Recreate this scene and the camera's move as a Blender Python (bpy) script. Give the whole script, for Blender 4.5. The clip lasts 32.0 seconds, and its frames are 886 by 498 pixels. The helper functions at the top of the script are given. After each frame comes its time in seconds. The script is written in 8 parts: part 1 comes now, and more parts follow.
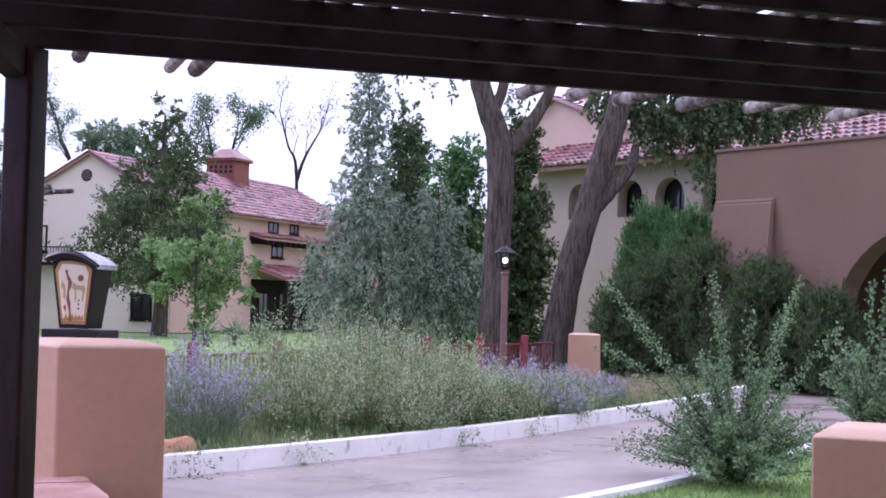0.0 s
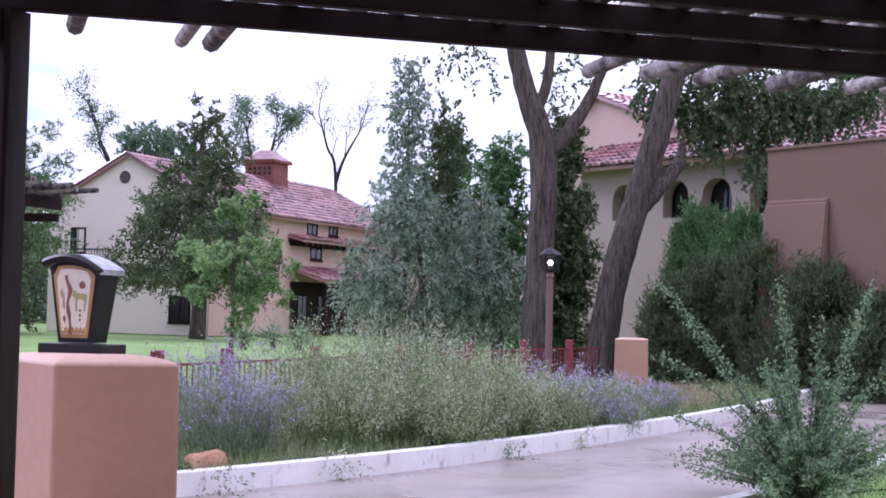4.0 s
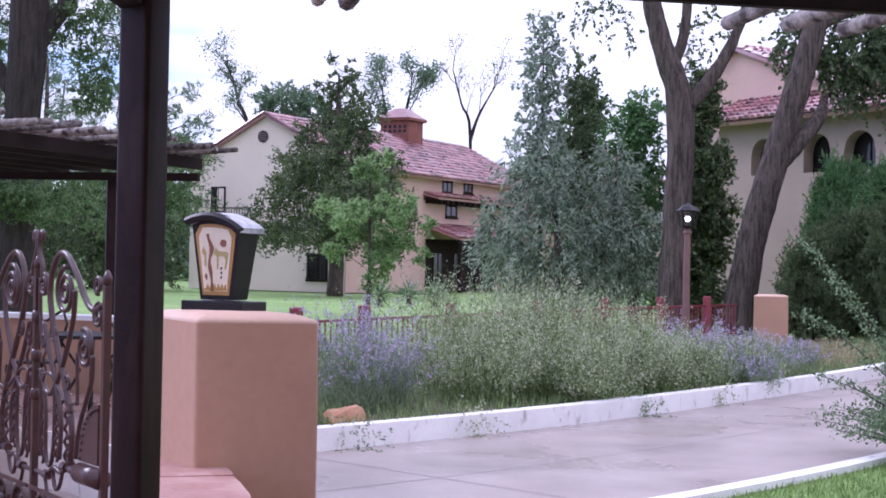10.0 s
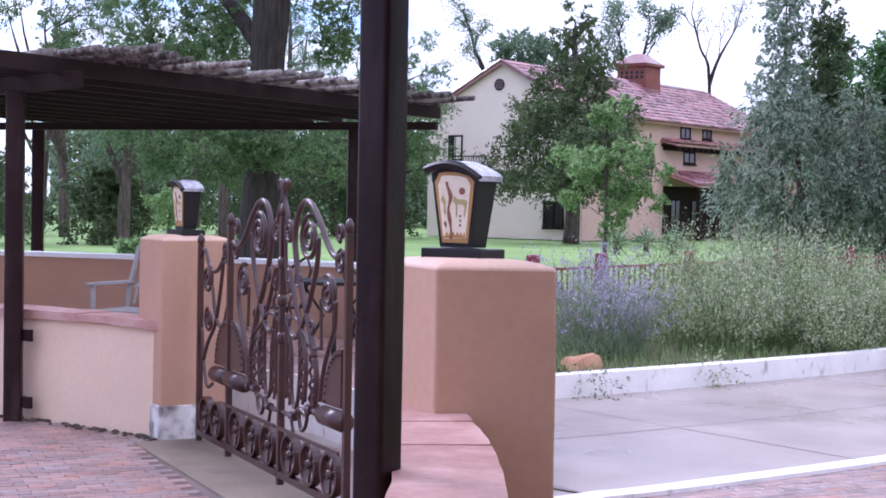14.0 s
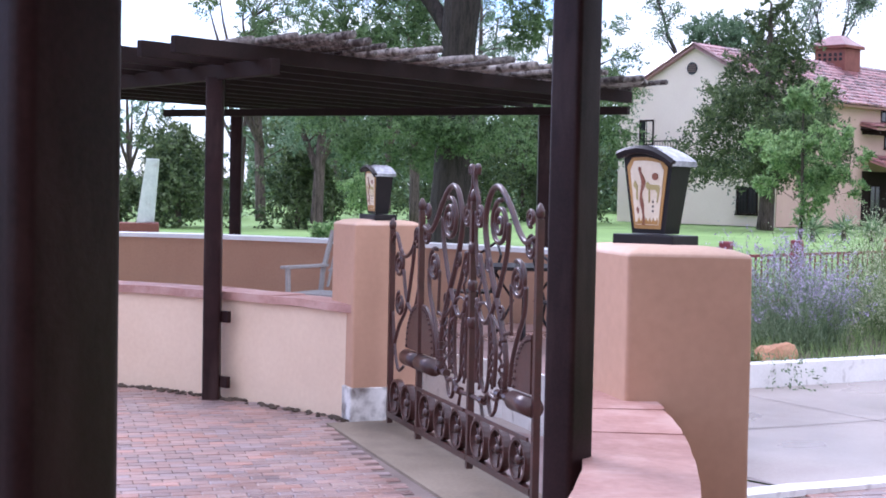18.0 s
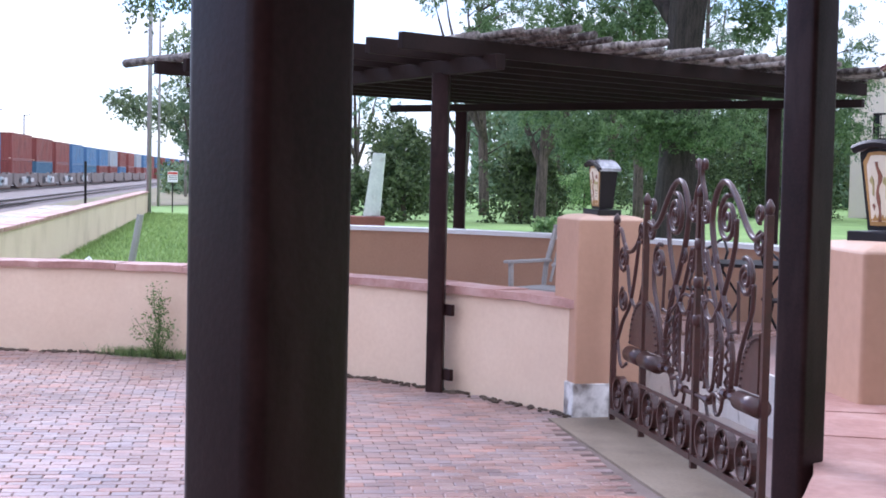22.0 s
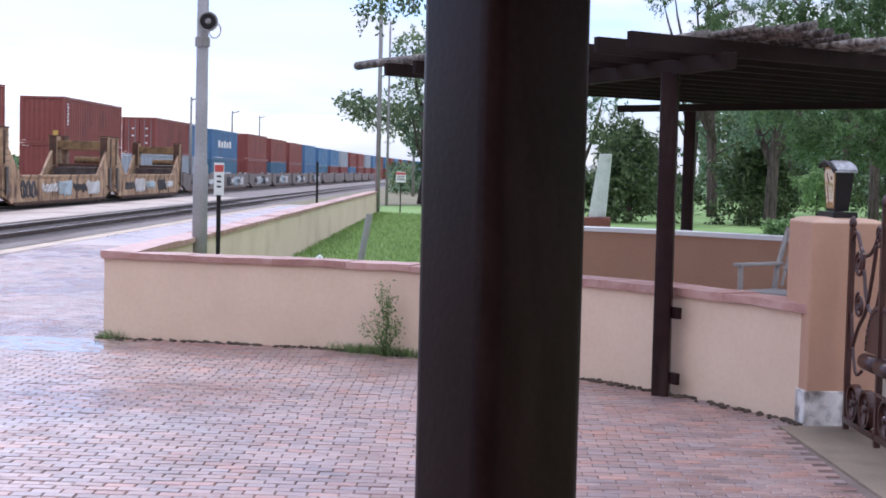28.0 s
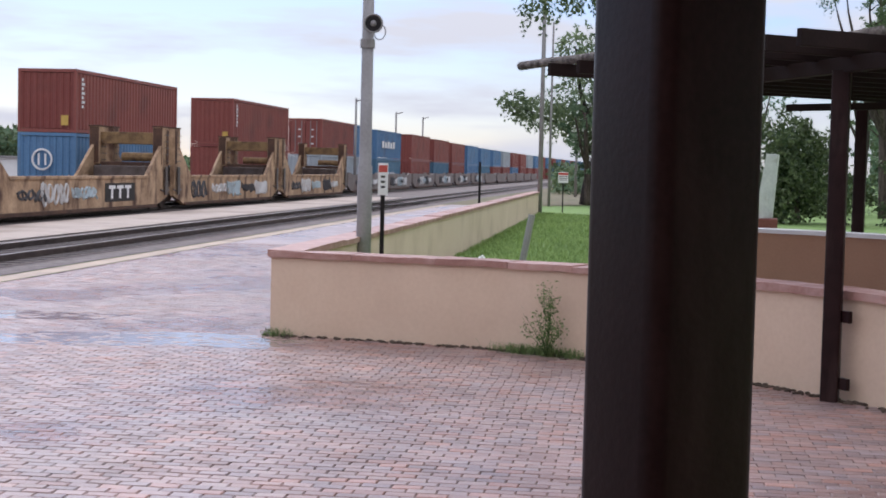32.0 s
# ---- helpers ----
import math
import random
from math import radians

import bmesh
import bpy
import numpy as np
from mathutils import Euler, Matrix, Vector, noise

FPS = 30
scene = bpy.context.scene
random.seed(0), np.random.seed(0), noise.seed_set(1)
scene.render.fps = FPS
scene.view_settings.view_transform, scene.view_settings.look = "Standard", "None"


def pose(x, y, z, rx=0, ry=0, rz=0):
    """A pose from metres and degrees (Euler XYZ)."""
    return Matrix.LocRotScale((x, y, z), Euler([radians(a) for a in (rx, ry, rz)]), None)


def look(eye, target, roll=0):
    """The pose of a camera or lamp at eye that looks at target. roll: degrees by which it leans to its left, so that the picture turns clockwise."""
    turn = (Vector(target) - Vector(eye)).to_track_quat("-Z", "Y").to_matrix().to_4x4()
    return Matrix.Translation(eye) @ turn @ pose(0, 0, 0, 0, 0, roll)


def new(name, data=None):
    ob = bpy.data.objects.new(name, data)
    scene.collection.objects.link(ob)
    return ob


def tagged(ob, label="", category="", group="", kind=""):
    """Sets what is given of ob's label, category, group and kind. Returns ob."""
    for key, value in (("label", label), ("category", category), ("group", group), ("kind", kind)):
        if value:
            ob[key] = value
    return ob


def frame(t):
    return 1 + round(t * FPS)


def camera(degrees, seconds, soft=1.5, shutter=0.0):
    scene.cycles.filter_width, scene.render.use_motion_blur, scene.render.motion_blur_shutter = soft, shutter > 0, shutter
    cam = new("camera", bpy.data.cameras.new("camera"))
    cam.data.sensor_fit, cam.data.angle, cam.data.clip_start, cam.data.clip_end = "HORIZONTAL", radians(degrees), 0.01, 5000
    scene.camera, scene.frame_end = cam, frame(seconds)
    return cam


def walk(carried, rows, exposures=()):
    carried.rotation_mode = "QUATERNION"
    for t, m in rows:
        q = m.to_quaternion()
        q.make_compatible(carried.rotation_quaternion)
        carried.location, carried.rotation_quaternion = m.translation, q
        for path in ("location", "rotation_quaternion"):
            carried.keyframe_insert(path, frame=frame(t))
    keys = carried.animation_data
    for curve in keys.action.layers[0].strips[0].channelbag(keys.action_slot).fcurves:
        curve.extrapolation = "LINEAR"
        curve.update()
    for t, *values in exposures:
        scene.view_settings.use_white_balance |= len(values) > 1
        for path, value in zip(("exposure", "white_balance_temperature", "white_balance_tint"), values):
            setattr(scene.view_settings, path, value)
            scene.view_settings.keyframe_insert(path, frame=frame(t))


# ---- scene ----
FOV = 33.75
cam = camera(FOV, 32.0, soft=1.8)
PATH = [
    (0.0, pose(0.266, -0.937, 1.861, 92.25, -1.31, 0.00)),
    (0.5, pose(0.256, -0.717, 1.869, 92.26, -1.25, 0.00)),
    (1.0, pose(0.227, -0.357, 1.883, 92.28, -1.31, 0.05)),
    (1.5, pose(0.201, 0.003, 1.898, 92.30, -1.32, 0.12)),
    (2.0, pose(0.196, 0.064, 1.900, 92.29, -1.28, 0.29)),
    (2.5, pose(0.196, 0.065, 1.900, 92.29, -1.27, 0.71)),
    (3.0, pose(0.195, 0.067, 1.900, 92.29, -1.28, 1.12)),
    (3.5, pose(0.195, 0.067, 1.900, 92.29, -1.30, 1.37)),
    (5.5, pose(0.194, 0.070, 1.900, 92.29, -1.29, 2.02)),
    (6.0, pose(0.194, 0.070, 1.900, 92.28, -1.27, 2.22)),
    (6.5, pose(0.194, 0.071, 1.900, 92.28, -1.29, 2.32)),
    (7.0, pose(0.194, 0.071, 1.900, 92.28, -1.26, 2.39)),
    (7.5, pose(0.193, 0.071, 1.900, 92.28, -1.27, 2.45)),
    (8.0, pose(0.193, 0.071, 1.900, 92.28, -1.29, 2.50)),
    (8.5, pose(0.193, 0.071, 1.900, 91.83, -1.23, 2.54)),
    (9.0, pose(0.192, 0.074, 1.900, 90.91, -1.13, 3.27)),
    (9.5, pose(0.190, 0.079, 1.900, 90.69, -1.16, 4.77)),
    (10.0, pose(0.187, 0.086, 1.900, 90.49, -1.15, 6.84)),
    (10.5, pose(0.185, 0.092, 1.900, 90.26, -1.17, 8.70)),
    (11.0, pose(0.182, 0.096, 1.900, 89.86, -1.15, 10.16)),
    (11.5, pose(0.180, 0.100, 1.900, 89.52, -1.10, 11.21)),
    (12.0, pose(0.178, 0.103, 1.900, 89.21, -1.09, 12.35)),
    (12.5, pose(0.177, 0.106, 1.900, 88.95, -1.10, 13.25)),
    (13.0, pose(0.175, 0.109, 1.900, 88.73, -1.05, 14.12)),
    (13.5, pose(0.173, 0.112, 1.900, 88.50, -1.06, 15.06)),
    (14.0, pose(0.171, 0.115, 1.900, 88.26, -1.05, 16.08)),
    (14.5, pose(0.169, 0.118, 1.900, 88.16, -1.09, 17.27)),
    (15.0, pose(0.166, 0.122, 1.900, 88.01, -1.09, 18.53)),
    (15.5, pose(0.164, 0.125, 1.900, 87.85, -1.12, 19.44)),
    (17.5, pose(0.157, 0.134, 1.900, 87.60, -1.16, 22.83)),
    (18.0, pose(0.155, 0.136, 1.900, 87.54, -1.15, 23.50)),
    (18.5, pose(0.153, 0.138, 1.900, 87.48, -1.19, 24.24)),
    (19.0, pose(0.151, 0.141, 1.900, 87.38, -1.23, 25.25)),
    (19.5, pose(0.148, 0.143, 1.900, 87.30, -1.20, 26.31)),
    (20.0, pose(0.145, 0.146, 1.900, 87.24, -1.20, 27.49)),
    (20.5, pose(0.142, 0.149, 1.900, 87.21, -1.20, 28.68)),
    (21.0, pose(0.138, 0.153, 1.900, 87.18, -1.24, 30.07)),
    (21.5, pose(0.135, 0.156, 1.900, 87.16, -1.23, 31.28)),
    (22.0, pose(0.133, 0.158, 1.900, 87.15, -1.27, 32.22)),
    (22.5, pose(0.131, 0.159, 1.900, 87.14, -1.30, 32.81)),
    (23.0, pose(0.128, 0.161, 1.900, 87.12, -1.39, 33.85)),
    (23.5, pose(0.126, 0.163, 1.900, 87.10, -1.33, 34.58)),
    (24.0, pose(0.124, 0.165, 1.900, 87.09, -1.32, 35.35)),
    (24.5, pose(0.121, 0.167, 1.900, 87.06, -1.34, 36.16)),
    (25.0, pose(0.119, 0.168, 1.900, 87.05, -1.35, 36.95)),
    (25.5, pose(0.117, 0.170, 1.900, 87.04, -1.33, 37.65)),
    (27.5, pose(0.109, 0.175, 1.900, 86.98, -1.37, 40.35)),
    (28.0, pose(0.107, 0.176, 1.900, 86.97, -1.38, 41.04)),
    (28.5, pose(0.104, 0.178, 1.900, 86.94, -1.34, 41.84)),
    (29.0, pose(0.102, 0.179, 1.900, 86.93, -1.38, 42.55)),
    (29.5, pose(0.100, 0.180, 1.900, 86.91, -1.38, 43.37)),
    (30.0, pose(0.097, 0.182, 1.900, 86.89, -1.35, 44.19)),
    (30.5, pose(0.094, 0.183, 1.900, 86.87, -1.37, 45.01)),
    (31.0, pose(0.091, 0.185, 1.900, 86.85, -1.40, 45.95)),
    (31.5, pose(0.089, 0.186, 1.900, 86.84, -1.43, 46.77)),
    (32.0, pose(0.087, 0.187, 1.900, 86.83, -1.38, 47.39)),
]
walk(cam, PATH, [(0.0, -0.46, 5500, 36), (6.0, -0.48, 5500, 36), (9.0, -0.48, 5500, 35), (13.0, -0.36, 5400, 32), (19.0, -0.12, 5450, 23), (22.0, -0.22, 5450, 21), (25.0, -0.36, 5450, 21), (28.0, -0.68, 5600, 19), (32.0, -1.08, 6050, 17)])

# ---- sky and sun ----
world = bpy.data.worlds.new("overcast_sky")
scene.world = world
world.use_nodes = True
wn, wl = world.node_tree.nodes, world.node_tree.links
wn.clear()
w_out = wn.new("ShaderNodeOutputWorld")
w_bg = wn.new("ShaderNodeBackground")
w_sky = wn.new("ShaderNodeTexSky")
w_sky.sky_type = "NISHITA"
w_sky.sun_disc = False
w_sky.sun_elevation = radians(38)
w_sky.sun_rotation = radians(-63)
w_sky.air_density, w_sky.dust_density, w_sky.ozone_density = 1.0, 0.6, 3.0
w_gain = wn.new("ShaderNodeMixRGB")
w_gain.blend_type = "MULTIPLY"
w_gain.inputs[0].default_value = 1.0
w_gain.inputs[2].default_value = (0.168, 0.181, 0.214, 1)
w_co = wn.new("ShaderNodeTexCoord")
w_map = wn.new("ShaderNodeMapping")
w_map.inputs["Scale"].default_value = (1.0, 1.0, 6.5)
w_noise = wn.new("ShaderNodeTexNoise")
w_noise.inputs["Scale"].default_value = 4.2
w_noise.inputs["Detail"].default_value = 7
w_noise.inputs["Roughness"].default_value = 0.55
w_ramp = wn.new("ShaderNodeValToRGB")
w_ramp.color_ramp.elements[0].position = 0.41
w_ramp.color_ramp.elements[0].color = (0.12, 0.12, 0.12, 1)
w_ramp.color_ramp.elements[1].position = 0.57
w_mix = wn.new("ShaderNodeMixRGB")
w_mix.inputs[2].default_value = (1.375, 1.40, 1.445, 1)
wl.new(w_co.outputs["Generated"], w_map.inputs["Vector"])
wl.new(w_map.outputs["Vector"], w_noise.inputs["Vector"])
w_dir = wn.new("ShaderNodeSeparateXYZ")
w_cover = wn.new("ShaderNodeMath")
w_cover.operation = "MULTIPLY_ADD"
w_cover.inputs[1].default_value = 0.25
w_lift = wn.new("ShaderNodeMath")
w_lift.operation = "ADD"
w_lift.inputs[1].default_value = 0.16
wl.new(w_co.outputs["Generated"], w_dir.inputs["Vector"])
wl.new(w_dir.outputs["X"], w_cover.inputs[0])
wl.new(w_noise.outputs["Fac"], w_lift.inputs[0])
wl.new(w_lift.outputs[0], w_cover.inputs[2])
wl.new(w_cover.outputs[0], w_ramp.inputs["Fac"])
wl.new(w_sky.outputs["Color"], w_gain.inputs[1])
wl.new(w_ramp.outputs["Color"], w_mix.inputs[0])
wl.new(w_gain.outputs["Color"], w_mix.inputs[1])
w_sep = wn.new("ShaderNodeSeparateXYZ")
w_up = wn.new("ShaderNodeMapRange")
w_up.inputs["From Min"].default_value, w_up.inputs["From Max"].default_value = 0.0, 1.0
w_up.inputs["To Min"].default_value, w_up.inputs["To Max"].default_value = 1.06, 2.0
w_zen = wn.new("ShaderNodeMixRGB")
w_zen.blend_type = "MULTIPLY"
w_zen.inputs[0].default_value = 1.0
wl.new(w_co.outputs["Generated"], w_sep.inputs["Vector"])
wl.new(w_sep.outputs["Z"], w_up.inputs["Value"])
wl.new(w_mix.outputs["Color"], w_zen.inputs[1])
wl.new(w_up.outputs["Result"], w_zen.inputs[2])
wl.new(w_zen.outputs["Color"], w_bg.inputs["Color"])
w_bg.inputs["Strength"].default_value = 1.0
wl.new(w_bg.outputs["Background"], w_out.inputs["Surface"])

sun = new("sun", bpy.data.lights.new("sun", "SUN"))
sun.data.energy = 2.8
sun.data.angle = radians(22)
sun.data.color = (1.0, 0.95, 0.9)
sun.matrix_world = look((-30, 15, 26), (0, 0, 0))


# ---- materials ----
def material(name, dark, light, rough=0.8, scale=4.0, fine=60.0, bump=0.15, metal=0.0, island=0.0, objrand=0.0, spec=0.5,
             stain=None, stain_amount=0.0, stain_scale=0.8, wet=0.0, trans=0.0, bump_dist=0.01, stain_from=0.52, streak=1.0, tints=()):
    m = bpy.data.materials.new(name)
    m.use_nodes = True
    nd, ln = m.node_tree.nodes, m.node_tree.links
    b = nd["Principled BSDF"]
    co = nd.new("ShaderNodeTexCoord")
    big = nd.new("ShaderNodeTexNoise")
    big.inputs["Scale"].default_value = scale
    big.inputs["Detail"].default_value = 6
    small = nd.new("ShaderNodeTexNoise")
    small.inputs["Scale"].default_value = fine
    small.inputs["Detail"].default_value = 3
    for n in (big, small):
        ln.new(co.outputs["Object"], n.inputs["Vector"])
    add = nd.new("ShaderNodeMath")
    add.operation = "MULTIPLY_ADD"
    ln.new(small.outputs["Fac"], add.inputs[0])
    add.inputs[1].default_value = 0.45
    half = nd.new("ShaderNodeMath")
    half.operation = "MULTIPLY"
    half.inputs[1].default_value = 0.75
    ln.new(big.outputs["Fac"], half.inputs[0])
    ln.new(half.outputs[0], add.inputs[2])
    value = add.outputs[0]
    if island or objrand:
        src = nd.new("ShaderNodeNewGeometry").outputs["Random Per Island"] if island else nd.new("ShaderNodeObjectInfo").outputs["Random"]
        k = nd.new("ShaderNodeMath")
        k.operation = "MULTIPLY_ADD"
        ln.new(src, k.inputs[0])
        k.inputs[1].default_value = island or objrand
        off = nd.new("ShaderNodeMath")
        off.operation = "SUBTRACT"
        ln.new(value, off.inputs[0])
        off.inputs[1].default_value = 0.5 * (island or objrand)
        ln.new(off.outputs[0], k.inputs[2])
        value = k.outputs[0]
    ramp = nd.new("ShaderNodeValToRGB")
    ramp.color_ramp.elements[0].position, ramp.color_ramp.elements[0].color = 0.32, (*dark, 1)
    ramp.color_ramp.elements[1].position, ramp.color_ramp.elements[1].color = 0.80, (*light, 1)
    ln.new(value, ramp.inputs["Fac"])
    colour = ramp.outputs["Color"]
    if tints:
        pick = nd.new("ShaderNodeMath")
        pick.operation = "MULTIPLY"
        pick.inputs[1].default_value = 7.31
        ln.new(src, pick.inputs[0])
        part_of = nd.new("ShaderNodeMath")
        part_of.operation = "FRACT"
        ln.new(pick.outputs[0], part_of.inputs[0])
        tr = nd.new("ShaderNodeValToRGB")
        tr.color_ramp.interpolation = "CONSTANT"
        for i, c in enumerate(tints):
            e = tr.color_ramp.elements[i] if i < 2 else tr.color_ramp.elements.new(i / len(tints))
            e.position, e.color = i / len(tints), (*c, 1)
        ln.new(part_of.outputs[0], tr.inputs["Fac"])
        tm = nd.new("ShaderNodeMixRGB")
        tm.blend_type = "MULTIPLY"
        tm.inputs[0].default_value = 1.0
        ln.new(colour, tm.inputs[1])
        ln.new(tr.outputs["Color"], tm.inputs[2])
        colour = tm.outputs["Color"]
    if stain:
        sn = nd.new("ShaderNodeTexNoise")
        sn.inputs["Scale"].default_value = stain_scale
        sn.inputs["Detail"].default_value = 8
        sm = nd.new("ShaderNodeMapping")
        sm.inputs["Scale"].default_value = (1, 1, streak)
        ln.new(co.outputs["Object"], sm.inputs["Vector"])
        ln.new(sm.outputs["Vector"], sn.inputs["Vector"])
        sr = nd.new("ShaderNodeValToRGB")
        sr.color_ramp.elements[0].position = stain_from
        sr.color_ramp.elements[0].color = (0, 0, 0, 1)
        sr.color_ramp.elements[1].position = stain_from + 0.18
        sr.color_ramp.elements[1].color = (stain_amount,) * 3 + (1,)
        ln.new(sn.outputs["Fac"], sr.inputs["Fac"])
        mx = nd.new("ShaderNodeMixRGB")
        mx.inputs[2].default_value = (*stain, 1)
        ln.new(sr.outputs["Color"], mx.inputs[0])
        ln.new(colour, mx.inputs[1])
        colour = mx.outputs["Color"]
    ln.new(colour, b.inputs["Base Color"])
    b.inputs["Metallic"].default_value = metal
    b.inputs["Specular IOR Level"].default_value = spec
    if wet:
        wt = nd.new("ShaderNodeTexNoise")
        wt.inputs["Scale"].default_value = 0.45
        wt.inputs["Detail"].default_value = 5
        ln.new(co.outputs["Object"], wt.inputs["Vector"])
        wr = nd.new("ShaderNodeValToRGB")
        wr.color_ramp.elements[0].position, wr.color_ramp.elements[0].color = 0.40, (rough,) * 3 + (1,)
        wr.color_ramp.elements[1].position, wr.color_ramp.elements[1].color = 0.62, (wet,) * 3 + (1,)
        ln.new(wt.outputs["Fac"], wr.inputs["Fac"])
        ln.new(wr.outputs["Color"], b.inputs["Roughness"])
    else:
        b.inputs["Roughness"].default_value = rough
    if bump:
        bp = nd.new("ShaderNodeBump")
        bp.inputs["Strength"].default_value = bump
        bp.inputs["Distance"].default_value = bump_dist
        ln.new(add.outputs[0], bp.inputs["Height"])
        ln.new(bp.outputs["Normal"], b.inputs["Normal"])
    if trans:
        tl = nd.new("ShaderNodeBsdfTranslucent")
        ln.new(colour, tl.inputs["Color"])
        ms = nd.new("ShaderNodeMixShader")
        ms.inputs[0].default_value = trans
        ln.new(b.outputs["BSDF"], ms.inputs[1])
        ln.new(tl.outputs["BSDF"], ms.inputs[2])
        ln.new(ms.outputs["Shader"], nd["Material Output"].inputs["Surface"])
    return m


def glow(name, colour, strength):
    m = bpy.data.materials.new(name)
    m.use_nodes = True
    b = m.node_tree.nodes["Principled BSDF"]
    b.inputs["Base Color"].default_value = (*colour, 1)
    b.inputs["Emission Color"].default_value = (*colour, 1)
    b.inputs["Emission Strength"].default_value = strength
    return m


M_STUCCO = material("orange_stucco", (0.41, 0.237, 0.152), (0.50, 0.295, 0.195), 0.85, 1.3, 22, 0.16, stain=(0.36, 0.2, 0.13), stain_amount=0.35)
M_STUCCO_PINK = material("pale_pink_stucco", (0.64, 0.468, 0.338), (0.74, 0.568, 0.428), 0.85, 1.1, 24, 0.2, stain=(0.54, 0.39, 0.29), stain_amount=0.4, stain_scale=0.6)
M_STUCCO_BROWN = material("brown_stucco", (0.36, 0.20, 0.127), (0.44, 0.262, 0.168), 0.88, 1.1, 40, 0.3, stain=(0.27, 0.15, 0.1), stain_amount=0.4)
M_CREAM = material("cream_stucco", (0.75, 0.63, 0.54), (0.83, 0.71, 0.62), 0.9, 0.5, 12, 0.3, stain=(0.55, 0.45, 0.36), stain_amount=0.3, stain_scale=0.3)
M_ROSE = material("rose_stucco", (0.49, 0.325, 0.27), (0.57, 0.395, 0.335), 0.9, 0.5, 12, 0.3, stain=(0.42, 0.27, 0.22), stain_amount=0.3, stain_scale=0.3)
# shade of the averted porch wall is put into this dark tan
M_TAN = material("shaded_tan_stucco", (0.150, 0.086, 0.062), (0.188, 0.112, 0.082), 0.9, 0.4, 14, 0.3, stain=(0.145, 0.09, 0.073), stain_amount=0.4, stain_scale=0.3)
M_YELLOW_WALL = material("yellow_stucco", (0.66, 0.52, 0.38), (0.76, 0.62, 0.47), 0.9, 0.7, 20, 0.3, stain=(0.45, 0.34, 0.22), stain_amount=0.35)
M_WHITE = material("white_paint_chipped", (0.64, 0.62, 0.60), (0.80, 0.78, 0.76), 0.75, 3, 40, 0.35, stain=(0.13, 0.095, 0.075), stain_amount=0.85, stain_scale=9.0, stain_from=0.60, streak=0.45)
M_FLAG = material("red_flagstone", (0.30, 0.145, 0.115), (0.49, 0.28, 0.235), 0.55, 3, 30, 0.5, objrand=0.3, stain=(0.60, 0.44, 0.40), stain_amount=0.45, stain_scale=3)
# paler stucco: the wet sheen on the pier tops is put into the colour
M_PALETOP = material("pale_sheen_stucco_top", (0.50, 0.315, 0.22), (0.60, 0.40, 0.29), 0.75, 2.2, 45, 0.35, stain=(0.66, 0.50, 0.42), stain_amount=0.5, stain_scale=2.5)
M_STEEL = material("dark_brown_steel", (0.010, 0.0042, 0.0044), (0.027, 0.0115, 0.0118), 0.36, 6, 90, 0.10, spec=0.16, stain=(0.060, 0.036, 0.033), stain_amount=0.6, stain_scale=7, stain_from=0.50, streak=0.22)
M_IRON = material("rust_brown_iron", (0.027, 0.008, 0.0065), (0.062, 0.021, 0.017), 0.31, 8, 80, 0.25, metal=0.0, stain=(0.022, 0.012, 0.011), stain_amount=0.6, stain_scale=6)
def bark(name, dark, light):
    """Furrowed bark, drawn out along the trunk."""
    m = material(name, dark, light, 0.95, 5, 26, 1.0, bump_dist=0.06)
    m.node_tree.nodes["Color Ramp"].color_ramp.elements[0].position = 0.46
    m.node_tree.nodes["Color Ramp"].color_ramp.elements[1].position = 0.72
    mp = m.node_tree.nodes.new("ShaderNodeMapping")
    mp.inputs["Scale"].default_value = (2.6, 2.6, 0.30)
    for n in [q for q in m.node_tree.nodes if q.type == "TEX_NOISE"]:
        src = n.inputs["Vector"].links[0].from_socket
        m.node_tree.links.new(src, mp.inputs["Vector"])
        m.node_tree.links.new(mp.outputs["Vector"], n.inputs["Vector"])
    return m


M_BARK = bark("grey_bark", (0.026, 0.0185, 0.016), (0.135, 0.102, 0.088))
# darker copy of the bark, with the shade of backlit trunks in its colour
M_BARKSHADE = bark("backlit_bark", (0.011, 0.008, 0.007), (0.046, 0.034, 0.030))
M_LOG = material("weathered_log", (0.016, 0.011, 0.009), (0.40, 0.36, 0.325), 0.9, 16, 70, 1.0, objrand=0.45, stain=(0.030, 0.019, 0.015), stain_amount=0.95, stain_scale=11, stain_from=0.46)
M_BRICK = material("wet_paving_brick", (0.165, 0.103, 0.092), (0.345, 0.24, 0.215), 0.5, 5, 50, 0.4, objrand=0.30, stain=(0.25, 0.215, 0.215), stain_amount=0.45, stain_scale=1.2, tints=((1.08, 0.97, 0.93), (1.0, 1.0, 1.0), (0.90, 0.98, 1.08), (1.20, 0.94, 0.84), (0.96, 0.96, 1.0), (0.84, 0.86, 0.92), (1.05, 0.98, 0.97), (1.0, 0.93, 0.93)))
M_BRICKS = material("wet_paving_bricks", (0.165, 0.103, 0.092), (0.345, 0.24, 0.215), 0.5, 2, 50, 0.4, island=0.30, stain=(0.25, 0.215, 0.215), stain_amount=0.45, stain_scale=0.5, wet=0.24, tints=((1.08, 0.97, 0.93), (1.0, 1.0, 1.0), (0.90, 0.98, 1.08), (1.20, 0.94, 0.84), (0.96, 0.96, 1.0), (0.84, 0.86, 0.92), (1.05, 0.98, 0.97), (1.0, 0.93, 0.93)))
M_JOINT = material("dark_sand_joint", (0.12, 0.085, 0.072), (0.20, 0.15, 0.13), 0.8, 2, 60, 0.3)
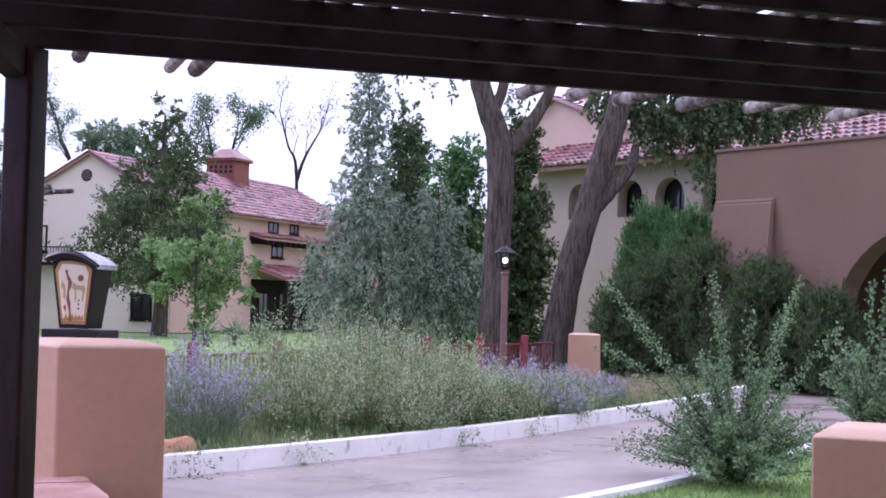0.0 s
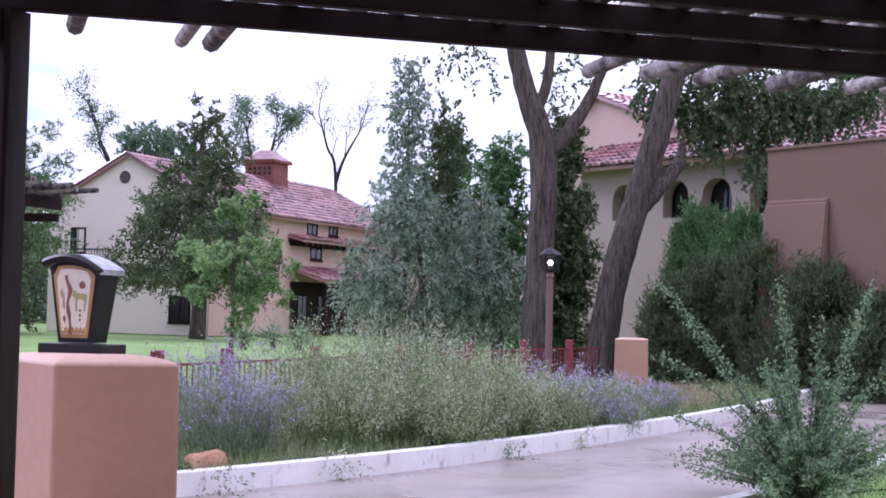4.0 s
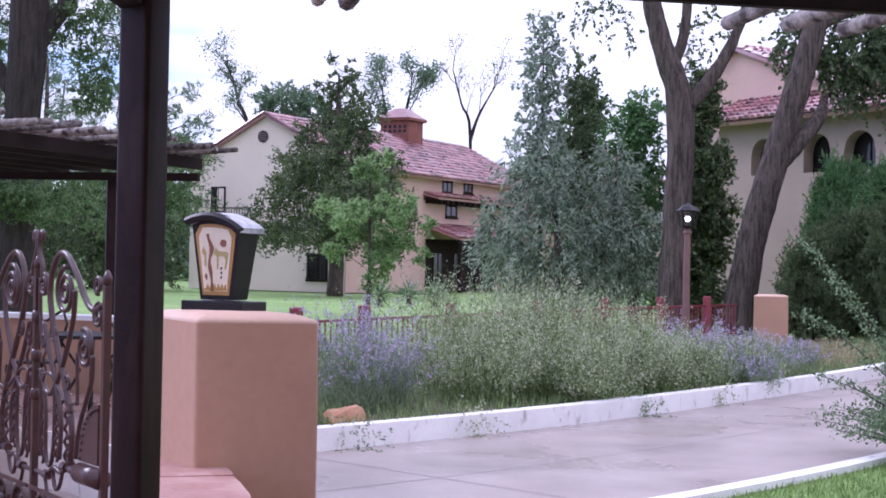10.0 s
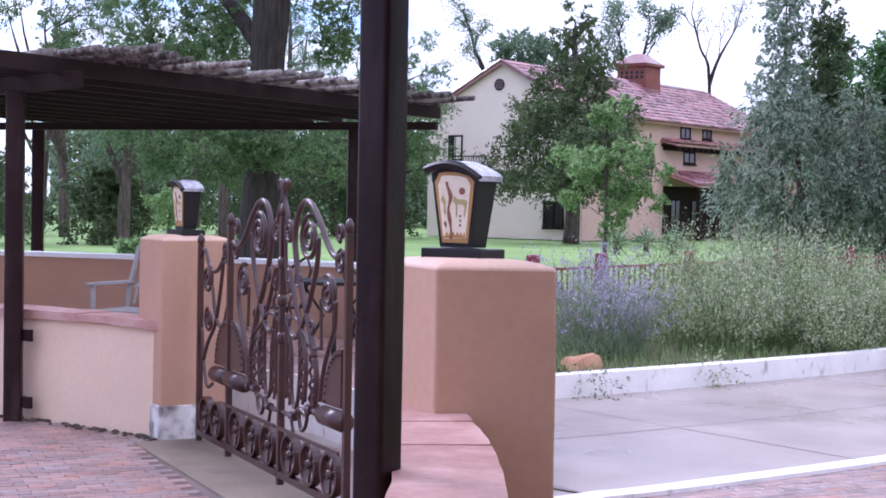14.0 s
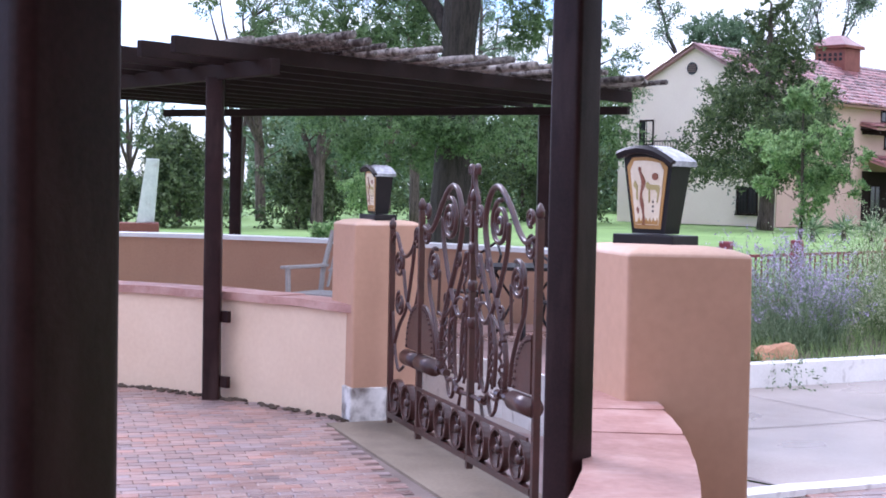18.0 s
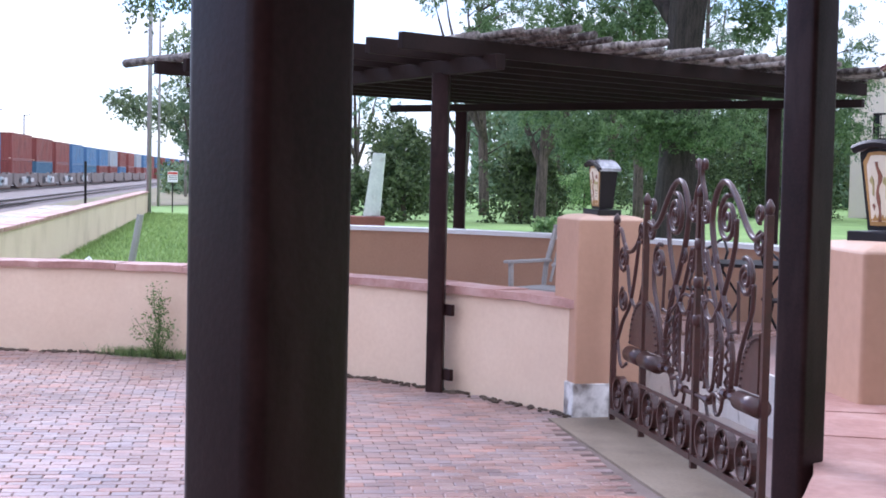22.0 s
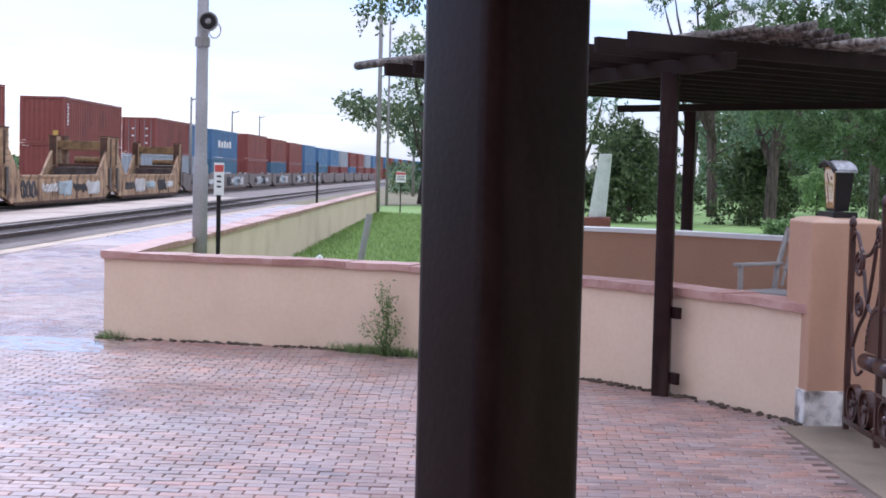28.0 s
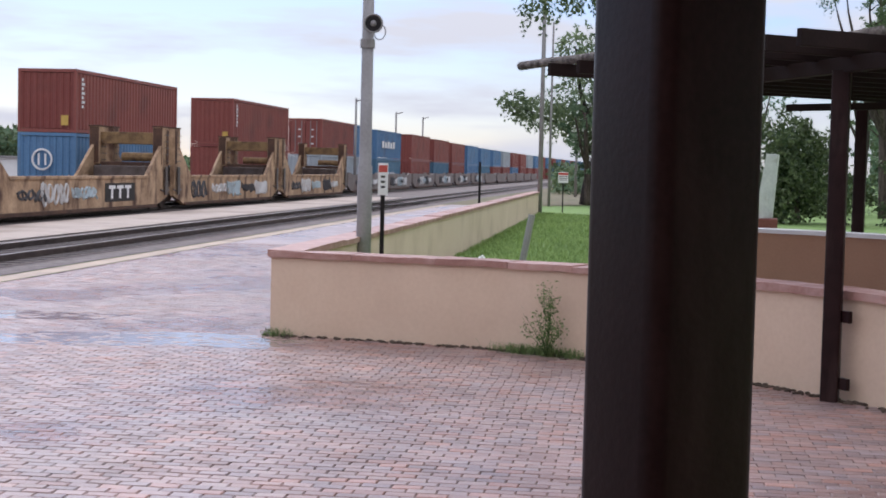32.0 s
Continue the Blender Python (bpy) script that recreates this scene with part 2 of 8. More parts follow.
M_CONCRETE = material("wet_concrete", (0.255, 0.205, 0.18), (0.375, 0.32, 0.29), 0.5, 0.7, 40, 0.2, stain=(0.185, 0.15, 0.13), stain_amount=0.7, stain_scale=0.5, wet=0.22)
M_GRASS = material("lawn_green", (0.11, 0.20, 0.045), (0.23, 0.36, 0.10), 0.9, 0.35, 30, 0.6, stain=(0.17, 0.25, 0.07), stain_amount=0.6, stain_scale=0.15, bump_dist=0.03)
M_SOIL = material("bed_soil", (0.06, 0.05, 0.03), (0.12, 0.10, 0.06), 0.95, 2, 30, 0.6)
M_TILE = material("red_roof_tile", (0.095, 0.033, 0.037), (0.36, 0.165, 0.17), 0.30, 0.9, 12, 0.3, island=0.8, spec=0.9, stain=(0.46, 0.31, 0.32), stain_amount=0.45, stain_scale=0.8)
M_DARKWOOD = material("dark_stained_wood", (0.008, 0.0038, 0.0032), (0.020, 0.0095, 0.008), 0.75, 4, 50, 0.4, spec=0.2)
M_LAMPBLACK = material("black_painted_metal", (0.009, 0.007, 0.008), (0.018, 0.015, 0.016), 0.45, 6, 60, 0.08, spec=0.25)
M_GLASSDARK = material("dark_window_glass", (0.015, 0.014, 0.016), (0.03, 0.03, 0.034), 0.12, 1, 10, 0.0)
M_GRAVEL = material("track_ballast", (0.11, 0.09, 0.083), (0.27, 0.235, 0.22), 0.95, 3, 14, 1.0, stain=(0.14, 0.09, 0.075), stain_amount=0.6, stain_scale=0.2, bump_dist=0.05)
M_PLATFORM = material("wet_platform_paving", (0.22, 0.15, 0.14), (0.35, 0.255, 0.24), 0.45, 0.6, 12, 0.3, wet=0.25)
M_RAIL = material("worn_steel_rail", (0.05, 0.035, 0.03), (0.16, 0.13, 0.12), 0.4, 3, 30, 0.1, metal=0.6)
M_PALECONC = material("pale_concrete", (0.34, 0.27, 0.22), (0.52, 0.44, 0.38), 0.8, 0.8, 20, 0.2, stain=(0.20, 0.14, 0.11), stain_amount=0.7, stain_scale=0.35)
M_YELLOWLINE = material("worn_yellow_line", (0.34, 0.26, 0.19), (0.54, 0.43, 0.31), 0.7, 1.2, 20, 0.1, stain=(0.27, 0.21, 0.17), stain_amount=0.8, stain_scale=0.7)
M_CAR = material("rusty_yellow_wagon_paint", (0.20, 0.115, 0.060), (0.58, 0.40, 0.25), 0.75, 1.2, 9, 0.25, stain=(0.075, 0.032, 0.02), stain_amount=0.95, stain_scale=1.7, stain_from=0.485, streak=0.45)
M_BOXRED = material("brown_red_container", (0.20, 0.046, 0.038), (0.275, 0.078, 0.062), 0.55, 0.5, 8, 0.1, objrand=0.35, stain=(0.11, 0.04, 0.035), stain_amount=0.5, stain_scale=0.4)
M_BOXBLUE = material("blue_container", (0.065, 0.155, 0.30), (0.115, 0.24, 0.41), 0.55, 0.5, 8, 0.1, objrand=0.35, stain=(0.10, 0.08, 0.08), stain_amount=0.4, stain_scale=0.4)
M_BOXGREY = material("grey_blue_container", (0.30, 0.34, 0.38), (0.42, 0.46, 0.50), 0.6, 0.5, 8, 0.1, stain=(0.25, 0.2, 0.17), stain_amount=0.4, stain_scale=0.4)
M_GALV = material("galvanised_grey_pole", (0.19, 0.18, 0.18), (0.32, 0.31, 0.31), 0.55, 3, 30, 0.1, stain=(0.16, 0.14, 0.13), stain_amount=0.6, stain_scale=1.5)
M_BRICKRED = material("red_chimney_brick", (0.13, 0.04, 0.032), (0.24, 0.085, 0.066), 0.85, 2, 20, 0.4)
M_BOXTEAL = material("teal_container", (0.055, 0.135, 0.22), (0.09, 0.20, 0.30), 0.55, 0.5, 8, 0.1, objrand=0.35)
M_REDIRON = material("dark_red_iron", (0.15, 0.018, 0.03), (0.26, 0.05, 0.065), 0.55, 4, 40, 0.1)
M_GLOW = glow("lit_lamp", (1.0, 0.93, 0.8), 6.0)
M_PAINTWHITE = material("white_marking_paint", (0.74, 0.74, 0.74), (0.84, 0.84, 0.84), 0.6, 2, 20, 0.0)
M_PLACARD = material("yellow_placard_paint", (0.50, 0.32, 0.06), (0.62, 0.42, 0.10), 0.6, 3, 20, 0.0)


def leaf_material(name, dark, light, trans=0.3):
    return material(name, dark, light, 0.6, 0.6, 3, 0.0, island=0.75, trans=trans, spec=0.3)


L_JUNIPER = leaf_material("juniper_needles", (0.040, 0.068, 0.030), (0.13, 0.175, 0.072), 0.3)
L_BRIGHT = leaf_material("bright_green_leaves", (0.11, 0.20, 0.075), (0.33, 0.46, 0.20), 0.45)
L_OLIVE = leaf_material("silver_olive_leaves", (0.07, 0.115, 0.07), (0.38, 0.45, 0.345), 0.4)
L_POPLAR = leaf_material("silver_poplar_leaves", (0.09, 0.14, 0.092), (0.40, 0.475, 0.38), 0.45)
L_COTTON = leaf_material("cottonwood_leaves", (0.056, 0.092, 0.046), (0.18, 0.24, 0.115), 0.4)
L_ELM = leaf_material("elm_leaves", (0.050, 0.095, 0.038), (0.16, 0.24, 0.10), 0.42)
L_SHRUB = leaf_material("shrub_leaves", (0.09, 0.15, 0.075), (0.25, 0.36, 0.19), 0.35)
L_SEED = leaf_material("pale_seed_heads", (0.17, 0.205, 0.11), (0.56, 0.59, 0.40), 0.3)
L_STEM = leaf_material("green_stems", (0.075, 0.13, 0.04), (0.24, 0.33, 0.13), 0.35)
L_SAGE = leaf_material("sage_flowers", (0.29, 0.235, 0.38), (0.55, 0.48, 0.63), 0.3)
L_SAGELEAF = leaf_material("sage_leaves", (0.11, 0.17, 0.09), (0.26, 0.34, 0.20), 0.35)
L_DRY = leaf_material("dry_grass", (0.22, 0.19, 0.10), (0.42, 0.37, 0.22))
L_CEDAR = leaf_material("green_cedar_sprays", (0.05, 0.125, 0.045), (0.16, 0.30, 0.11), 0.35)
L_TRACKELM = leaf_material("trackside_elm_leaves", (0.085, 0.13, 0.07), (0.25, 0.32, 0.17), 0.5)
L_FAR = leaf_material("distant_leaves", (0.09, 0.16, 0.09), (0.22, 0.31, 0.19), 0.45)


# ---- mesh helpers ----
def thing(name, label="", category="", group="", kind="", at=(0, 0, 0), rz=0.0):
    ob = new(name)
    ob.empty_display_size = 0.2
    ob.matrix_world = pose(*at, 0, 0, rz)
    return tagged(ob, label, category, group, kind)


def mesh_of(name, bm, mat, smooth=False):
    me = bpy.data.meshes.new(name)
    bm.to_mesh(me)
    bm.free()
    if smooth:
        me.polygons.foreach_set("use_smooth", [True] * len(me.polygons))
    for m in (mat if isinstance(mat, (list, tuple)) else [mat]):
        me.materials.append(m)
    return me


def part(name, bm, mat, parent=None, label="", smooth=False, m=None):
    ob = new(name, mesh_of(name, bm, mat, smooth))
    if parent is not None:
        ob.parent = parent
    if m is not None:
        ob.matrix_basis = m
    return tagged(ob, label)


def box(bm, lo, hi, bevel=0.0, m=None):
    r = bmesh.ops.create_cube(bm, size=1.0)
    vs = r["verts"]
    c = [(a + b) / 2 for a, b in zip(lo, hi)]
    s = [max(b - a, 1e-4) for a, b in zip(lo, hi)]
    for v in vs:
        v.co = Vector((v.co.x * s[0] + c[0], v.co.y * s[1] + c[1], v.co.z * s[2] + c[2]))
    if bevel:
        es = list({e for v in vs for e in v.link_edges})
        q = bmesh.ops.bevel(bm, geom=es, offset=bevel, segments=2, affect="EDGES", profile=0.6)
        vs = list({v for f in q["faces"] for v in f.verts} | {v for v in vs if v.is_valid})
    if m is not None:
        bmesh.ops.transform(bm, matrix=m, verts=[v for v in vs if v.is_valid])
    return bm


def boxed(lo, hi, bevel=0.0, m=None):
    return box(bmesh.new(), lo, hi, bevel, m)


def tube(bm, pts, radii, sides=8, close=True):
    """A round bar along the points."""
    pts = [Vector(q) for q in pts]
    if not isinstance(radii, (list, tuple)):
        radii = [radii] * len(pts)
    rings = []
    ref = None
    for i, q in enumerate(pts):
        d = (pts[min(i + 1, len(pts) - 1)] - pts[max(i - 1, 0)]).normalized()
        if ref is None:
            ref = d.orthogonal().normalized()
        ref = (ref - d * ref.dot(d)).normalized() if (ref - d * ref.dot(d)).length > 1e-5 else d.orthogonal().normalized()
        side = d.cross(ref)
        rings.append([bm.verts.new(q + (ref * math.cos(a) + side * math.sin(a)) * radii[i])
                      for a in (2 * math.pi * k / sides for k in range(sides))])
    for a, b in zip(rings, rings[1:]):
        for k in range(sides):
            bm.faces.new((a[k], a[(k + 1) % sides], b[(k + 1) % sides], b[k]))
    if close:
        bm.faces.new(rings[0][::-1])
        bm.faces.new(rings[-1])
    return bm


def prism(bm, outline, z0, z1):
    """Extrudes a closed plan outline from z0 to z1."""
    lo = [bm.verts.new((x, y, z0)) for x, y in outline]
    hi = [bm.verts.new((x, y, z1)) for x, y in outline]
    n = len(outline)
    for k in range(n):
        bm.faces.new((lo[k], lo[(k + 1) % n], hi[(k + 1) % n], hi[k]))
    bm.faces.new(hi)
    bm.faces.new(lo[::-1])
    bmesh.ops.recalc_face_normals(bm, faces=bm.faces[:])
    return bm


def spline(pts, steps=8):
    """A smooth line through plan points."""
    pts = [Vector(q) for q in pts]
    out = []
    for i in range(len(pts) - 1):
        a, b, c, d = pts[max(i - 1, 0)], pts[i], pts[i + 1], pts[min(i + 2, len(pts) - 1)]
        for k in range(steps):
            t = k / steps
            out.append(0.5 * ((2 * b) + (c - a) * t + (2 * a - 5 * b + 4 * c - d) * t * t + (3 * b - a - 3 * c + d) * t ** 3))
    return out + [pts[-1]]


def offset_line(line, d):
    """The line moved d to its left."""
    out = []
    for i, q in enumerate(line):
        t = (line[min(i + 1, len(line) - 1)] - line[max(i - 1, 0)]).normalized()
        out.append(Vector((q.x - t.y * d, q.y + t.x * d)))
    return out


def band(bm, line, d0, d1, z0, z1):
    """A wall along a plan line, between two offsets and two heights."""
    a, b = offset_line(line, d0), offset_line(line, d1)
    rows = [[bm.verts.new((q.x, q.y, z)) for q in s] for s, z in ((a, z0), (b, z0), (b, z1), (a, z1))]
    for i in range(len(line) - 1):
        for k in range(4):
            r, s = rows[k], rows[(k + 1) % 4]
            bm.faces.new((r[i], s[i], s[i + 1], r[i + 1]))
    bm.faces.new([r[0] for r in rows[::-1]])
    bm.faces.new([r[-1] for r in rows])
    bmesh.ops.recalc_face_normals(bm, faces=bm.faces[:])
    return bm


def sheet(bm, outline, z):
    f = bm.faces.new([bm.verts.new((x, y, z)) for x, y in outline])
    if f.normal.z < 0:
        f.normal_flip()
    bm.normal_update()
    for g in bm.faces:
        if g.normal.z < 0:
            g.normal_flip()
    return bm


def rough_up(bm, amount, scale=2.0, seed=0.0):
    for v in bm.verts:
        n = noise.noise_vector(v.co * scale + Vector((seed, seed * 1.7, 0)))
        v.co += n * amount
    return bm


def leaf_mesh(name, pos, direction, length, width, mats, which=None):
    """Many small leaves: each a folded diamond at pos along direction."""
    n = len(pos)
    d = direction / np.maximum(np.linalg.norm(direction, axis=1, keepdims=True), 1e-6)
    r = np.random.normal(size=(n, 3))
    s = np.cross(d, r)
    s /= np.maximum(np.linalg.norm(s, axis=1, keepdims=True), 1e-6)
    up = np.cross(s, d)
    L = np.asarray(length).reshape(-1, 1) * np.ones((n, 1))
    W = np.asarray(width).reshape(-1, 1) * np.ones((n, 1))
    v = np.empty((n, 4, 3))
    v[:, 0] = pos
    v[:, 1] = pos + d * L * 0.45 + s * W * 0.5 + up * W * 0.15
    v[:, 2] = pos + d * L
    v[:, 3] = pos + d * L * 0.45 - s * W * 0.5 + up * W * 0.15
    me = bpy.data.meshes.new(name)
    me.vertices.add(4 * n)
    me.loops.add(4 * n)
    me.polygons.add(n)
    me.vertices.foreach_set("co", v.ravel())
    me.loops.foreach_set("vertex_index", np.arange(4 * n, dtype=np.int32))
    me.polygons.foreach_set("loop_start", np.arange(0, 4 * n, 4, dtype=np.int32))
    me.polygons.foreach_set("loop_total", np.full(n, 4, dtype=np.int32))
    mats = mats if isinstance(mats, (list, tuple)) else [mats]
    for m in mats:
        me.materials.append(m)
    if which is not None:
        me.polygons.foreach_set("material_index", np.asarray(which, dtype=np.int32))
    me.update()
    me.validate()
    return me


def leafy(rng, zones):
    """Leaves set along drooping twigs: zones of (centre, radii, twigs, leaves a twig, twig length, droop)."""
    pos, dirs = [], []
    for c, r, twigs, per, length, droop in zones:
        u = rng.normal(size=(twigs, 3))
        u /= np.linalg.norm(u, axis=1, keepdims=True)
        start = np.array(c) + u * rng.uniform(0.05, 1.0, (twigs, 1)) ** 0.45 * np.array(r)
        d = u * 0.8 + rng.normal(size=(twigs, 3)) * 0.55
        d[:, 2] -= droop * 0.5
        d /= np.linalg.norm(d, axis=1, keepdims=True)
        ln = length * rng.uniform(0.5, 1.3, (twigs, 1, 1))
        t = rng.uniform(0, 1, (twigs, per, 1))
        p = start[:, None, :] + d[:, None, :] * ln * t
        p[..., 2:] -= droop * 0.5 * ln * t * t
        p += rng.normal(size=p.shape) * 0.07 * length
        q = d[:, None, :] + rng.normal(size=p.shape) * 0.75
        q[..., 2] -= droop * 0.7
        pos.append(p.reshape(-1, 3))
        dirs.append(q.reshape(-1, 3))
    return np.concatenate(pos), np.concatenate(dirs)


def cloud_points(rng, clumps, count):
    """Points in tufts inside and near the skin of the clumps (centre, radii)."""
    weights = np.array([c[1][0] * c[1][1] + c[1][0] * c[1][2] for c in clumps])
    weights = weights / weights.sum()
    pts = []
    for (c, r), w in zip(clumps, weights):
        k = max(int(count * w), 4)
        tufts = max(k // 22, 2)
        u = rng.normal(size=(tufts, 3))
        u /= np.linalg.norm(u, axis=1, keepdims=True)
        rad = rng.uniform(0.35, 1.08, (tufts, 1)) ** 0.6
        centre = np.array(c) + u * rad * np.array(r)
        pick = rng.integers(0, tufts, k)
        spread = 0.16 * (r[0] + r[1] + r[2]) / 3
        twig = u + rng.normal(size=(tufts, 3)) * 0.6
        twig[:, 2] -= 0.25
        along = rng.uniform(-0.4, 1.0, (k, 1)) * 2.6 * spread
        pts.append(centre[pick] + twig[pick] * along + rng.normal(size=(k, 3)) * spread * 0.5)
    return np.concatenate(pts)


# ---- plan ----
U, N = Vector((-0.64, 0.768)), Vector((0.768, 0.64))      # along and across the railway


def rail_xy(u, n):
    q = U * u + N * n
    return (q.x, q.y)


PLAZA_WALL = spline([(-5.13, 10.62), (-6.6, 11.12), (-8.2, 11.36), (-9.8, 11.28), (-11.3, 10.83), (-13.1, 9.76)], 10)
FAR_KERB = spline([(-5.5, 11.6), (-4.2, 12.6), (-2.72, 14.2), (0.0, 17.85), (2.5, 22.0), (4.55, 25.9), (6.6, 30.5), (8.6, 36.0)], 10)
NEAR_KERB = spline([(-1.5, 9.6), (-1.0, 10.15), (0.85, 12.5), (2.95, 15.6), (6.4, 21.5), (10.0, 27.8)], 10)

# ---- ground ----
ground = part("ground", sheet(bmesh.new(), [(-900, -300), (700, -300), (700, 1200), (-900, 1200)], -0.05), M_GRASS)
tagged(ground, "short green lawn that runs out to the horizon", "lawn", kind="structure")


def polyline_sheet(a, b, z):
    bm = bmesh.new()
    va = [bm.verts.new((q[0], q[1], z)) for q in a]
    vb = [bm.verts.new((q[0], q[1], z)) for q in b]
    for i in range(len(va) - 1):
        bm.faces.new((va[i], va[i + 1], vb[i + 1], vb[i]))
    bmesh.ops.recalc_face_normals(bm, faces=bm.faces[:])
    for f in bm.faces:
        if f.normal.z < 0:
            f.normal_flip()
    return bm


plaza = part("pavement", sheet(bmesh.new(), [rail_xy(-16, 9), rail_xy(-16, -9.4), rail_xy(62, -9.4), (-46.7, 48.9), (-13.15, 9.85), (-11.3, 11.0),
                                             (-8.2, 11.5), (-5.2, 10.8), (-4.4, 9.9), (-2.6, 8.0), (-1.45, 9.5), (-0.9, 10.1), (0.2, 11.5), (0.95, 12.5), (1.5, 10.5), (2.2, 7), (8, -6)], -0.012), M_JOINT)
tagged(plaza, "wet red brick plaza with dark sand joints", "pavement", kind="structure")
platform = part("pavement", sheet(bmesh.new(), [rail_xy(33.0, -4.15), rail_xy(33.0, -9.5), rail_xy(76, -9.5), rail_xy(76, -6.5), rail_xy(62, -4.5)], -0.004), M_PLATFORM)
tagged(platform, "wet grey-pink station platform paving", "platform", kind="structure")
line = part("platform_line", sheet(bmesh.new(), [rail_xy(-30, -9.4), rail_xy(-30, -9.85), rail_xy(75, -9.85), rail_xy(75, -9.4)], 0.004), M_YELLOWLINE)
tagged(line, "worn pale yellow safety line along the platform edge", "platform line", kind="structure")

drive = part("road", polyline_sheet(FAR_KERB, offset_line(NEAR_KERB, 0.0) [:len(FAR_KERB)] + [NEAR_KERB[-1]] * max(0, len(FAR_KERB) - len(NEAR_KERB)), 0.004), M_CONCRETE)
tagged(drive, "wet grey concrete driveway with slab joints", "driveway", kind="structure")
apron = part("road_apron", sheet(bmesh.new(), [(-5.5, 11.55), (-4.5, 10.9), (-2.6, 8.3), (-2.1, 8.75), (-1.5, 9.58)], -0.003), M_CONCRETE, drive)
kerb_far = part("kerb", band(bmesh.new(), FAR_KERB, 0.0, 0.2, -0.04, 0.235), M_WHITE)
tagged(kerb_far, "chipped white painted kerb along the flower bed", "kerb", kind="structure")
kerb_near = part("kerb", band(bmesh.new(), [Vector((-2.25, 8.6)), Vector((-1.9, 9.07))] + NEAR_KERB, -0.18, 0.0, -0.04, 0.03), M_WHITE)
tagged(kerb_near, "low flush white painted kerb beside the driveway", "kerb", kind="structure")
bed = part("flower_bed", polyline_sheet(offset_line(FAR_KERB, 0.15), offset_line(FAR_KERB, 7.0), 0.16), M_SOIL)
tagged(bed, "planted bed of dark soil behind the kerb", "flower bed", kind="structure")

# ---- railway ----
ballast = part("track_bed", sheet(bmesh.new(), [rail_xy(-60, -10.1), rail_xy(-60, -60), rail_xy(700, -110), rail_xy(700, -6), rail_xy(75, -10.1)], -0.03), M_GRAVEL)
tagged(ballast, "grey stone ballast of the rail yard", "track bed", kind="structure")
strip = part("pavement", sheet(bmesh.new(), [rail_xy(-30, -14.2), rail_xy(-30, -17.4), rail_xy(90, -17.4), rail_xy(90, -14.2)], 0.0), M_PALECONC)
tagged(strip, "pale concrete strip between the two tracks", "platform", kind="structure")


# dark oily bed; the far strip also paints the shadow below the wagons
M_OILYSHADE = material("oily_shaded_ballast", (0.05, 0.038, 0.034), (0.13, 0.10, 0.09), 0.9, 3, 14, 1.0, bump_dist=0.05)
for n0, n1 in ((-13.6, -10.75), (-21.0, -17.6)):
    q_ = part("track_bed", sheet(bmesh.new(), [rail_xy(-30, n1), rail_xy(-30, n0), rail_xy(300, n0), rail_xy(300, n1)], -0.022), M_OILYSHADE)
    tagged(q_, "dark ballast strip coloured for oil and wagon shade", "track bed", kind="structure")


def rails(n, u0, u1, z, name="railway_track"):
    root = thing(name, "pair of worn steel rails on dark sleepers", "railway track", "tracks", "structure")
    for s in (-0.75, 0.75):
        bm = bmesh.new()
        a, b = rail_xy(u0, n + s), rail_xy(u1, n + s)
        d = Vector((b[0] - a[0], b[1] - a[1])).normalized()
        m = Matrix(((d.x, -d.y, 0, a[0]), (d.y, d.x, 0, a[1]), (0, 0, 1, z), (0, 0, 0, 1)))
        ln = u1 - u0
        box(bm, (0, -0.07, 0), (ln, 0.07, 0.02), 0, m)
        box(bm, (0, -0.012, 0.02), (ln, 0.012, 0.12), 0, m)
        box(bm, (0, -0.036, 0.12), (ln, 0.036, 0.16), 0, m)
        part("rail", bm, M_RAIL, root)
    if u1 > 0 and n > -15:
        for k in range(130):
            m = Matrix(((U.x, -N.x, 0, U.x * (8 + 0.55 * k) + N.x * n), (U.y, -N.y, 0, U.y * (8 + 0.55 * k) + N.y * n), (0, 0, 1, -0.1), (0, 0, 0, 1)))
            part("sleeper", boxed((-0.11, -1.25, 0), (0.11, 1.25, 0.085), 0, m), M_DARKWOOD, root)
    return root


rails(-12.2, -30, 300, -0.06)
rails(-19.4, -30, 300, -0.06)
rails(-23.3, -30, 300, -0.06)

# ---- walls and piers of the court ----
def stucco_wall(name, line_pts, thick, z1, mat, label, cap_mat=None, cap=0.07, over=0.04, every=0.9):
    root = thing(name, label, "wall", kind="structure")
    b = band(bmesh.new(), line_pts, 0.0, -thick, -0.05, z1 - cap if cap_mat else z1)
    part("wall", b, mat, root)
    if cap_mat:
        start = 0
        length = 0.0
        k = 0
        for i in range(1, len(line_pts)):
            length += (line_pts[i] - line_pts[i - 1]).length
            if length > every * (0.75 + 0.5 * random.random()) or i == len(line_pts) - 1:
                seg = line_pts[start:i + 1]
                if len(seg) > 1:
                    bm = band(bmesh.new(), seg, over, -thick - over, z1 - cap + 0.002, z1 + random.uniform(-0.008, 0.008))
                    rough_up(bm, 0.012, 3.0, k * 3.1)
                    part("capstone", bm, cap_mat, root)
                start, length = i, 0.0
                k += 1
    return root



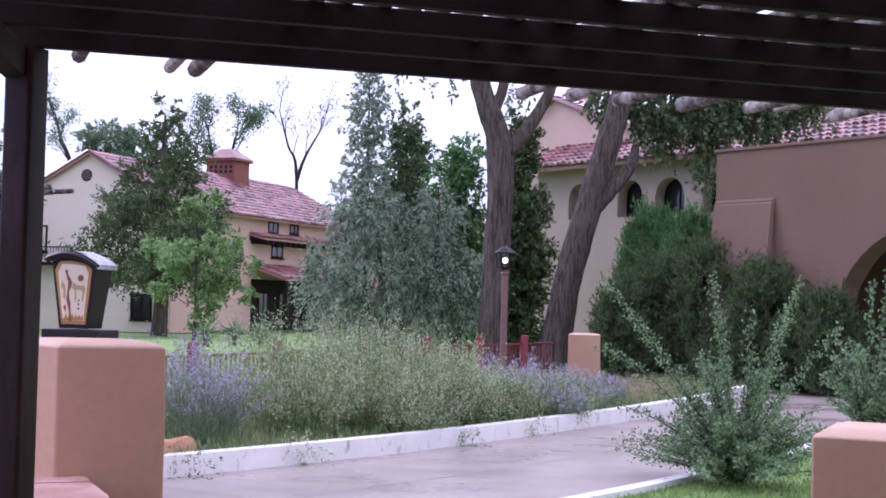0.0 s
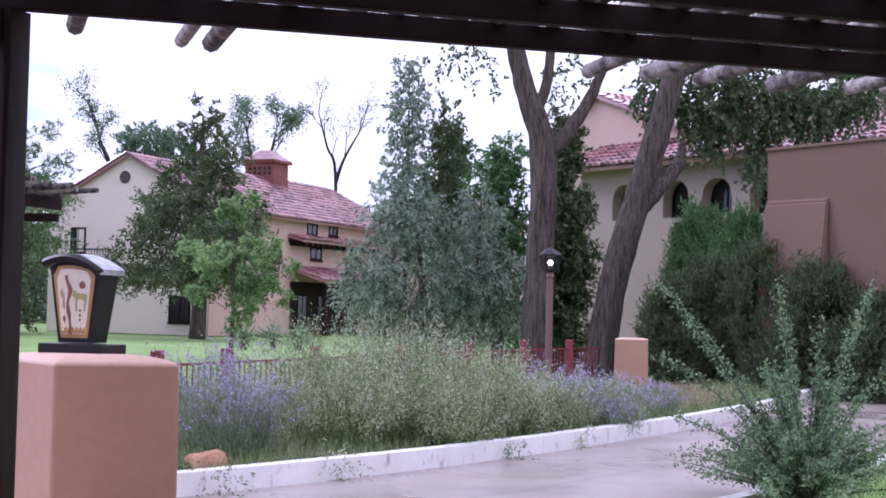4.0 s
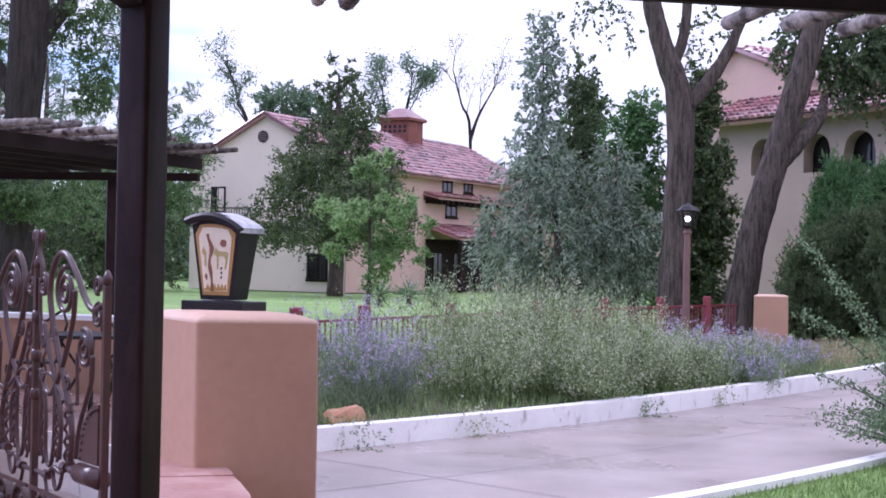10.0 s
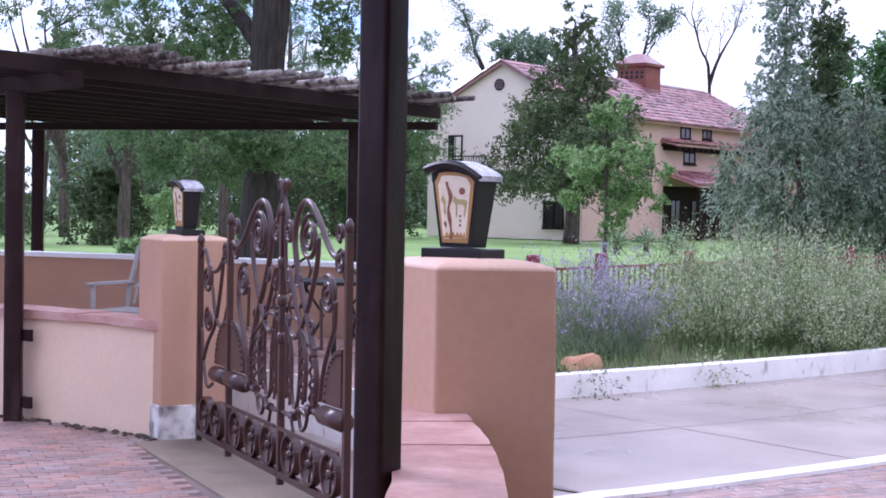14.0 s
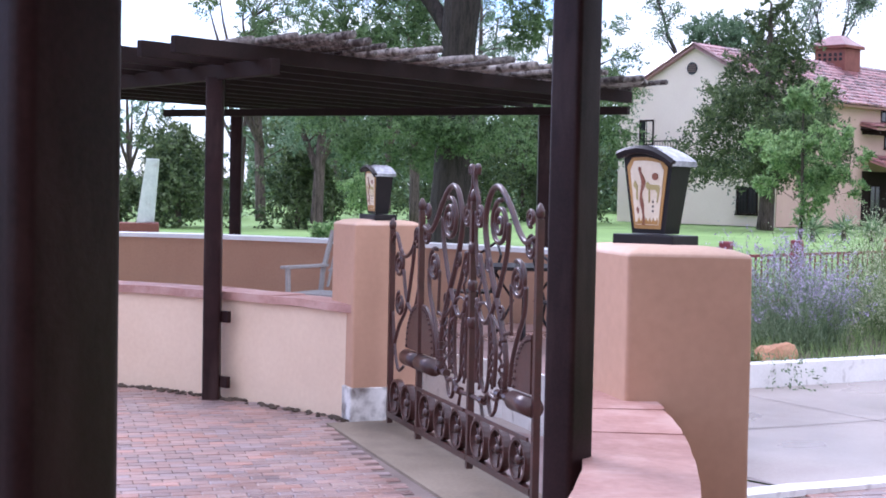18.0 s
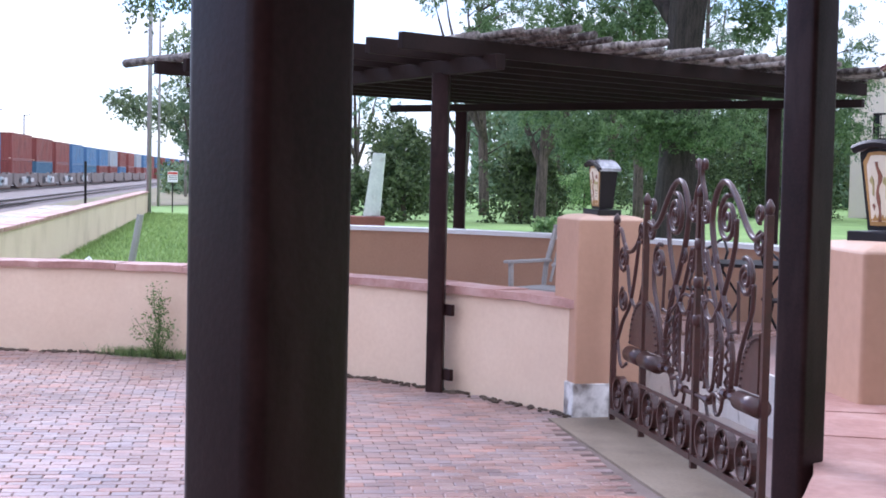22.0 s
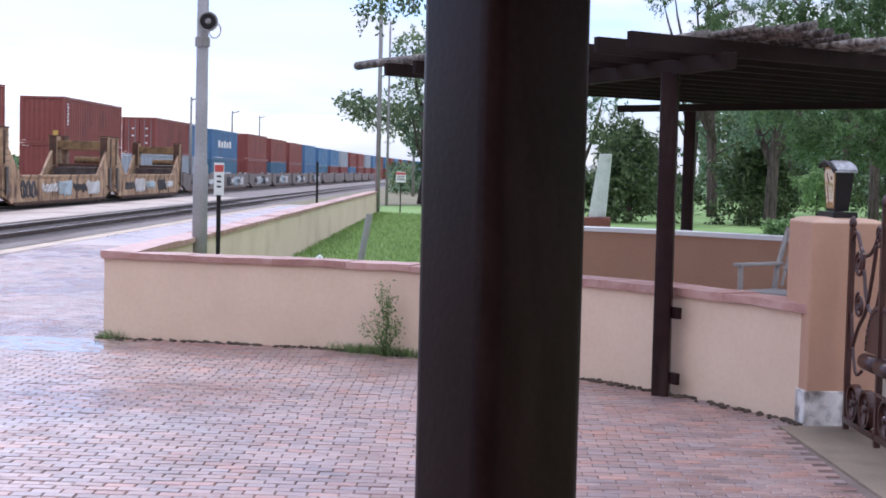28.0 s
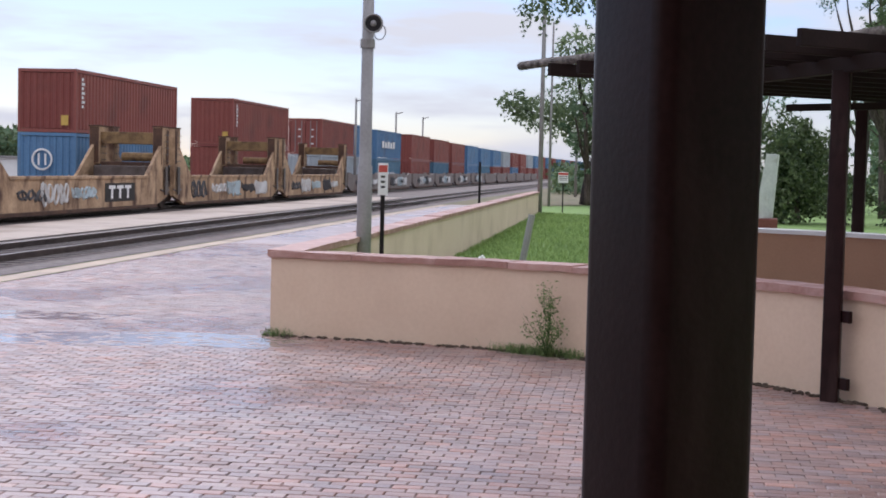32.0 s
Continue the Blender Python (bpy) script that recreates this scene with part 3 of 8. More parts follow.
# unseen walls added to close the place and darken the posts and beams
block_wall = part("wall_station", boxed((-1.7, -4.6, 0), (5.6, -4.2, 5.2), 0.02), M_STUCCO)
block_side = part("wall_station_side", boxed((5.6, -4.6, 0), (6.0, 3.6, 5.2), 0.02), M_STUCCO)
for ob in (block_wall, block_side):
    tagged(ob, "unseen orange stucco wall added to keep light off the pergola", "wall", kind="structure")
stucco_wall("wall_plaza", PLAZA_WALL, 0.32, 0.935, M_STUCCO_PINK, "curved low pale pink stucco wall with flagstone cap", M_FLAG)
RET = [Vector((-13.1, 9.76)) + Vector((-0.651, 0.7595)) * s for s in np.linspace(0, 51, 40)]
stucco_wall("wall_platform", RET, 0.3, 0.94, M_YELLOW_WALL, "long low yellow stucco wall beside the platform", M_FLAG, every=1.4)
PATIO = spline([(-11.35, 14.5), (-10.75, 15.1), (-9.3, 15.4), (-6.4, 15.2), (-4.9, 14.75), (-3.4, 13.3), (-2.5, 11.3)], 10)
patio_wall = stucco_wall("wall_patio", PATIO, -0.3, 1.2, M_STUCCO_BROWN, "brown stucco wall of the patio with white coping")
part("coping", band(bmesh.new(), PATIO, -0.03, 0.33, 1.2, 1.25), M_PAINTWHITE, patio_wall, "white coping")


def rounded(outline, r, steps=6):
    """The plan outline with its corners rounded."""
    out = []
    n = len(outline)
    for k in range(n):
        p, q, w = Vector(outline[k - 1]), Vector(outline[k]), Vector(outline[(k + 1) % n])
        d0, d1 = (p - q).normalized(), (w - q).normalized()
        a, b = q + d0 * r, q + d1 * r
        out.append(q + d0 * (r + 0.012))
        for j in range(steps + 1):
            t = j / steps
            out.append(a * (1 - t) ** 2 + q * 2 * t * (1 - t) + b * t * t)
        out.append(q + d1 * (r + 0.012))
    return [(q.x, q.y) for q in out]


def pier(name, outline_lo, z1, mat, label, round_top=0.045):
    outline = rounded(outline_lo, 0.02)
    c = Vector((sum(q[0] for q in outline_lo) / len(outline_lo), sum(q[1] for q in outline_lo) / len(outline_lo)))
    n = len(outline)
    root = thing(name, label, "pier", "stucco piers")

    def stack(levels, cap):
        bm = bmesh.new()
        rings = [[bm.verts.new((c.x + (q[0] - c.x) * s, c.y + (q[1] - c.y) * s, z)) for q in outline] for z, s in levels]
        for a, b in zip(rings, rings[1:]):
            for k in range(n):
                bm.faces.new((a[k], a[(k + 1) % n], b[(k + 1) % n], b[k]))
        if cap:
            bm.faces.new(rings[-1])
        bmesh.ops.recalc_face_normals(bm, faces=bm.faces[:])
        return rough_up(bm, 0.006, 3.0, z1)

    low = z1 - round_top
    part("shaft", stack([(-0.05, 1.03), (low * 0.25, 1.02), (low * 0.5, 1.012), (low * 0.75, 1.006), (low - 0.02, 1.001), (low, 1.0)], False), mat, root, smooth=True)
    part("top", stack([(low, 1.0), (low + 0.005, 0.998), (low + 0.011, 0.988), (low + 0.016, 0.97), (z1 - round_top * 0.22, 0.80), (z1 - round_top * 0.05, 0.62), (z1, 0.3)], True), M_PALETOP, root, "paler top with sheen in its colour", smooth=True)
    return root


def square(corner, d1, w1, d2, w2):
    a = Vector(corner)
    return [(a.x, a.y), (a.x + d1[0] * w1, a.y + d1[1] * w1), (a.x + d1[0] * w1 + d2[0] * w2, a.y + d1[1] * w1 + d2[1] * w2), (a.x + d2[0] * w2, a.y + d2[1] * w2)]


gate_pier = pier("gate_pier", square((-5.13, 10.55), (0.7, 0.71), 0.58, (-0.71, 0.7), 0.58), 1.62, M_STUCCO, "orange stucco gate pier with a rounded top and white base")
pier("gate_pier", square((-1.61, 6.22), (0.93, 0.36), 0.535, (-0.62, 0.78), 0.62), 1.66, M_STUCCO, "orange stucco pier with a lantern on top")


# ---- steel posts and pergolas ----
def steel_post(parent, x, y, z0, z1, s, rz, name="post"):
    bm = bmesh.new()
    r, k = s * 0.16, s / 2
    ring = [(cx * (k - r) + r * math.cos(a), cy * (k - r) + r * math.sin(a)) for cx, cy, a0 in ((1, 1, 0), (-1, 1, 90), (-1, -1, 180), (1, -1, 270)) for a in [radians(a0 + 15 * j) for j in range(7)]]
    prism(bm, ring, z0, z1)
    ob = part(name, bm, M_STEEL, parent, smooth=True, m=pose(x, y, 0, 0, 0, rz))
    ob.data.set_sharp_from_angle(angle=radians(40))
    return ob


def beam(parent, a, b, w, h, z, name="beam", mat=None):
    """A beam with its underside at z from plan point a to b."""
    d = Vector((b[0] - a[0], b[1] - a[1]))
    m = pose(a[0], a[1], z, 0, 0, math.degrees(math.atan2(d.y, d.x)))
    return part(name, boxed((0, -w / 2, 0), (d.length, w / 2, h), 0.006, m), mat or M_DARKWOOD, parent)


def log(parent, a, b, r, seed):
    rng = random.Random(seed)
    pts, rad = [], []
    for k in range(7):
        t = k / 6
        q = Vector(a).lerp(Vector(b), t) + Vector((rng.uniform(-1, 1), rng.uniform(-1, 1), rng.uniform(-1, 1))) * 0.012
        pts.append(q)
        rad.append(r * (1 - 0.18 * t) * rng.uniform(0.93, 1.07))
    return part("log", tube(bmesh.new(), pts, rad, 8), M_LOG, parent, smooth=True)


near_pergola = thing("pergola", "dark steel and timber pergola roofed with rough logs", "pergola", "pergolas")
POST_A, POST_B = (-1.415, 4.857), (-1.010, 1.571)
steel_post(near_pergola, *POST_A, 0.0, 2.85, 0.129, -21)
steel_post(near_pergola, *POST_B, 0.0, 2.85, 0.157, -15.3)
BD = Vector((0.95, 0.31)).normalized()
for k in range(17):
    a = Vector((-1.5, 4.78)) + Vector((0.0, -0.48)) * k
    beam(near_pergola, a, a + BD * 7.0, 0.055, 0.085, 2.85, "joist")
beam(near_pergola, (-1.46, 4.9), (-1.05, 1.2), 0.09, 0.12, 2.73)
LD = Vector((-0.31, 0.95)).normalized()
for k in range(58):
    c = Vector((-1.5, 4.8)) + BD * (0.130 * k + random.uniform(-0.03, 0.03))
    e = c + LD * (random.uniform(0.9, 1.04) if k in (3, 6, 7, 20, 22, 24, 27, 30, 31, 34, 38) else random.uniform(-0.03, 0.3))
    f = c - LD * 7.5
    log(near_pergola, (f.x, f.y, 2.978), (e.x, e.y, 2.978 - 0.012 * random.random()), random.uniform(0.034, 0.052), k)

far_pergola = thing("pergola", "dark timber pergola over the patio roofed with rough logs", "pergola", "pergolas")
FP0, FPD = Vector((-5.87, 10.53)), Vector((-0.87, 0.49)).normalized()
JD = Vector((0.25, 0.97)).normalized()
steel_post(far_pergola, -6.74, 11.0, 0.0, 2.8, 0.15, 25)
steel_post(far_pergola, -9.9, 16.5, 0.0, 2.8, 0.15, 25)
steel_post(far_pergola, -5.5, 16.05, 0.0, 2.8, 0.15, 25)
steel_post(far_pergola, -11.2, 13.6, 0.0, 2.8, 0.15, 25)
beam(far_pergola, FP0, FP0 + FPD * 6.4, 0.09, 0.13, 2.78)
beam(far_pergola, (-4.45, 15.85), (-10.8, 16.2), 0.09, 0.09, 2.735)
for k in range(11):
    a = FP0 + FPD * (0.25 + 0.58 * k)
    s = a - JD * (0.95 + 0.0095 * k * k if k < 9 else 0.35)
    beam(far_pergola, s, a + JD * 5.95, 0.06, 0.135, 2.895, "joist")
for k in range(50):
    c = FP0 - JD * 0.2 + JD * (0.125 * k + random.uniform(-0.03, 0.03)) + FPD * 0.1
    e = c - FPD * random.uniform(-0.25, 0.75)
    f = c + FPD * (5.6 + random.uniform(0, 1.5))
    if k == 0:
        e, f = FP0 + FPD * 1.5 - JD * 0.85, FP0 + FPD * 6.2 - JD * 1.47
    log(far_pergola, (f.x, f.y, 3.075), (e.x, e.y, 3.075 + random.uniform(-0.01, 0.02)), random.uniform(0.03, 0.052), 100 + k)


# ---- plants ----
def tree(name, label, base, limbs, clumps, count, size, leaf, category="tree", group="", seed=1, aspect=0.5, droop=0.0, bark=None, sides=9, auto=True, zones=None):
    rng = np.random.default_rng(seed)
    root = thing(name, label, category, group, at=base)
    bm = bmesh.new()
    for pts, rad in limbs:
        sm = spline([Vector(q) for q in pts], 14 if sides >= 14 else 4)
        rr = list(np.interp(np.linspace(0, 1, len(sm)), np.linspace(0, 1, len(rad)), rad))
        tube(bm, sm, rr, sides)
    if sides >= 14:
        bm.normal_update()
        for v in bm.verts:
            ridge = noise.noise(Vector((v.co.x * 9, v.co.y * 9, v.co.z * 0.7))) + 0.5 * noise.noise(Vector((v.co.x * 22, v.co.y * 22, v.co.z * 1.6)))
            v.co += Vector((v.normal.x, v.normal.y, 0)) * 0.045 * ridge
    if auto and limbs:
        top = Vector(limbs[0][0][-1])
        for c, r in clumps:
            c = Vector(c)
            starts = [Vector(a).lerp(Vector(b), f) for pts, _ in limbs for a, b in zip(pts, pts[1:]) for f in (0.35, 0.55, 0.75, 0.95) if max(a[2], b[2]) > 0.3 * top.z]
            s = min(starts, key=lambda q: (q - c).length + (0.8 * (q.z - c.z) + 0.6 if q.z > c.z - 0.3 * (q - c).length else 0))
            mid = s.lerp(c, 0.5) + Vector((0, 0, 0.08 * (c - s).length))
            tube(bm, [s, mid, c], [min(0.06, limbs[0][1][-1] * 0.55), min(0.035, limbs[0][1][-1] * 0.32), 0.008], 5)
    part("trunk", bm, bark or M_BARK, root, smooth=True)
    if zones:
        pts, d = leafy(rng, zones)
    else:
        pts = cloud_points(rng, clumps, int(count * 1.6))
        size *= 0.77
        d = rng.normal(size=pts.shape)
        d[:, 2] -= droop
    me = leaf_mesh("crown", pts, d, size * rng.uniform(0.6, 1.3, len(pts)), size * aspect * rng.uniform(0.7, 1.2, len(pts)), leaf)
    ob = new("crown", me)
    ob.parent = root
    return root


def random_clumps(rng, n, centre, radii, size):
    """Clumps spread through a crown's envelope."""
    out = []
    for _ in range(n):
        u = rng.normal(size=3)
        u /= np.linalg.norm(u)
        q = np.array(centre) + u * np.array(radii) * rng.uniform(0.25, 1.0)
        s = size * rng.uniform(0.6, 1.25)
        out.append((tuple(q), (s, s, s * rng.uniform(0.6, 0.9))))
    return out


rg = np.random.default_rng(5)
# dark juniper beside the house
cl = [((rg.uniform(-1, 1) * w, rg.uniform(-1, 1) * w, z), (w * 0.36, w * 0.36, 0.75)) for z, w in
      zip(np.linspace(2.6, 12.0, 52), np.interp(np.linspace(0, 1, 52), [0, 0.25, 0.6, 1], [3.4, 3.6, 2.4, 0.5]))]
cl += [((-3.6, 0, 4.0), (1.2, 1.2, 1.2)), ((-2.8, 0, 5.4), (1.0, 1, 0.8)), ((2.7, 0, 6.5), (1.1, 1, 1))]
tree("juniper_tree", "tall dark green juniper with a thick trunk on the lawn", (-14.4, 74.7, 0), [([(0, 0, 0), (0.1, 0, 3), (0, 0, 8), (0, 0, 11.5)], [0.45, 0.35, 0.2, 0.05])], cl, 26000, 0.26, L_JUNIPER, seed=2)
# young bright tree
cl = random_clumps(rg, 38, (0, 0, 2.8), (2.45, 2.1, 1.9), 0.34) + random_clumps(rg, 7, (0.1, 0, 5.1), (0.7, 0.7, 0.8), 0.35)
tree("young_tree", "young bright green ash tree on the lawn", (-8.3, 49.4, 0), [([(0, 0, 0), (0.05, 0, 1.6), (0, 0.05, 3.2), (0, 0, 5.2)], [0.08, 0.065, 0.05, 0.015])], cl, 8000, 0.19, L_BRIGHT, seed=3)
# silver olive: a broad drooping skirt, a tall narrow leader and a greener side stem
zn = [((0.0, 0, 2.5), (2.0, 1.4, 1.6), 680, 15, 0.75, 0.9), ((1.9, 0, 2.5), (1.0, 1.0, 1.4), 290, 15, 0.7, 1.0), ((-1.7, 0, 2.6), (0.6, 0.8, 1.3), 170, 15, 0.6, 1.0),
      ((-0.4, 0, 4.4), (1.1, 0.9, 0.9), 210, 15, 0.55, 0.8), ((-1.3, 0, 4.8), (0.4, 0.5, 0.4), 22, 12, 0.5, 0.6), ((1.55, 0.2, 4.6), (0.6, 0.6, 0.9), 130, 14, 0.5, 0.8)]
tree("olive_tree", "silvery grey-green russian olive tree with drooping leaves", (-1.5, 42.0, 0), [([(0, 0, 0), (0.0, 0, 2), (-0.3, 0, 4.6)], [0.2, 0.13, 0.03]), ([(0.2, 0, 0.8), (1.4, 0, 2.6), (1.6, 0, 5.0)], [0.12, 0.08, 0.02]), ([(0.1, 0, 1.6), (1.0, -0.4, 2.6), (2.4, -0.5, 3.1)], [0.10, 0.06, 0.02]), ([(0.0, 0, 1.2), (-1.0, -0.3, 2.4), (-1.9, -0.3, 3.2)], [0.09, 0.05, 0.02])], [], 0, 0.20, L_OLIVE, seed=4, aspect=0.26, auto=False, zones=zn)
zn = [((-0.62 + 0.14 * math.sin(k * 1.7), 0.1 * math.cos(k * 2.3), z), (r, r, 0.42), int(60 * r + 7), 14, 0.42, 0.3) for k, (z, r) in enumerate(zip(np.linspace(4.6, 8.95, 11), (0.72, 0.72, 0.66, 0.60, 0.52, 0.56, 0.48, 0.40, 0.42, 0.36, 0.22)))]
tree("poplar_tree", "tall narrow silvery poplar rising behind the olive tree", (-1.5, 42.9, 0), [([(-0.6, 0, 0), (-0.6, 0, 4), (-0.6, 0, 8.6)], [0.10, 0.06, 0.012])], [], 0, 0.125, L_POPLAR, seed=18, aspect=0.72, auto=False, group="poplars", zones=zn)
zn = [((0.55 + 0.12 * math.sin(k * 2.0), 0, z), (0.42, 0.42, 0.5), 54, 15, 0.36, 0.2) for k, z in enumerate(np.linspace(4.3, 7.5, 7))]
tree("poplar_tree", "slender green young poplar behind the olive tree", (-1.5, 43.6, 0), [([(0.5, 0, 0), (0.55, 0, 4), (0.55, 0, 7.4)], [0.10, 0.06, 0.012])], [], 0, 0.12, L_COTTON, seed=17, aspect=0.7, auto=False, group="poplars", zones=zn)
cl = [((rg.uniform(-1, 1) * w, rg.uniform(-1, 1) * w, z), (0.55, 0.55, 0.6)) for z, w in zip(np.linspace(0.8, 7.0, 34), np.interp(np.linspace(0, 1, 34), [0, 0.3, 1], [1.0, 1.0, 0.35]))]
tree("juniper_tree", "slender green juniper behind the olive tree", (0.7, 47.2, 0), [([(0, 0, 0), (0, 0, 4), (0, 0, 6.8)], [0.2, 0.12, 0.04])], cl, 11000, 0.2, L_CEDAR, seed=8)
cl = [((rg.uniform(-1, 1) * w, rg.uniform(-1, 1) * w, z), (0.55, 0.55, 0.6)) for z, w in zip(np.linspace(2.0, 7.2, 20), np.interp(np.linspace(0, 1, 20), [0, 0.5, 1], [0.9, 0.8, 0.4]))]
tree("juniper_tree", "slender green juniper behind the olive tree", (-1.1, 48.5, 0), [([(0, 0, 0), (0, 0, 4), (0, 0, 7)], [0.2, 0.12, 0.04])], cl, 6000, 0.2, L_CEDAR, seed=9)
# two cottonwoods
zn = [((-0.5, 0, 11.5), (3.5, 3, 1.5), 120, 12, 0.5, 0.6), ((-2.3, -0.2, 8.75), (0.9, 0.5, 0.45), 34, 9, 0.4, 0.9), ((-1.4, -0.2, 8.2), (0.4, 0.4, 0.5), 8, 8, 0.35, 0.9), ((0.75, 0.3, 8.3), (0.5, 0.4, 0.7), 26, 10, 0.35, 0.6)]
tree("cottonwood_tree", "old cottonwood with a forked grey trunk", (1.72, 40.0, 0), [([(-0.1, 0, 0), (0, 0, 3), (0.05, 0, 6.2), (-0.5, 0, 8.0), (-1.1, 0.2, 10.5)], [0.46, 0.36, 0.37, 0.28, 0.18]), ([(0.05, 0, 6.0), (0.8, 0, 6.9), (1.5, 0.1, 8.2), (2.2, 0.2, 10.5)], [0.25, 0.19, 0.14, 0.09]), ([(-0.2, 0, 7.2), (0.12, 0.2, 8.2), (0.3, 0.3, 10.5)], [0.16, 0.13, 0.08]), ([(-0.7, 0.1, 8.8), (-1.5, -0.2, 9.6), (-3.2, -0.5, 9.7)], [0.09, 0.05, 0.015])], [], 0, 0.12, L_COTTON, seed=5, group="cottonwoods", sides=36, auto=False, aspect=0.8, zones=zn)
zn = [((1.44, 1.1, 8.13), (0.44, 0.50, 0.82), 85, 15, 0.42, 1.0), ((3.03, 1.1, 7.80), (1.09, 0.90, 0.82), 300, 16, 0.5, 1.0), ((3.14, 1.1, 6.87), (0.44, 0.50, 0.38), 36, 14, 0.45, 1.2),
      ((4.56, 1.1, 7.80), (1.09, 0.90, 0.93), 330, 16, 0.5, 1.0), ((4.50, 1.1, 6.27), (0.44, 0.45, 0.66), 62, 14, 0.45, 1.3), ((6.09, 1.1, 7.80), (0.98, 0.80, 0.71), 220, 16, 0.5, 1.0),
      ((5.82, 1.1, 7.04), (0.27, 0.40, 0.33), 18, 14, 0.4, 1.2), ((7.18, 1.1, 8.24), (0.87, 0.70, 0.66), 150, 16, 0.5, 1.0), ((3.79, 1.1, 9.55), (3.28, 1.50, 0.98), 300, 14, 0.55, 0.7)]
tree("cottonwood_tree", "leaning cottonwood with rough grey bark", (3.35, 39.9, 0), [([(0, 0, 0), (0.35, 0, 2.5), (1.15, 0, 5.5), (1.9, 0, 8.2), (2.3, 0, 10.5)], [0.46, 0.38, 0.36, 0.30, 0.22]), ([(0.95, 0, 4.6), (1.5, 0.0, 5.2), (2.1, 0.3, 5.95), (2.35, 0.9, 6.6)], [0.26, 0.23, 0.19, 0.07]), ([(1.95, 0.1, 8.3), (3.4, 0.7, 8.9), (5.6, 1.1, 8.4)], [0.12, 0.07, 0.02]), ([(2.3, 0.8, 6.5), (3.1, 1.0, 7.0), (4.4, 1.1, 6.5)], [0.06, 0.04, 0.012])], [], 0, 0.125, L_COTTON, seed=6, group="cottonwoods", sides=36, auto=False, aspect=0.8, zones=zn)
# juniper behind the trunks and the big junipers by the arch
cl = [((rg.uniform(-1, 1) * w, rg.uniform(-1, 1) * w, z), (w * 0.6, w * 0.6, 0.9)) for z, w in zip(np.linspace(1.0, 7.6, 24), np.interp(np.linspace(0, 1, 24), [0, 0.3, 1], [0.9, 0.9, 0.4]))]
tree("juniper_tree", "dense green juniper behind the cottonwood trunks", (2.6, 46.0, 0), [([(0, 0, 0), (0, 0, 4), (0, 0, 8)], [0.3, 0.2, 0.05])], cl, 16000, 0.22, L_JUNIPER, seed=7)
for k, (x, y, w, h) in enumerate([(6.0, 39.6, 1.2, 4.75), (6.95, 38.2, 1.15, 4.55), (7.3, 36.4, 1.6, 3.7), (6.0, 37.3, 1.5, 3.3), (8.1, 34.3, 1.4, 3.1), (5.1, 37.1, 1.1, 2.7), (9.1, 33.0, 1.1, 2.4)]):
    zn = []
    for z in np.linspace(0.3, h - 0.3, int(h * 21 * w)):
        q = w * float(np.interp(z / h, [0, 0.45, 0.8, 1], [0.95, 0.85, 0.5, 0.12])) * rg.uniform(0.55, 1.08)
        a = rg.uniform(0, 2 * math.pi)
        zn.append(((q * math.cos(a), q * math.sin(a), z), (0.15, 0.15, 0.26), 24, 20, 0.30, -1.1))
    zn += [((0, 0, z), (w * 0.6, w * 0.6, 0.4), 90, 16, 0.3, -0.7) for z in np.linspace(0.4, h * 0.7, 5)]
    tree("juniper_bush", "dense green juniper bush against the stucco wall", (x, y, 0), [([(0, 0, 0), (0, 0, h * 0.8)], [0.12, 0.03])], [], 0, 0.095, L_CEDAR if k < 2 else L_JUNIPER, "bush", "junipers by the arch", seed=20 + k, aspect=0.34, auto=False, zones=zn)


# ---- houses ----
def tile_roof(parent, m, width, length, z_low, z_high, pitch=0.3, row=0.45, mat=None):
    """Barrel tiles on one slope: x runs down from the ridge over width, y along the ridge."""
    slope = math.atan2(z_high - z_low, width)
    run = math.hypot(width, z_high - z_low)
    base = m @ pose(0, 0, z_high, 0, math.degrees(slope), 0)
    roof = part("roof", boxed((0, 0, -0.14), (run, length, -0.01), 0, base), M_TILE, parent)
    nx, ny = max(1, int(run / row)), max(1, int(length / pitch))
    xs, fs = [], []
    w = pitch * 0.44
    prof = [(-w, 0.0), (-w * 0.65, w * 0.6), (0.0, w * 0.85), (w * 0.65, w * 0.6), (w, 0.0)]
    for i in range(nx):
        for j in range(ny):
            x0 = i * run / nx
            x1 = x0 + run / nx + 0.05 + random.uniform(-0.02, 0.03)
            y = (j + 0.5) * length / ny + random.uniform(-0.015, 0.015)
            k = len(xs)
            lift = random.uniform(0, 0.06)
            for x, dz in ((x0, 0.0), (x1, 0.05 + lift)):
                for py, pz in prof:
                    xs.append(base @ Vector((x, y + py, pz + dz)))
            for q in range(4):
                fs.append((k + q, k + q + 1, k + 6 + q, k + 5 + q))
            fs.append((k + 5, k + 6, k + 7, k + 8, k + 9))
    me = bpy.data.meshes.new("tile_field")
    me.from_pydata([tuple(v) for v in xs], [], fs)
    me.materials.append(mat or M_TILE)
    ob = new("tile_field", me)
    ob.parent = roof
    return tagged(ob, "red barrel tiles", kind="stuff")


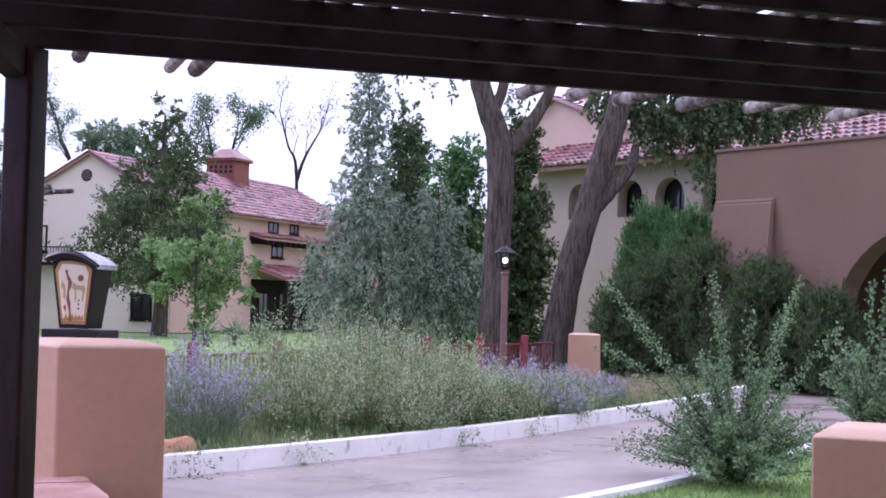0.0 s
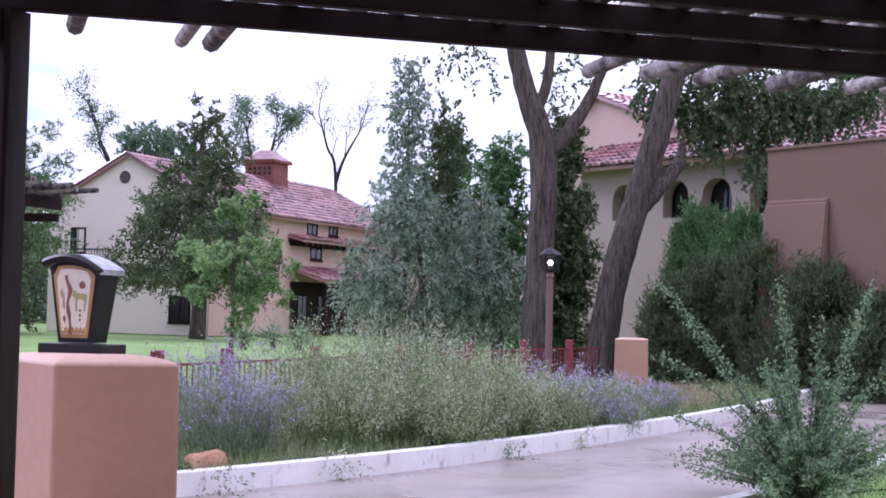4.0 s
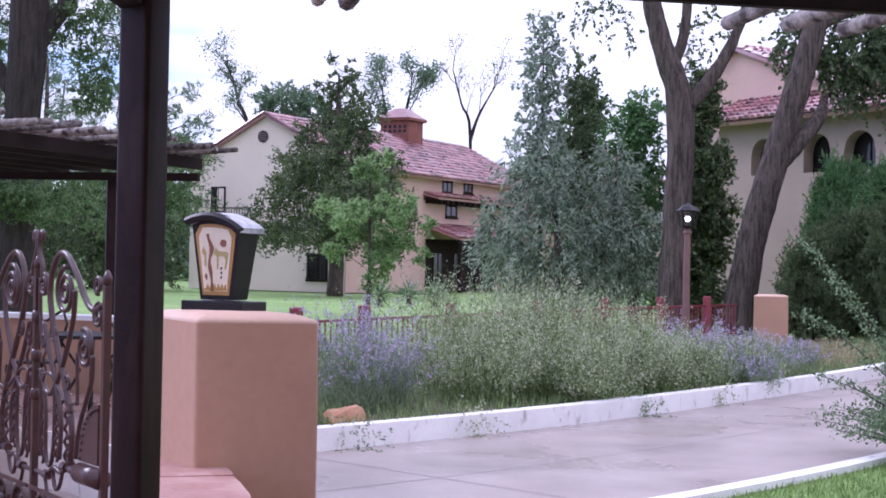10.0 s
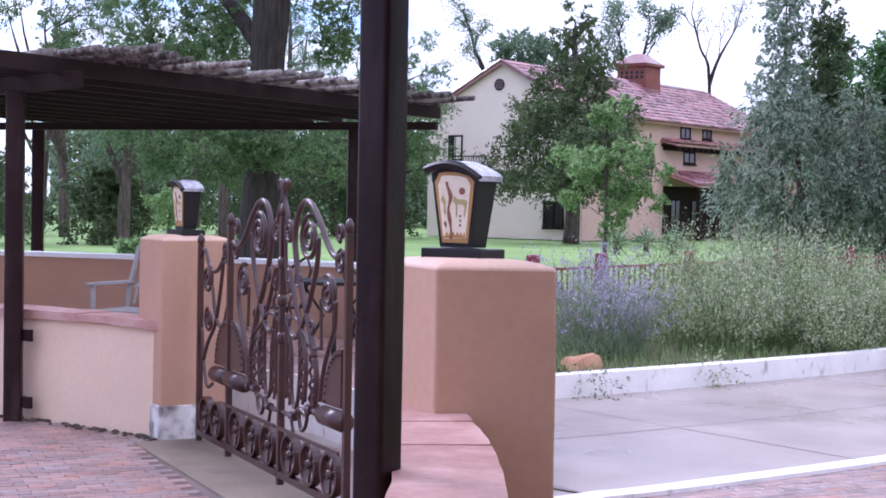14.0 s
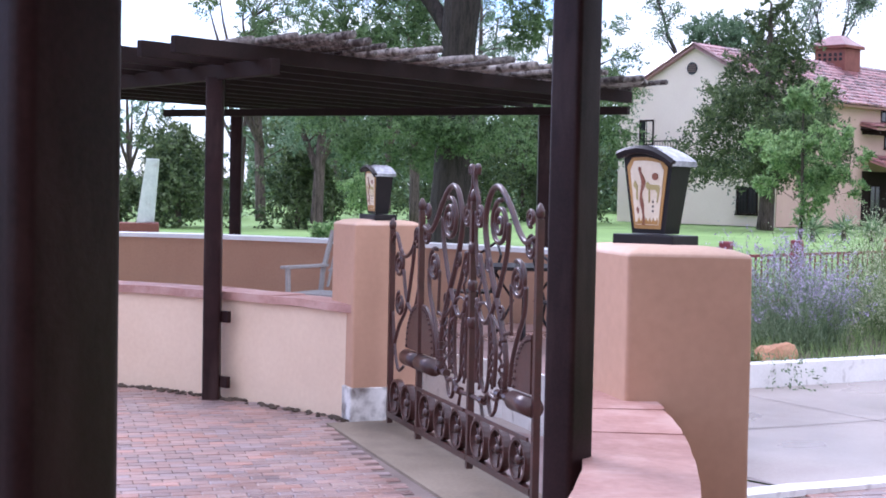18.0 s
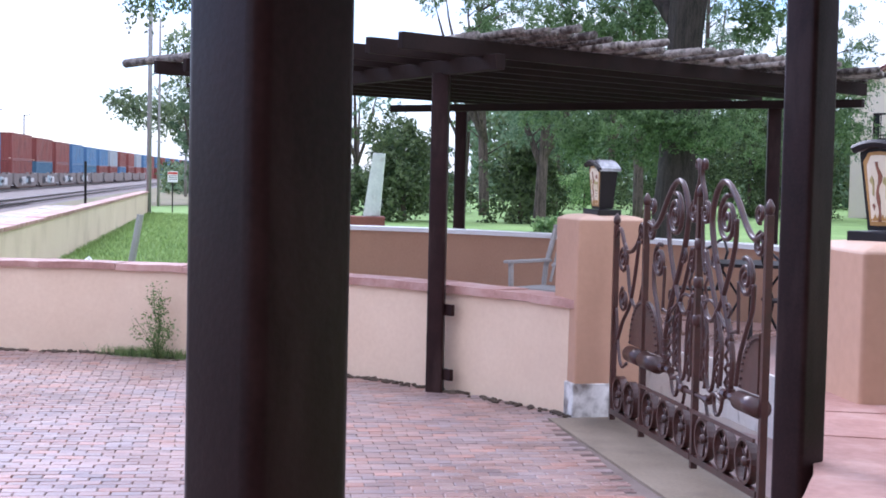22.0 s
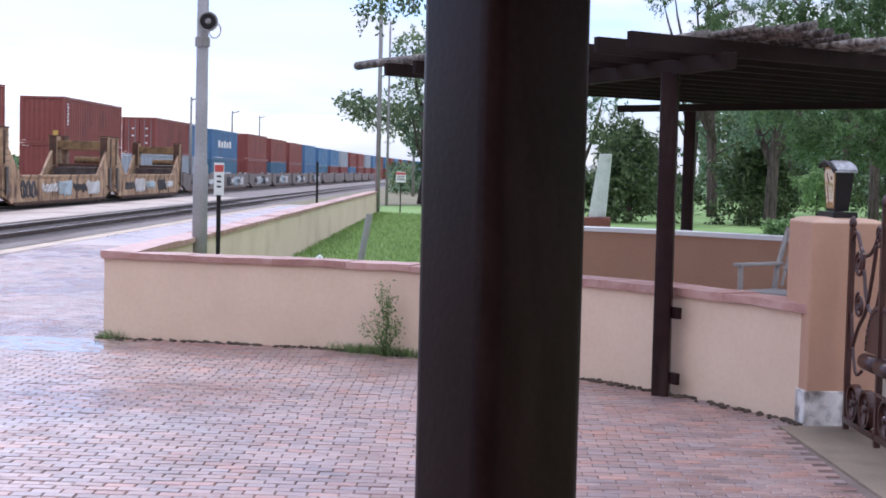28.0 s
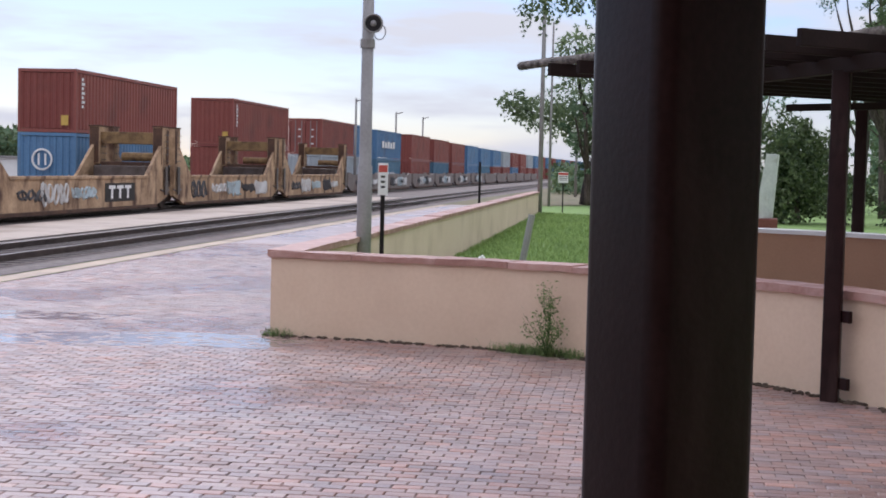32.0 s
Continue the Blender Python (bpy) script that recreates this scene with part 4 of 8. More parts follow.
def pierced_wall(bm, m, width, height, thick, openings):
    """A wall in local x and z with openings (x0, x1, z0, z1, arched), built from upright strips."""
    cuts = sorted(openings)
    x = 0.0
    for x0, x1, z0, z1, arched in cuts:
        if x0 > x:
            box(bm, (x, 0, 0), (x0, thick, height), 0, m)
        if z0 > 0:
            box(bm, (x0, 0, 0), (x1, thick, z0), 0, m)
        if arched:
            r, c = (x1 - x0) / 2, (x0 + x1) / 2
            n = 18
            for k in range(n):
                a, b = x0 + (x1 - x0) * k / n, x0 + (x1 - x0) * (k + 1) / n
                za, zb = [z1 - r + math.sqrt(max(0, r * r - (q - c) ** 2)) for q in (a, b)]
                vs = [bm.verts.new(m @ Vector(v)) for v in ((a, 0, za), (b, 0, zb), (b, 0, height), (a, 0, height), (a, thick, za), (b, thick, zb), (b, thick, height), (a, thick, height))]
                for f in ((0, 1, 2, 3), (7, 6, 5, 4), (0, 4, 5, 1), (2, 6, 7, 3)):
                    bm.faces.new([vs[q] for q in f])
        else:
            box(bm, (x0, 0, z1), (x1, thick, height), 0, m)
        x = x1
    if x < width:
        box(bm, (x, 0, 0), (width, thick, height), 0, m)
    bmesh.ops.remove_doubles(bm, verts=bm.verts[:], dist=0.0005)
    return bm


def window(parent, m, x0, x1, z0, z1, mat=None, bars=1, grille=False, proud=0.05):
    """A window on a wall whose outside is local -y."""
    win = part("window", boxed((x0, -0.012, z0), (x1, 0.02, z1), 0, m), M_GLASSDARK, parent, "dark window pane")
    t = 0.09
    bm = bmesh.new()
    for lo, hi in (((x0 - t, -proud, z0 - t), (x0, 0.02, z1 + t)), ((x1, -proud, z0 - t), (x1 + t, 0.02, z1 + t)), ((x0, -proud, z1), (x1, 0.02, z1 + t)), ((x0, -proud, z0 - t), (x1, 0.02, z0))):
        box(bm, lo, hi, 0, m)
    for k in range(bars):
        c = x0 + (x1 - x0) * (k + 1) / (bars + 1)
        box(bm, (c - 0.03, -proud * 0.8, z0), (c + 0.03, 0.0, z1), 0, m)
    part("window_frame", bm, mat or M_DARKWOOD, win)
    part("window_sill", boxed((x0 - 0.15, -0.14, z0 - 0.2), (x1 + 0.15, 0.0, z0 - 0.1), 0.01, m), mat or M_DARKWOOD, win)
    if grille:
        bm = bmesh.new()
        for k in range(7):
            c = x0 + (x1 - x0) * k / 6
            box(bm, (c - 0.015, -0.25, z0 - 0.1), (c + 0.015, -0.22, z1 + 0.1), 0, m)
        for z in (z0, (z0 + z1) / 2, z1):
            box(bm, (x0 - 0.1, -0.26, z - 0.02), (x1 + 0.1, -0.22, z + 0.02), 0, m)
        part("window_grille", bm, M_LAMPBLACK, win)
    return win


HC, HLX = Vector((-15.2, 81.6)), Vector((-25.45, 85.53))
hg = (HLX - HC).normalized()
hf = Vector((0.358, 0.934)).normalized()
HM = Matrix(((hg.x, hf.x, 0, HC.x), (hg.y, hf.y, 0, HC.y), (0, 0, 1, 0), (0, 0, 0, 1)))
HW, HLEN, HE, HR = (HLX - HC).length, 25.0, 7.45, 10.3
house = thing("house", "two-storey cream and rose stucco house with red tile roof", "house")
bm = bmesh.new()
prof = [(0, 0), (HW, 0), (HW, HE), (HW / 2, HR), (0, HE)]
va = [bm.verts.new(HM @ Vector((x, 0, z))) for x, z in prof]
vb = [bm.verts.new(HM @ Vector((x, HLEN, z))) for x, z in prof]
bm.faces.new(va), bm.faces.new(vb[::-1])
for k in range(5):
    bm.faces.new((va[k], vb[k], vb[(k + 1) % 5], va[(k + 1) % 5]))
bmesh.ops.recalc_face_normals(bm, faces=bm.faces[:])
part("wall", bm, M_CREAM, house, "cream stucco wall")
part("front_wall", boxed((-0.06, 0.02, 0.0), (-0.004, HLEN, HE - 0.05), 0, HM), M_ROSE, house, "rose stucco wall")
tile_roof(house, HM @ Matrix(((-1, 0, 0, HW / 2), (0, 1, 0, -0.35), (0, 0, 1, 0.05), (0, 0, 0, 1))), HW / 2 + 0.7, HLEN + 0.7, HE - 0.38, HR, 0.34, 0.5)
tile_roof(house, HM @ Matrix(((1, 0, 0, HW / 2), (0, -1, 0, HLEN), (0, 0, 1, 0.05), (0, 0, 0, 1))), HW / 2 + 0.5, HLEN + 0.35, HE - 0.27, HR, 0.5, 0.9)
for sx, nm in ((1, "verge"), (-1, "verge")):
    a, b = Vector((HW / 2, -0.3, HR + 0.1)), Vector((HW / 2 + sx * (HW / 2 + 0.5), -0.3, HE - 0.2))
    part(nm, tube(bmesh.new(), [HM @ a, HM @ b], 0.12, 6), M_TILE, house)
FM = HM @ Matrix(((0, 1, 0, -0.06), (1, 0, 0, 0), (0, 0, 1, 0), (0, 0, 0, 1)))  # front: x along, -y outwards
GMX = HM
win = window(house, GMX, 8.46, 9.34, 4.63, 6.0)
part("curtain", boxed((8.5, -0.03, 4.65), (8.98, -0.014, 5.98), 0, GMX), M_CREAM, win, "pale drawn curtain")
window(house, GMX, 1.2, 2.4, 0.8, 2.1, grille=True)
window(house, FM, 11.6, 12.8, 6.38, 7.1)
window(house, FM, 14.6, 15.7, 6.5, 7.15)
window(house, FM, 12.1, 13.5, 4.85, 5.5)
window(house, FM, 7.0, 8.0, 4.6, 5.8)
# round louvred vent
bm = bmesh.new()
bmesh.ops.create_cone(bm, cap_ends=True, segments=20, radius1=0.36, radius2=0.36, depth=0.06, matrix=HM @ pose(5.76, -0.02, 9.0, 90, 0, 0))
vent = part("round_vent", bm, M_GLASSDARK, house)
for k in range(4):
    part("slat", boxed((5.50, -0.1, 8.80 + 0.12 * k), (6.02, -0.05, 8.85 + 0.12 * k), 0, HM), M_TAN, vent)
# balcony
balcony = part("balcony", boxed((5.9, -0.9, 3.75), (8.9, 0.0, 3.9), 0, HM), M_DARKWOOD, house)
for k in range(16):
    x = 5.95 + 0.19 * k
    part("balcony_bar", boxed((x, -0.88, 3.9), (x + 0.03, -0.85, 4.75), 0, HM), M_LAMPBLACK, balcony)
part("balcony_rail", boxed((5.9, -0.9, 4.75), (8.9, -0.82, 4.82), 0, HM), M_LAMPBLACK, balcony)
# timber hood with tiles above the small window
hood = part("hood", boxed((9.1, -1.0, 5.72), (21.2, 0.0, 5.85), 0, FM), M_DARKWOOD, house)
for k in range(16):
    y = 9.3 + 0.77 * k
    part("bracket", boxed((y, -1.15, 5.5), (y + 0.18, 0.0, 5.72), 0, FM), M_DARKWOOD, hood)
tile_roof(house, FM @ Matrix(((0, 1, 0, 9.0), (-1, 0, 0, 0.0), (0, 0, 1, 0.0), (0, 0, 0, 1))), 1.15, 12.3, 5.87, 6.15, 0.34, 0.5)
tile_roof(house, FM @ Matrix(((0, 1, 0, 9.2), (-1, 0, 0, 0.0), (0, 0, 1, 0.0), (0, 0, 0, 1))), 2.6, 9.4, 3.35, 4.2, 0.34, 0.5)
part("porch_lintel", boxed((9.3, -2.5, 3.05), (18.5, -2.25, 3.3), 0, FM), M_DARKWOOD, house)
for y in (9.5, 11.7, 13.9, 16.1, 18.2):
    part("porch_post", boxed((y, -2.5, 0), (y + 0.28, -2.25, 3.05), 0.03, FM), M_DARKWOOD, house)
# back wall coloured near black to hold the shade under the porch roof
part("porch_back", boxed((9.4, -0.05, 0.0), (18.4, -0.02, 3.3), 0, FM), M_DARKWOOD, house)
for y in (10.4, 13.2, 15.6):
    window(house, FM @ pose(0, -0.06, 0), y, y + 1.2, 0.5, 2.4)
# chimney
ch = part("chimney", boxed((4.2, 14.6, 9.4), (6.4, 16.6, 11.3), 0.04, HM), M_BRICKRED, house, "red brick chimney")
part("chimney_crown", boxed((4.0, 14.4, 11.3), (6.6, 16.8, 11.5), 0.03, HM), M_BRICKRED, ch)
bm = bmesh.new()
bmesh.ops.create_cone(bm, cap_ends=True, segments=4, radius1=1.8, radius2=0.5, depth=0.7, matrix=HM @ pose(5.3, 15.6, 11.85, 0, 0, 45))
part("chimney_cap", bm, M_TILE, ch)
for k in range(5):
    for j in range(2):
        part("chimney_vent", boxed((4.4 + 0.38 * k, 14.57, 10.5 + 0.3 * j), (4.6 + 0.38 * k, 14.6, 10.7 + 0.3 * j), 0, HM), M_GLASSDARK, ch)
# second gable behind
bm = bmesh.new()
prof = [(-6.0, 0), (1.5, 0), (1.5, 8.4), (-2.2, 10.6), (-6.0, 8.4)]
va = [bm.verts.new(HM @ Vector((x, 27, z))) for x, z in prof]
vb = [bm.verts.new(HM @ Vector((x, 36, z))) for x, z in prof]
bm.faces.new(va), bm.faces.new(vb[::-1])
for k in range(5):
    bm.faces.new((va[k], vb[k], vb[(k + 1) % 5], va[(k + 1) % 5]))
bmesh.ops.recalc_face_normals(bm, faces=bm.faces[:])
wing = part("wing", bm, M_ROSE, house, "rose stucco gabled wing")
for sx, w in ((1, 3.7), (-1, 3.8)):
    tile_roof(wing, HM @ Matrix(((sx, 0, 0, -2.2), (0, sx, 0, 26.6 if sx > 0 else 36.3), (0, 0, 1, 0.05), (0, 0, 0, 1))), w + 0.5, 9.6, 8.1, 10.6, 0.5, 0.8)

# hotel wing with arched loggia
# darker copy of the cream: shade of eave and trees is in the colour
M_LOGGIA = material("shaded_cream_stucco", (0.33, 0.255, 0.205), (0.40, 0.315, 0.255), 0.9, 0.5, 12, 0.3, stain=(0.34, 0.27, 0.22), stain_amount=0.4, stain_scale=0.3)
arcade = thing("hotel_wing", "cream stucco hotel wing with arched loggia and tile roof", "building")
aw0, aw1 = Vector((3.8, 54.9)), Vector((14.5, 41.0))
ad = (aw1 - aw0).normalized()
AM = Matrix(((ad.x, -ad.y, 0, aw0.x), (ad.y, ad.x, 0, aw0.y), (0, 0, 1, 0), (0, 0, 0, 1)))
bm = pierced_wall(bmesh.new(), AM, 19, 7.2, 0.45, [(1.75, 2.95, 5.2, 6.5, True), (4.35, 5.6, 5.2, 6.5, True), (6.2, 7.6, 5.2, 6.5, True), (8.4, 9.7, 5.2, 6.5, True), (10.5, 11.8, 5.2, 6.5, True), (1.0, 1.45, 1.9, 3.0, False)])
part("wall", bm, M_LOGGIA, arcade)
part("inner_wall", boxed((0, 2.8, 0), (19, 3.0, 7.2), 0, AM), M_STUCCO_BROWN, arcade)
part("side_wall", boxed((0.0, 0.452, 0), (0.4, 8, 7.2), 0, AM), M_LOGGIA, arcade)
part("loggia_floor", boxed((0.4, 0.452, 4.6), (19, 2.8, 4.75), 0, AM), M_DARKWOOD, arcade)
part("loggia_ceiling", boxed((0.4, 0.452, 7.0), (19, 2.8, 7.15), 0, AM), M_DARKWOOD, arcade)
for x0, x1 in ((1.75, 2.95), (4.35, 5.6), (6.2, 7.6), (8.4, 9.7), (10.5, 11.8)):
    window(arcade, AM @ pose(0, 0.56, 0), x0 - 0.05, x1 + 0.05, 5.05, 6.6)
tile_roof(arcade, AM @ Matrix(((0, 1, 0, -0.7), (-1, 0, 0, 6.0), (0, 0, 1, 0), (0, 0, 0, 1))), 6.7, 20.5, 7.12, 10.0, 0.32, 0.48)
part("eave_board", boxed((-0.6, -0.55, 7.05), (19.8, -0.4, 7.2), 0, AM), M_DARKWOOD, arcade)
bm = bmesh.new()
prof = [(-4.0, 7.16), (4.3, 7.16), (4.3, 8.4), (-0.7, 10.2), (-4.0, 8.55)]
va = [bm.verts.new(AM @ Vector((x, 1.5, z))) for x, z in prof]
vb = [bm.verts.new(AM @ Vector((x, 9.0, z))) for x, z in prof]
bm.faces.new(va), bm.faces.new(vb[::-1])
for k in range(5):
    bm.faces.new((va[k], vb[k], vb[(k + 1) % 5], va[(k + 1) % 5]))
bmesh.ops.recalc_face_normals(bm, faces=bm.faces[:])
tower = part("gable_tower", bm, M_ROSE, arcade, "rose stucco gable")
tile_roof(tower, AM @ Matrix(((1, 0, 0, -0.7), (0, 1, 0, 1.25), (0, 0, 1, 0.06), (0, 0, 0, 1))), 5.2, 7.9, 8.33, 10.2, 0.34, 0.5)
tile_roof(tower, AM @ Matrix(((-1, 0, 0, -0.7), (0, -1, 0, 9.2), (0, 0, 1, 0.06), (0, 0, 0, 1))), 3.6, 7.9, 8.4, 10.2, 0.34, 0.5)
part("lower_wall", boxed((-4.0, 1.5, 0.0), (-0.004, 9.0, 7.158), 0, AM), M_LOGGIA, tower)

# arched entrance porch
porch = thing("arched_porch", "tan stucco entrance porch with a wide round arch", "building")
gw0, gw1 = Vector((7.2, 36.4)), Vector((14.0, 27.3))
gd = (gw1 - gw0).normalized()
GM = Matrix(((gd.x, -gd.y, 0, gw0.x), (gd.y, gd.x, 0, gw0.y), (0, 0, 1, 0), (0, 0, 0, 1)))
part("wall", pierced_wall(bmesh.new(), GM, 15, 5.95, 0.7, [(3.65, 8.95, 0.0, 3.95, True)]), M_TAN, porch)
bm = boxed((-0.02, -0.62, 0.0), (1.95, -0.004, 4.75), 0.0)
for v in bm.verts:
    if v.co.z > 4 and v.co.y < -0.1:
        v.co = Vector((v.co.x, -0.09, 4.62))
bmesh.ops.bevel(bm, geom=bm.edges[:], offset=0.04, segments=2, affect="EDGES")
bmesh.ops.transform(bm, matrix=GM, verts=bm.verts[:])
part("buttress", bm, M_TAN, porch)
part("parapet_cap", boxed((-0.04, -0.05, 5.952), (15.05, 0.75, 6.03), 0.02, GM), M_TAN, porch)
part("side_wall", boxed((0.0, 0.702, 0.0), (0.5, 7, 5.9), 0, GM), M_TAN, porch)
part("back_wall", boxed((0.5, 6.6, 0.0), (15, 7.0, 5.9), 0, GM), M_STUCCO_BROWN, porch)
part("porch_ceiling", boxed((0.5, 0.702, 5.2), (15, 6.6, 5.5), 0, GM), M_DARKWOOD, porch)
for x in (4.4, 6.2, 8.0):
    window(porch, GM @ pose(0, 6.58, 0), x, x + 1.3, 0.6, 2.7, M_PAINTWHITE, 2)
for x in (5.3, 7.4):
    bm = bmesh.new()
    bmesh.ops.create_uvsphere(bm, u_segments=12, v_segments=8, radius=0.09, matrix=GM @ pose(x, 3.6, 2.95))
    gl = thing("hanging_lamp", "small warm hanging globe lamp inside the porch", "lamp", "porch lamps")
    part("globe", bm, M_GLOW, gl)
    part("cord", tube(bmesh.new(), [GM @ Vector((x, 3.6, 3.0)), GM @ Vector((x, 3.6, 5.2))], 0.012, 5), M_LAMPBLACK, gl)


# ---- street lamps, fence, pier ----
def street_lamp(at, h, label):
    root = thing("street_lamp", label, "street lamp", "street lamps", at=at)
    part("post", tube(bmesh.new(), [(0, 0, 0), (0, 0, 0.25), (0, 0, 0.3), (0, 0, h - 0.62), (0, 0, h - 0.58), (0, 0, h - 0.5)], [0.11, 0.11, 0.075, 0.065, 0.09, 0.05], 10), M_LAMPPOST, root, "mauve-brown painted post")
    lan = part("lantern", tube(bmesh.new(), [(0, 0, h - 0.5), (0, 0, h - 0.46), (0, 0, h - 0.45)], [0.05, 0.15, 0.16], 6), M_LAMPBLACK, root)
    bm = bmesh.new()
    for k in range(6):
        a = k * math.pi / 3
        tube(bm, [(0.15 * math.cos(a), 0.15 * math.sin(a), h - 0.46), (0.20 * math.cos(a), 0.20 * math.sin(a), h - 0.16)], 0.02, 4)
    part("lantern_frame", bm, M_LAMPBLACK, lan)
    part("cap", tube(bmesh.new(), [(0, 0, h - 0.17), (0, 0, h - 0.15), (0, 0, h - 0.06), (0, 0, h - 0.04), (0, 0, h)], [0.23, 0.24, 0.12, 0.07, 0.015], 6), M_LAMPBLACK, root)
    bm = bmesh.new()
    bmesh.ops.create_uvsphere(bm, u_segments=12, v_segments=8, radius=0.055, matrix=pose(0, 0, h - 0.31))
    part("bulb", bm, M_GLOW, lan, "lit white bulb", smooth=True)
    return root


M_LAMPPOST = material("mauve_brown_post_paint", (0.14, 0.075, 0.065), (0.20, 0.11, 0.10), 0.6, 4, 40, 0.1)
street_lamp((1.52, 29.0, 0), 3.14, "mauve-brown street lamp with lit six-sided lantern")
street_lamp((8.15, 23.4, 0), 3.22, "mauve-brown street lamp beside the driveway")

fence = thing("garden_fence", "dark red iron fence along the back of the bed", "fence")
FEN = spline([(-5.2, 19.0), (-3.7, 22.4), (-0.07, 30.7), (3.1, 36.6)], 12)
FENCE_BAR = mesh_of("fence_bar", boxed((-0.012, -0.012, 0.3), (0.012, 0.012, 0.98)), M_REDIRON)
for i in range(len(FEN) - 1):
    a, b = FEN[i], FEN[i + 1]
    for z, nm in ((0.98, "top_rail"), (0.3, "bottom_rail")):
        part(nm, tube(bmesh.new(), [(a.x, a.y, z), (b.x, b.y, z)], 0.028, 4), M_REDIRON, fence)
    if i % 4 == 0:
        part("fence_post", boxed((-0.09, -0.09, 0), (0.09, 0.09, 1.2), 0.03, pose(a.x, a.y, 0)), M_REDIRON, fence)
    n = max(2, int((b - a).length / 0.14))
    for k in range(n):
        q = a.lerp(b, (k + 0.5) / n)
        ob = new("fence_bar", FENCE_BAR)
        ob.parent, ob.location = fence, (q.x, q.y, 0)
pier("end_pier", square((3.25, 33.7), (0.99, -0.1), 0.76, (0.1, 0.99), 0.7), 1.30, M_STUCCO, "orange stucco pier at the end of the fence")
pier("court_pier", square((2.47, 7.75), (0.93, -0.36), 0.75, (0.36, 0.93), 0.75), 1.2, M_STUCCO, "orange lumpy stucco pier beside the lawn", 0.07)


# ---- train ----
def rail_matrix(u, n, z):
    x, y = rail_xy(u, n)
    return Matrix(((U.x, -N.x, 0, x), (U.y, -N.y, 0, y), (0, 0, 1, z), (0, 0, 0, 1)))


MESHES = {}


def shared(key, build, mat):
    if key not in MESHES:
        MESHES[key] = mesh_of(key[0], build(), mat)
    return MESHES[key]


def ribbed(length, height, ribs, depth):
    """A corrugated panel in local x and z, ribs upright."""
    bm = bmesh.new()
    step = length / ribs
    lo, hi = [], []
    for k in range(ribs):
        for f, d in ((0.0, 0), (0.30, 0), (0.45, depth), (0.85, depth)):
            x = (k + f) * step
            lo.append(bm.verts.new((x, d, 0)))
            hi.append(bm.verts.new((x, d, height)))
    lo.append(bm.verts.new((length, 0, 0)))
    hi.append(bm.verts.new((length, 0, height)))
    for k in range(len(lo) - 1):
        bm.faces.new((lo[k], lo[k + 1], hi[k + 1], hi[k]))
    return bm


def child(name, me, parent, m, label=""):
    ob = new(name, me)
    ob.parent = parent
    ob.matrix_basis = m
    return tagged(ob, label)


def container(u0, n, z0, mat, length, height, label, doors=False, logo=""):
    root = thing("shipping_container", label, "container", "containers on the train")
    root.matrix_world = rail_matrix(u0, n, z0)
    key = (mat.name, length, height)
    w = 2.44
    child("side_panel", shared(("side_panel", *key), lambda: ribbed(length - 0.24, height - 0.3, 34, 0.05), mat), root, pose(0.12, 0.03, 0.15))
    child("side_panel", MESHES[("side_panel", *key)], root, pose(0.12, w - 0.08, 0.15))
    if doors:
        for k in range(2):
            d = part("door", boxed((0.03, 0.14 + k * 1.09, 0.15), (0.08, 0.14 + k * 1.09 + 1.05, height - 0.15), 0.01), mat, root)
            for j in range(2):
                y = 0.4 + k * 1.09 + 0.45 * j
                part("lock_rod", tube(bmesh.new(), [(0.0, y, 0.15), (0.0, y, height - 0.15)], 0.025, 5), M_GALV, d)
            for j in range(3):
                part("marking", boxed((0.02, 0.62 + k * 0.95, 0.7 + 0.5 * j), (0.027, 0.80 + k * 0.95, 0.78 + 0.5 * j)), M_PAINTWHITE, d)
    else:
        child("end_panel", shared(("end_panel", *key), lambda: ribbed(w - 0.24, height - 0.3, 8, 0.05), mat), root, pose(0.03, w - 0.12, 0.15, 0, 0, -90))
    child("roof", shared(("roof", *key), lambda: boxed((0.05, 0.05, height - 0.06), (length - 0.05, w - 0.05, height - 0.03)), mat), root, pose(0, 0, 0))
    child("floor", shared(("floor", *key), lambda: boxed((0.05, 0.05, 0.05), (length - 0.05, w - 0.05, 0.12)), mat), root, pose(0, 0, 0))
    fr = bmesh.new()
    for x in (0, length - 0.12):
        for y in (0, w - 0.12):
            box(fr, (x, y, 0), (x + 0.12, y + 0.12, height))
    for z in (0, height - 0.13):
        for y in (0.01, w - 0.11):
            box(fr, (0.12, y, z), (length - 0.12, y + 0.1, z + 0.13))
        for x in (0.01, length - 0.11):
            box(fr, (x, 0.12, z), (x + 0.1, w - 0.12, z + 0.13))
    part("frame", fr, mat, root)
    return root


H1 = 2.52
STACKS = [(55.9, 12.8, M_BOXBLUE, M_BOXRED, 0.42, False), (78.7, 12.8, M_BOXRED, M_BOXRED, 0.40, False), (101.6, 12.8, M_BOXGREY, M_BOXRED, 0.12, True), (113.5, 5.0, M_BOXGREY, M_BOXBLUE, 0.1, False), (123.5, 12.8, M_BOXTEAL, M_BOXBLUE, 0.0, False),
          (143.0, 12.8, M_BOXRED, M_BOXRED, 0.1, False), (159.0, 12.8, M_BOXTEAL, M_BOXRED, 0.0, False), (174.5, 12.8, M_BOXRED, M_BOXRED, -0.1, False), (190.0, 12.8, M_BOXBLUE, M_BOXBLUE, -0.1, False), (206, 12.8, M_BOXTEAL, M_BOXBLUE, -0.2, False)]
rt = random.Random(4)
for k in range(16):
    STACKS.append((222 + 15.5 * k, 12.8, rt.choice((M_BOXRED, M_BOXBLUE, M_BOXRED)), rt.choice((M_BOXRED, M_BOXRED, M_BOXBLUE, M_BOXGREY)), -0.2, False))
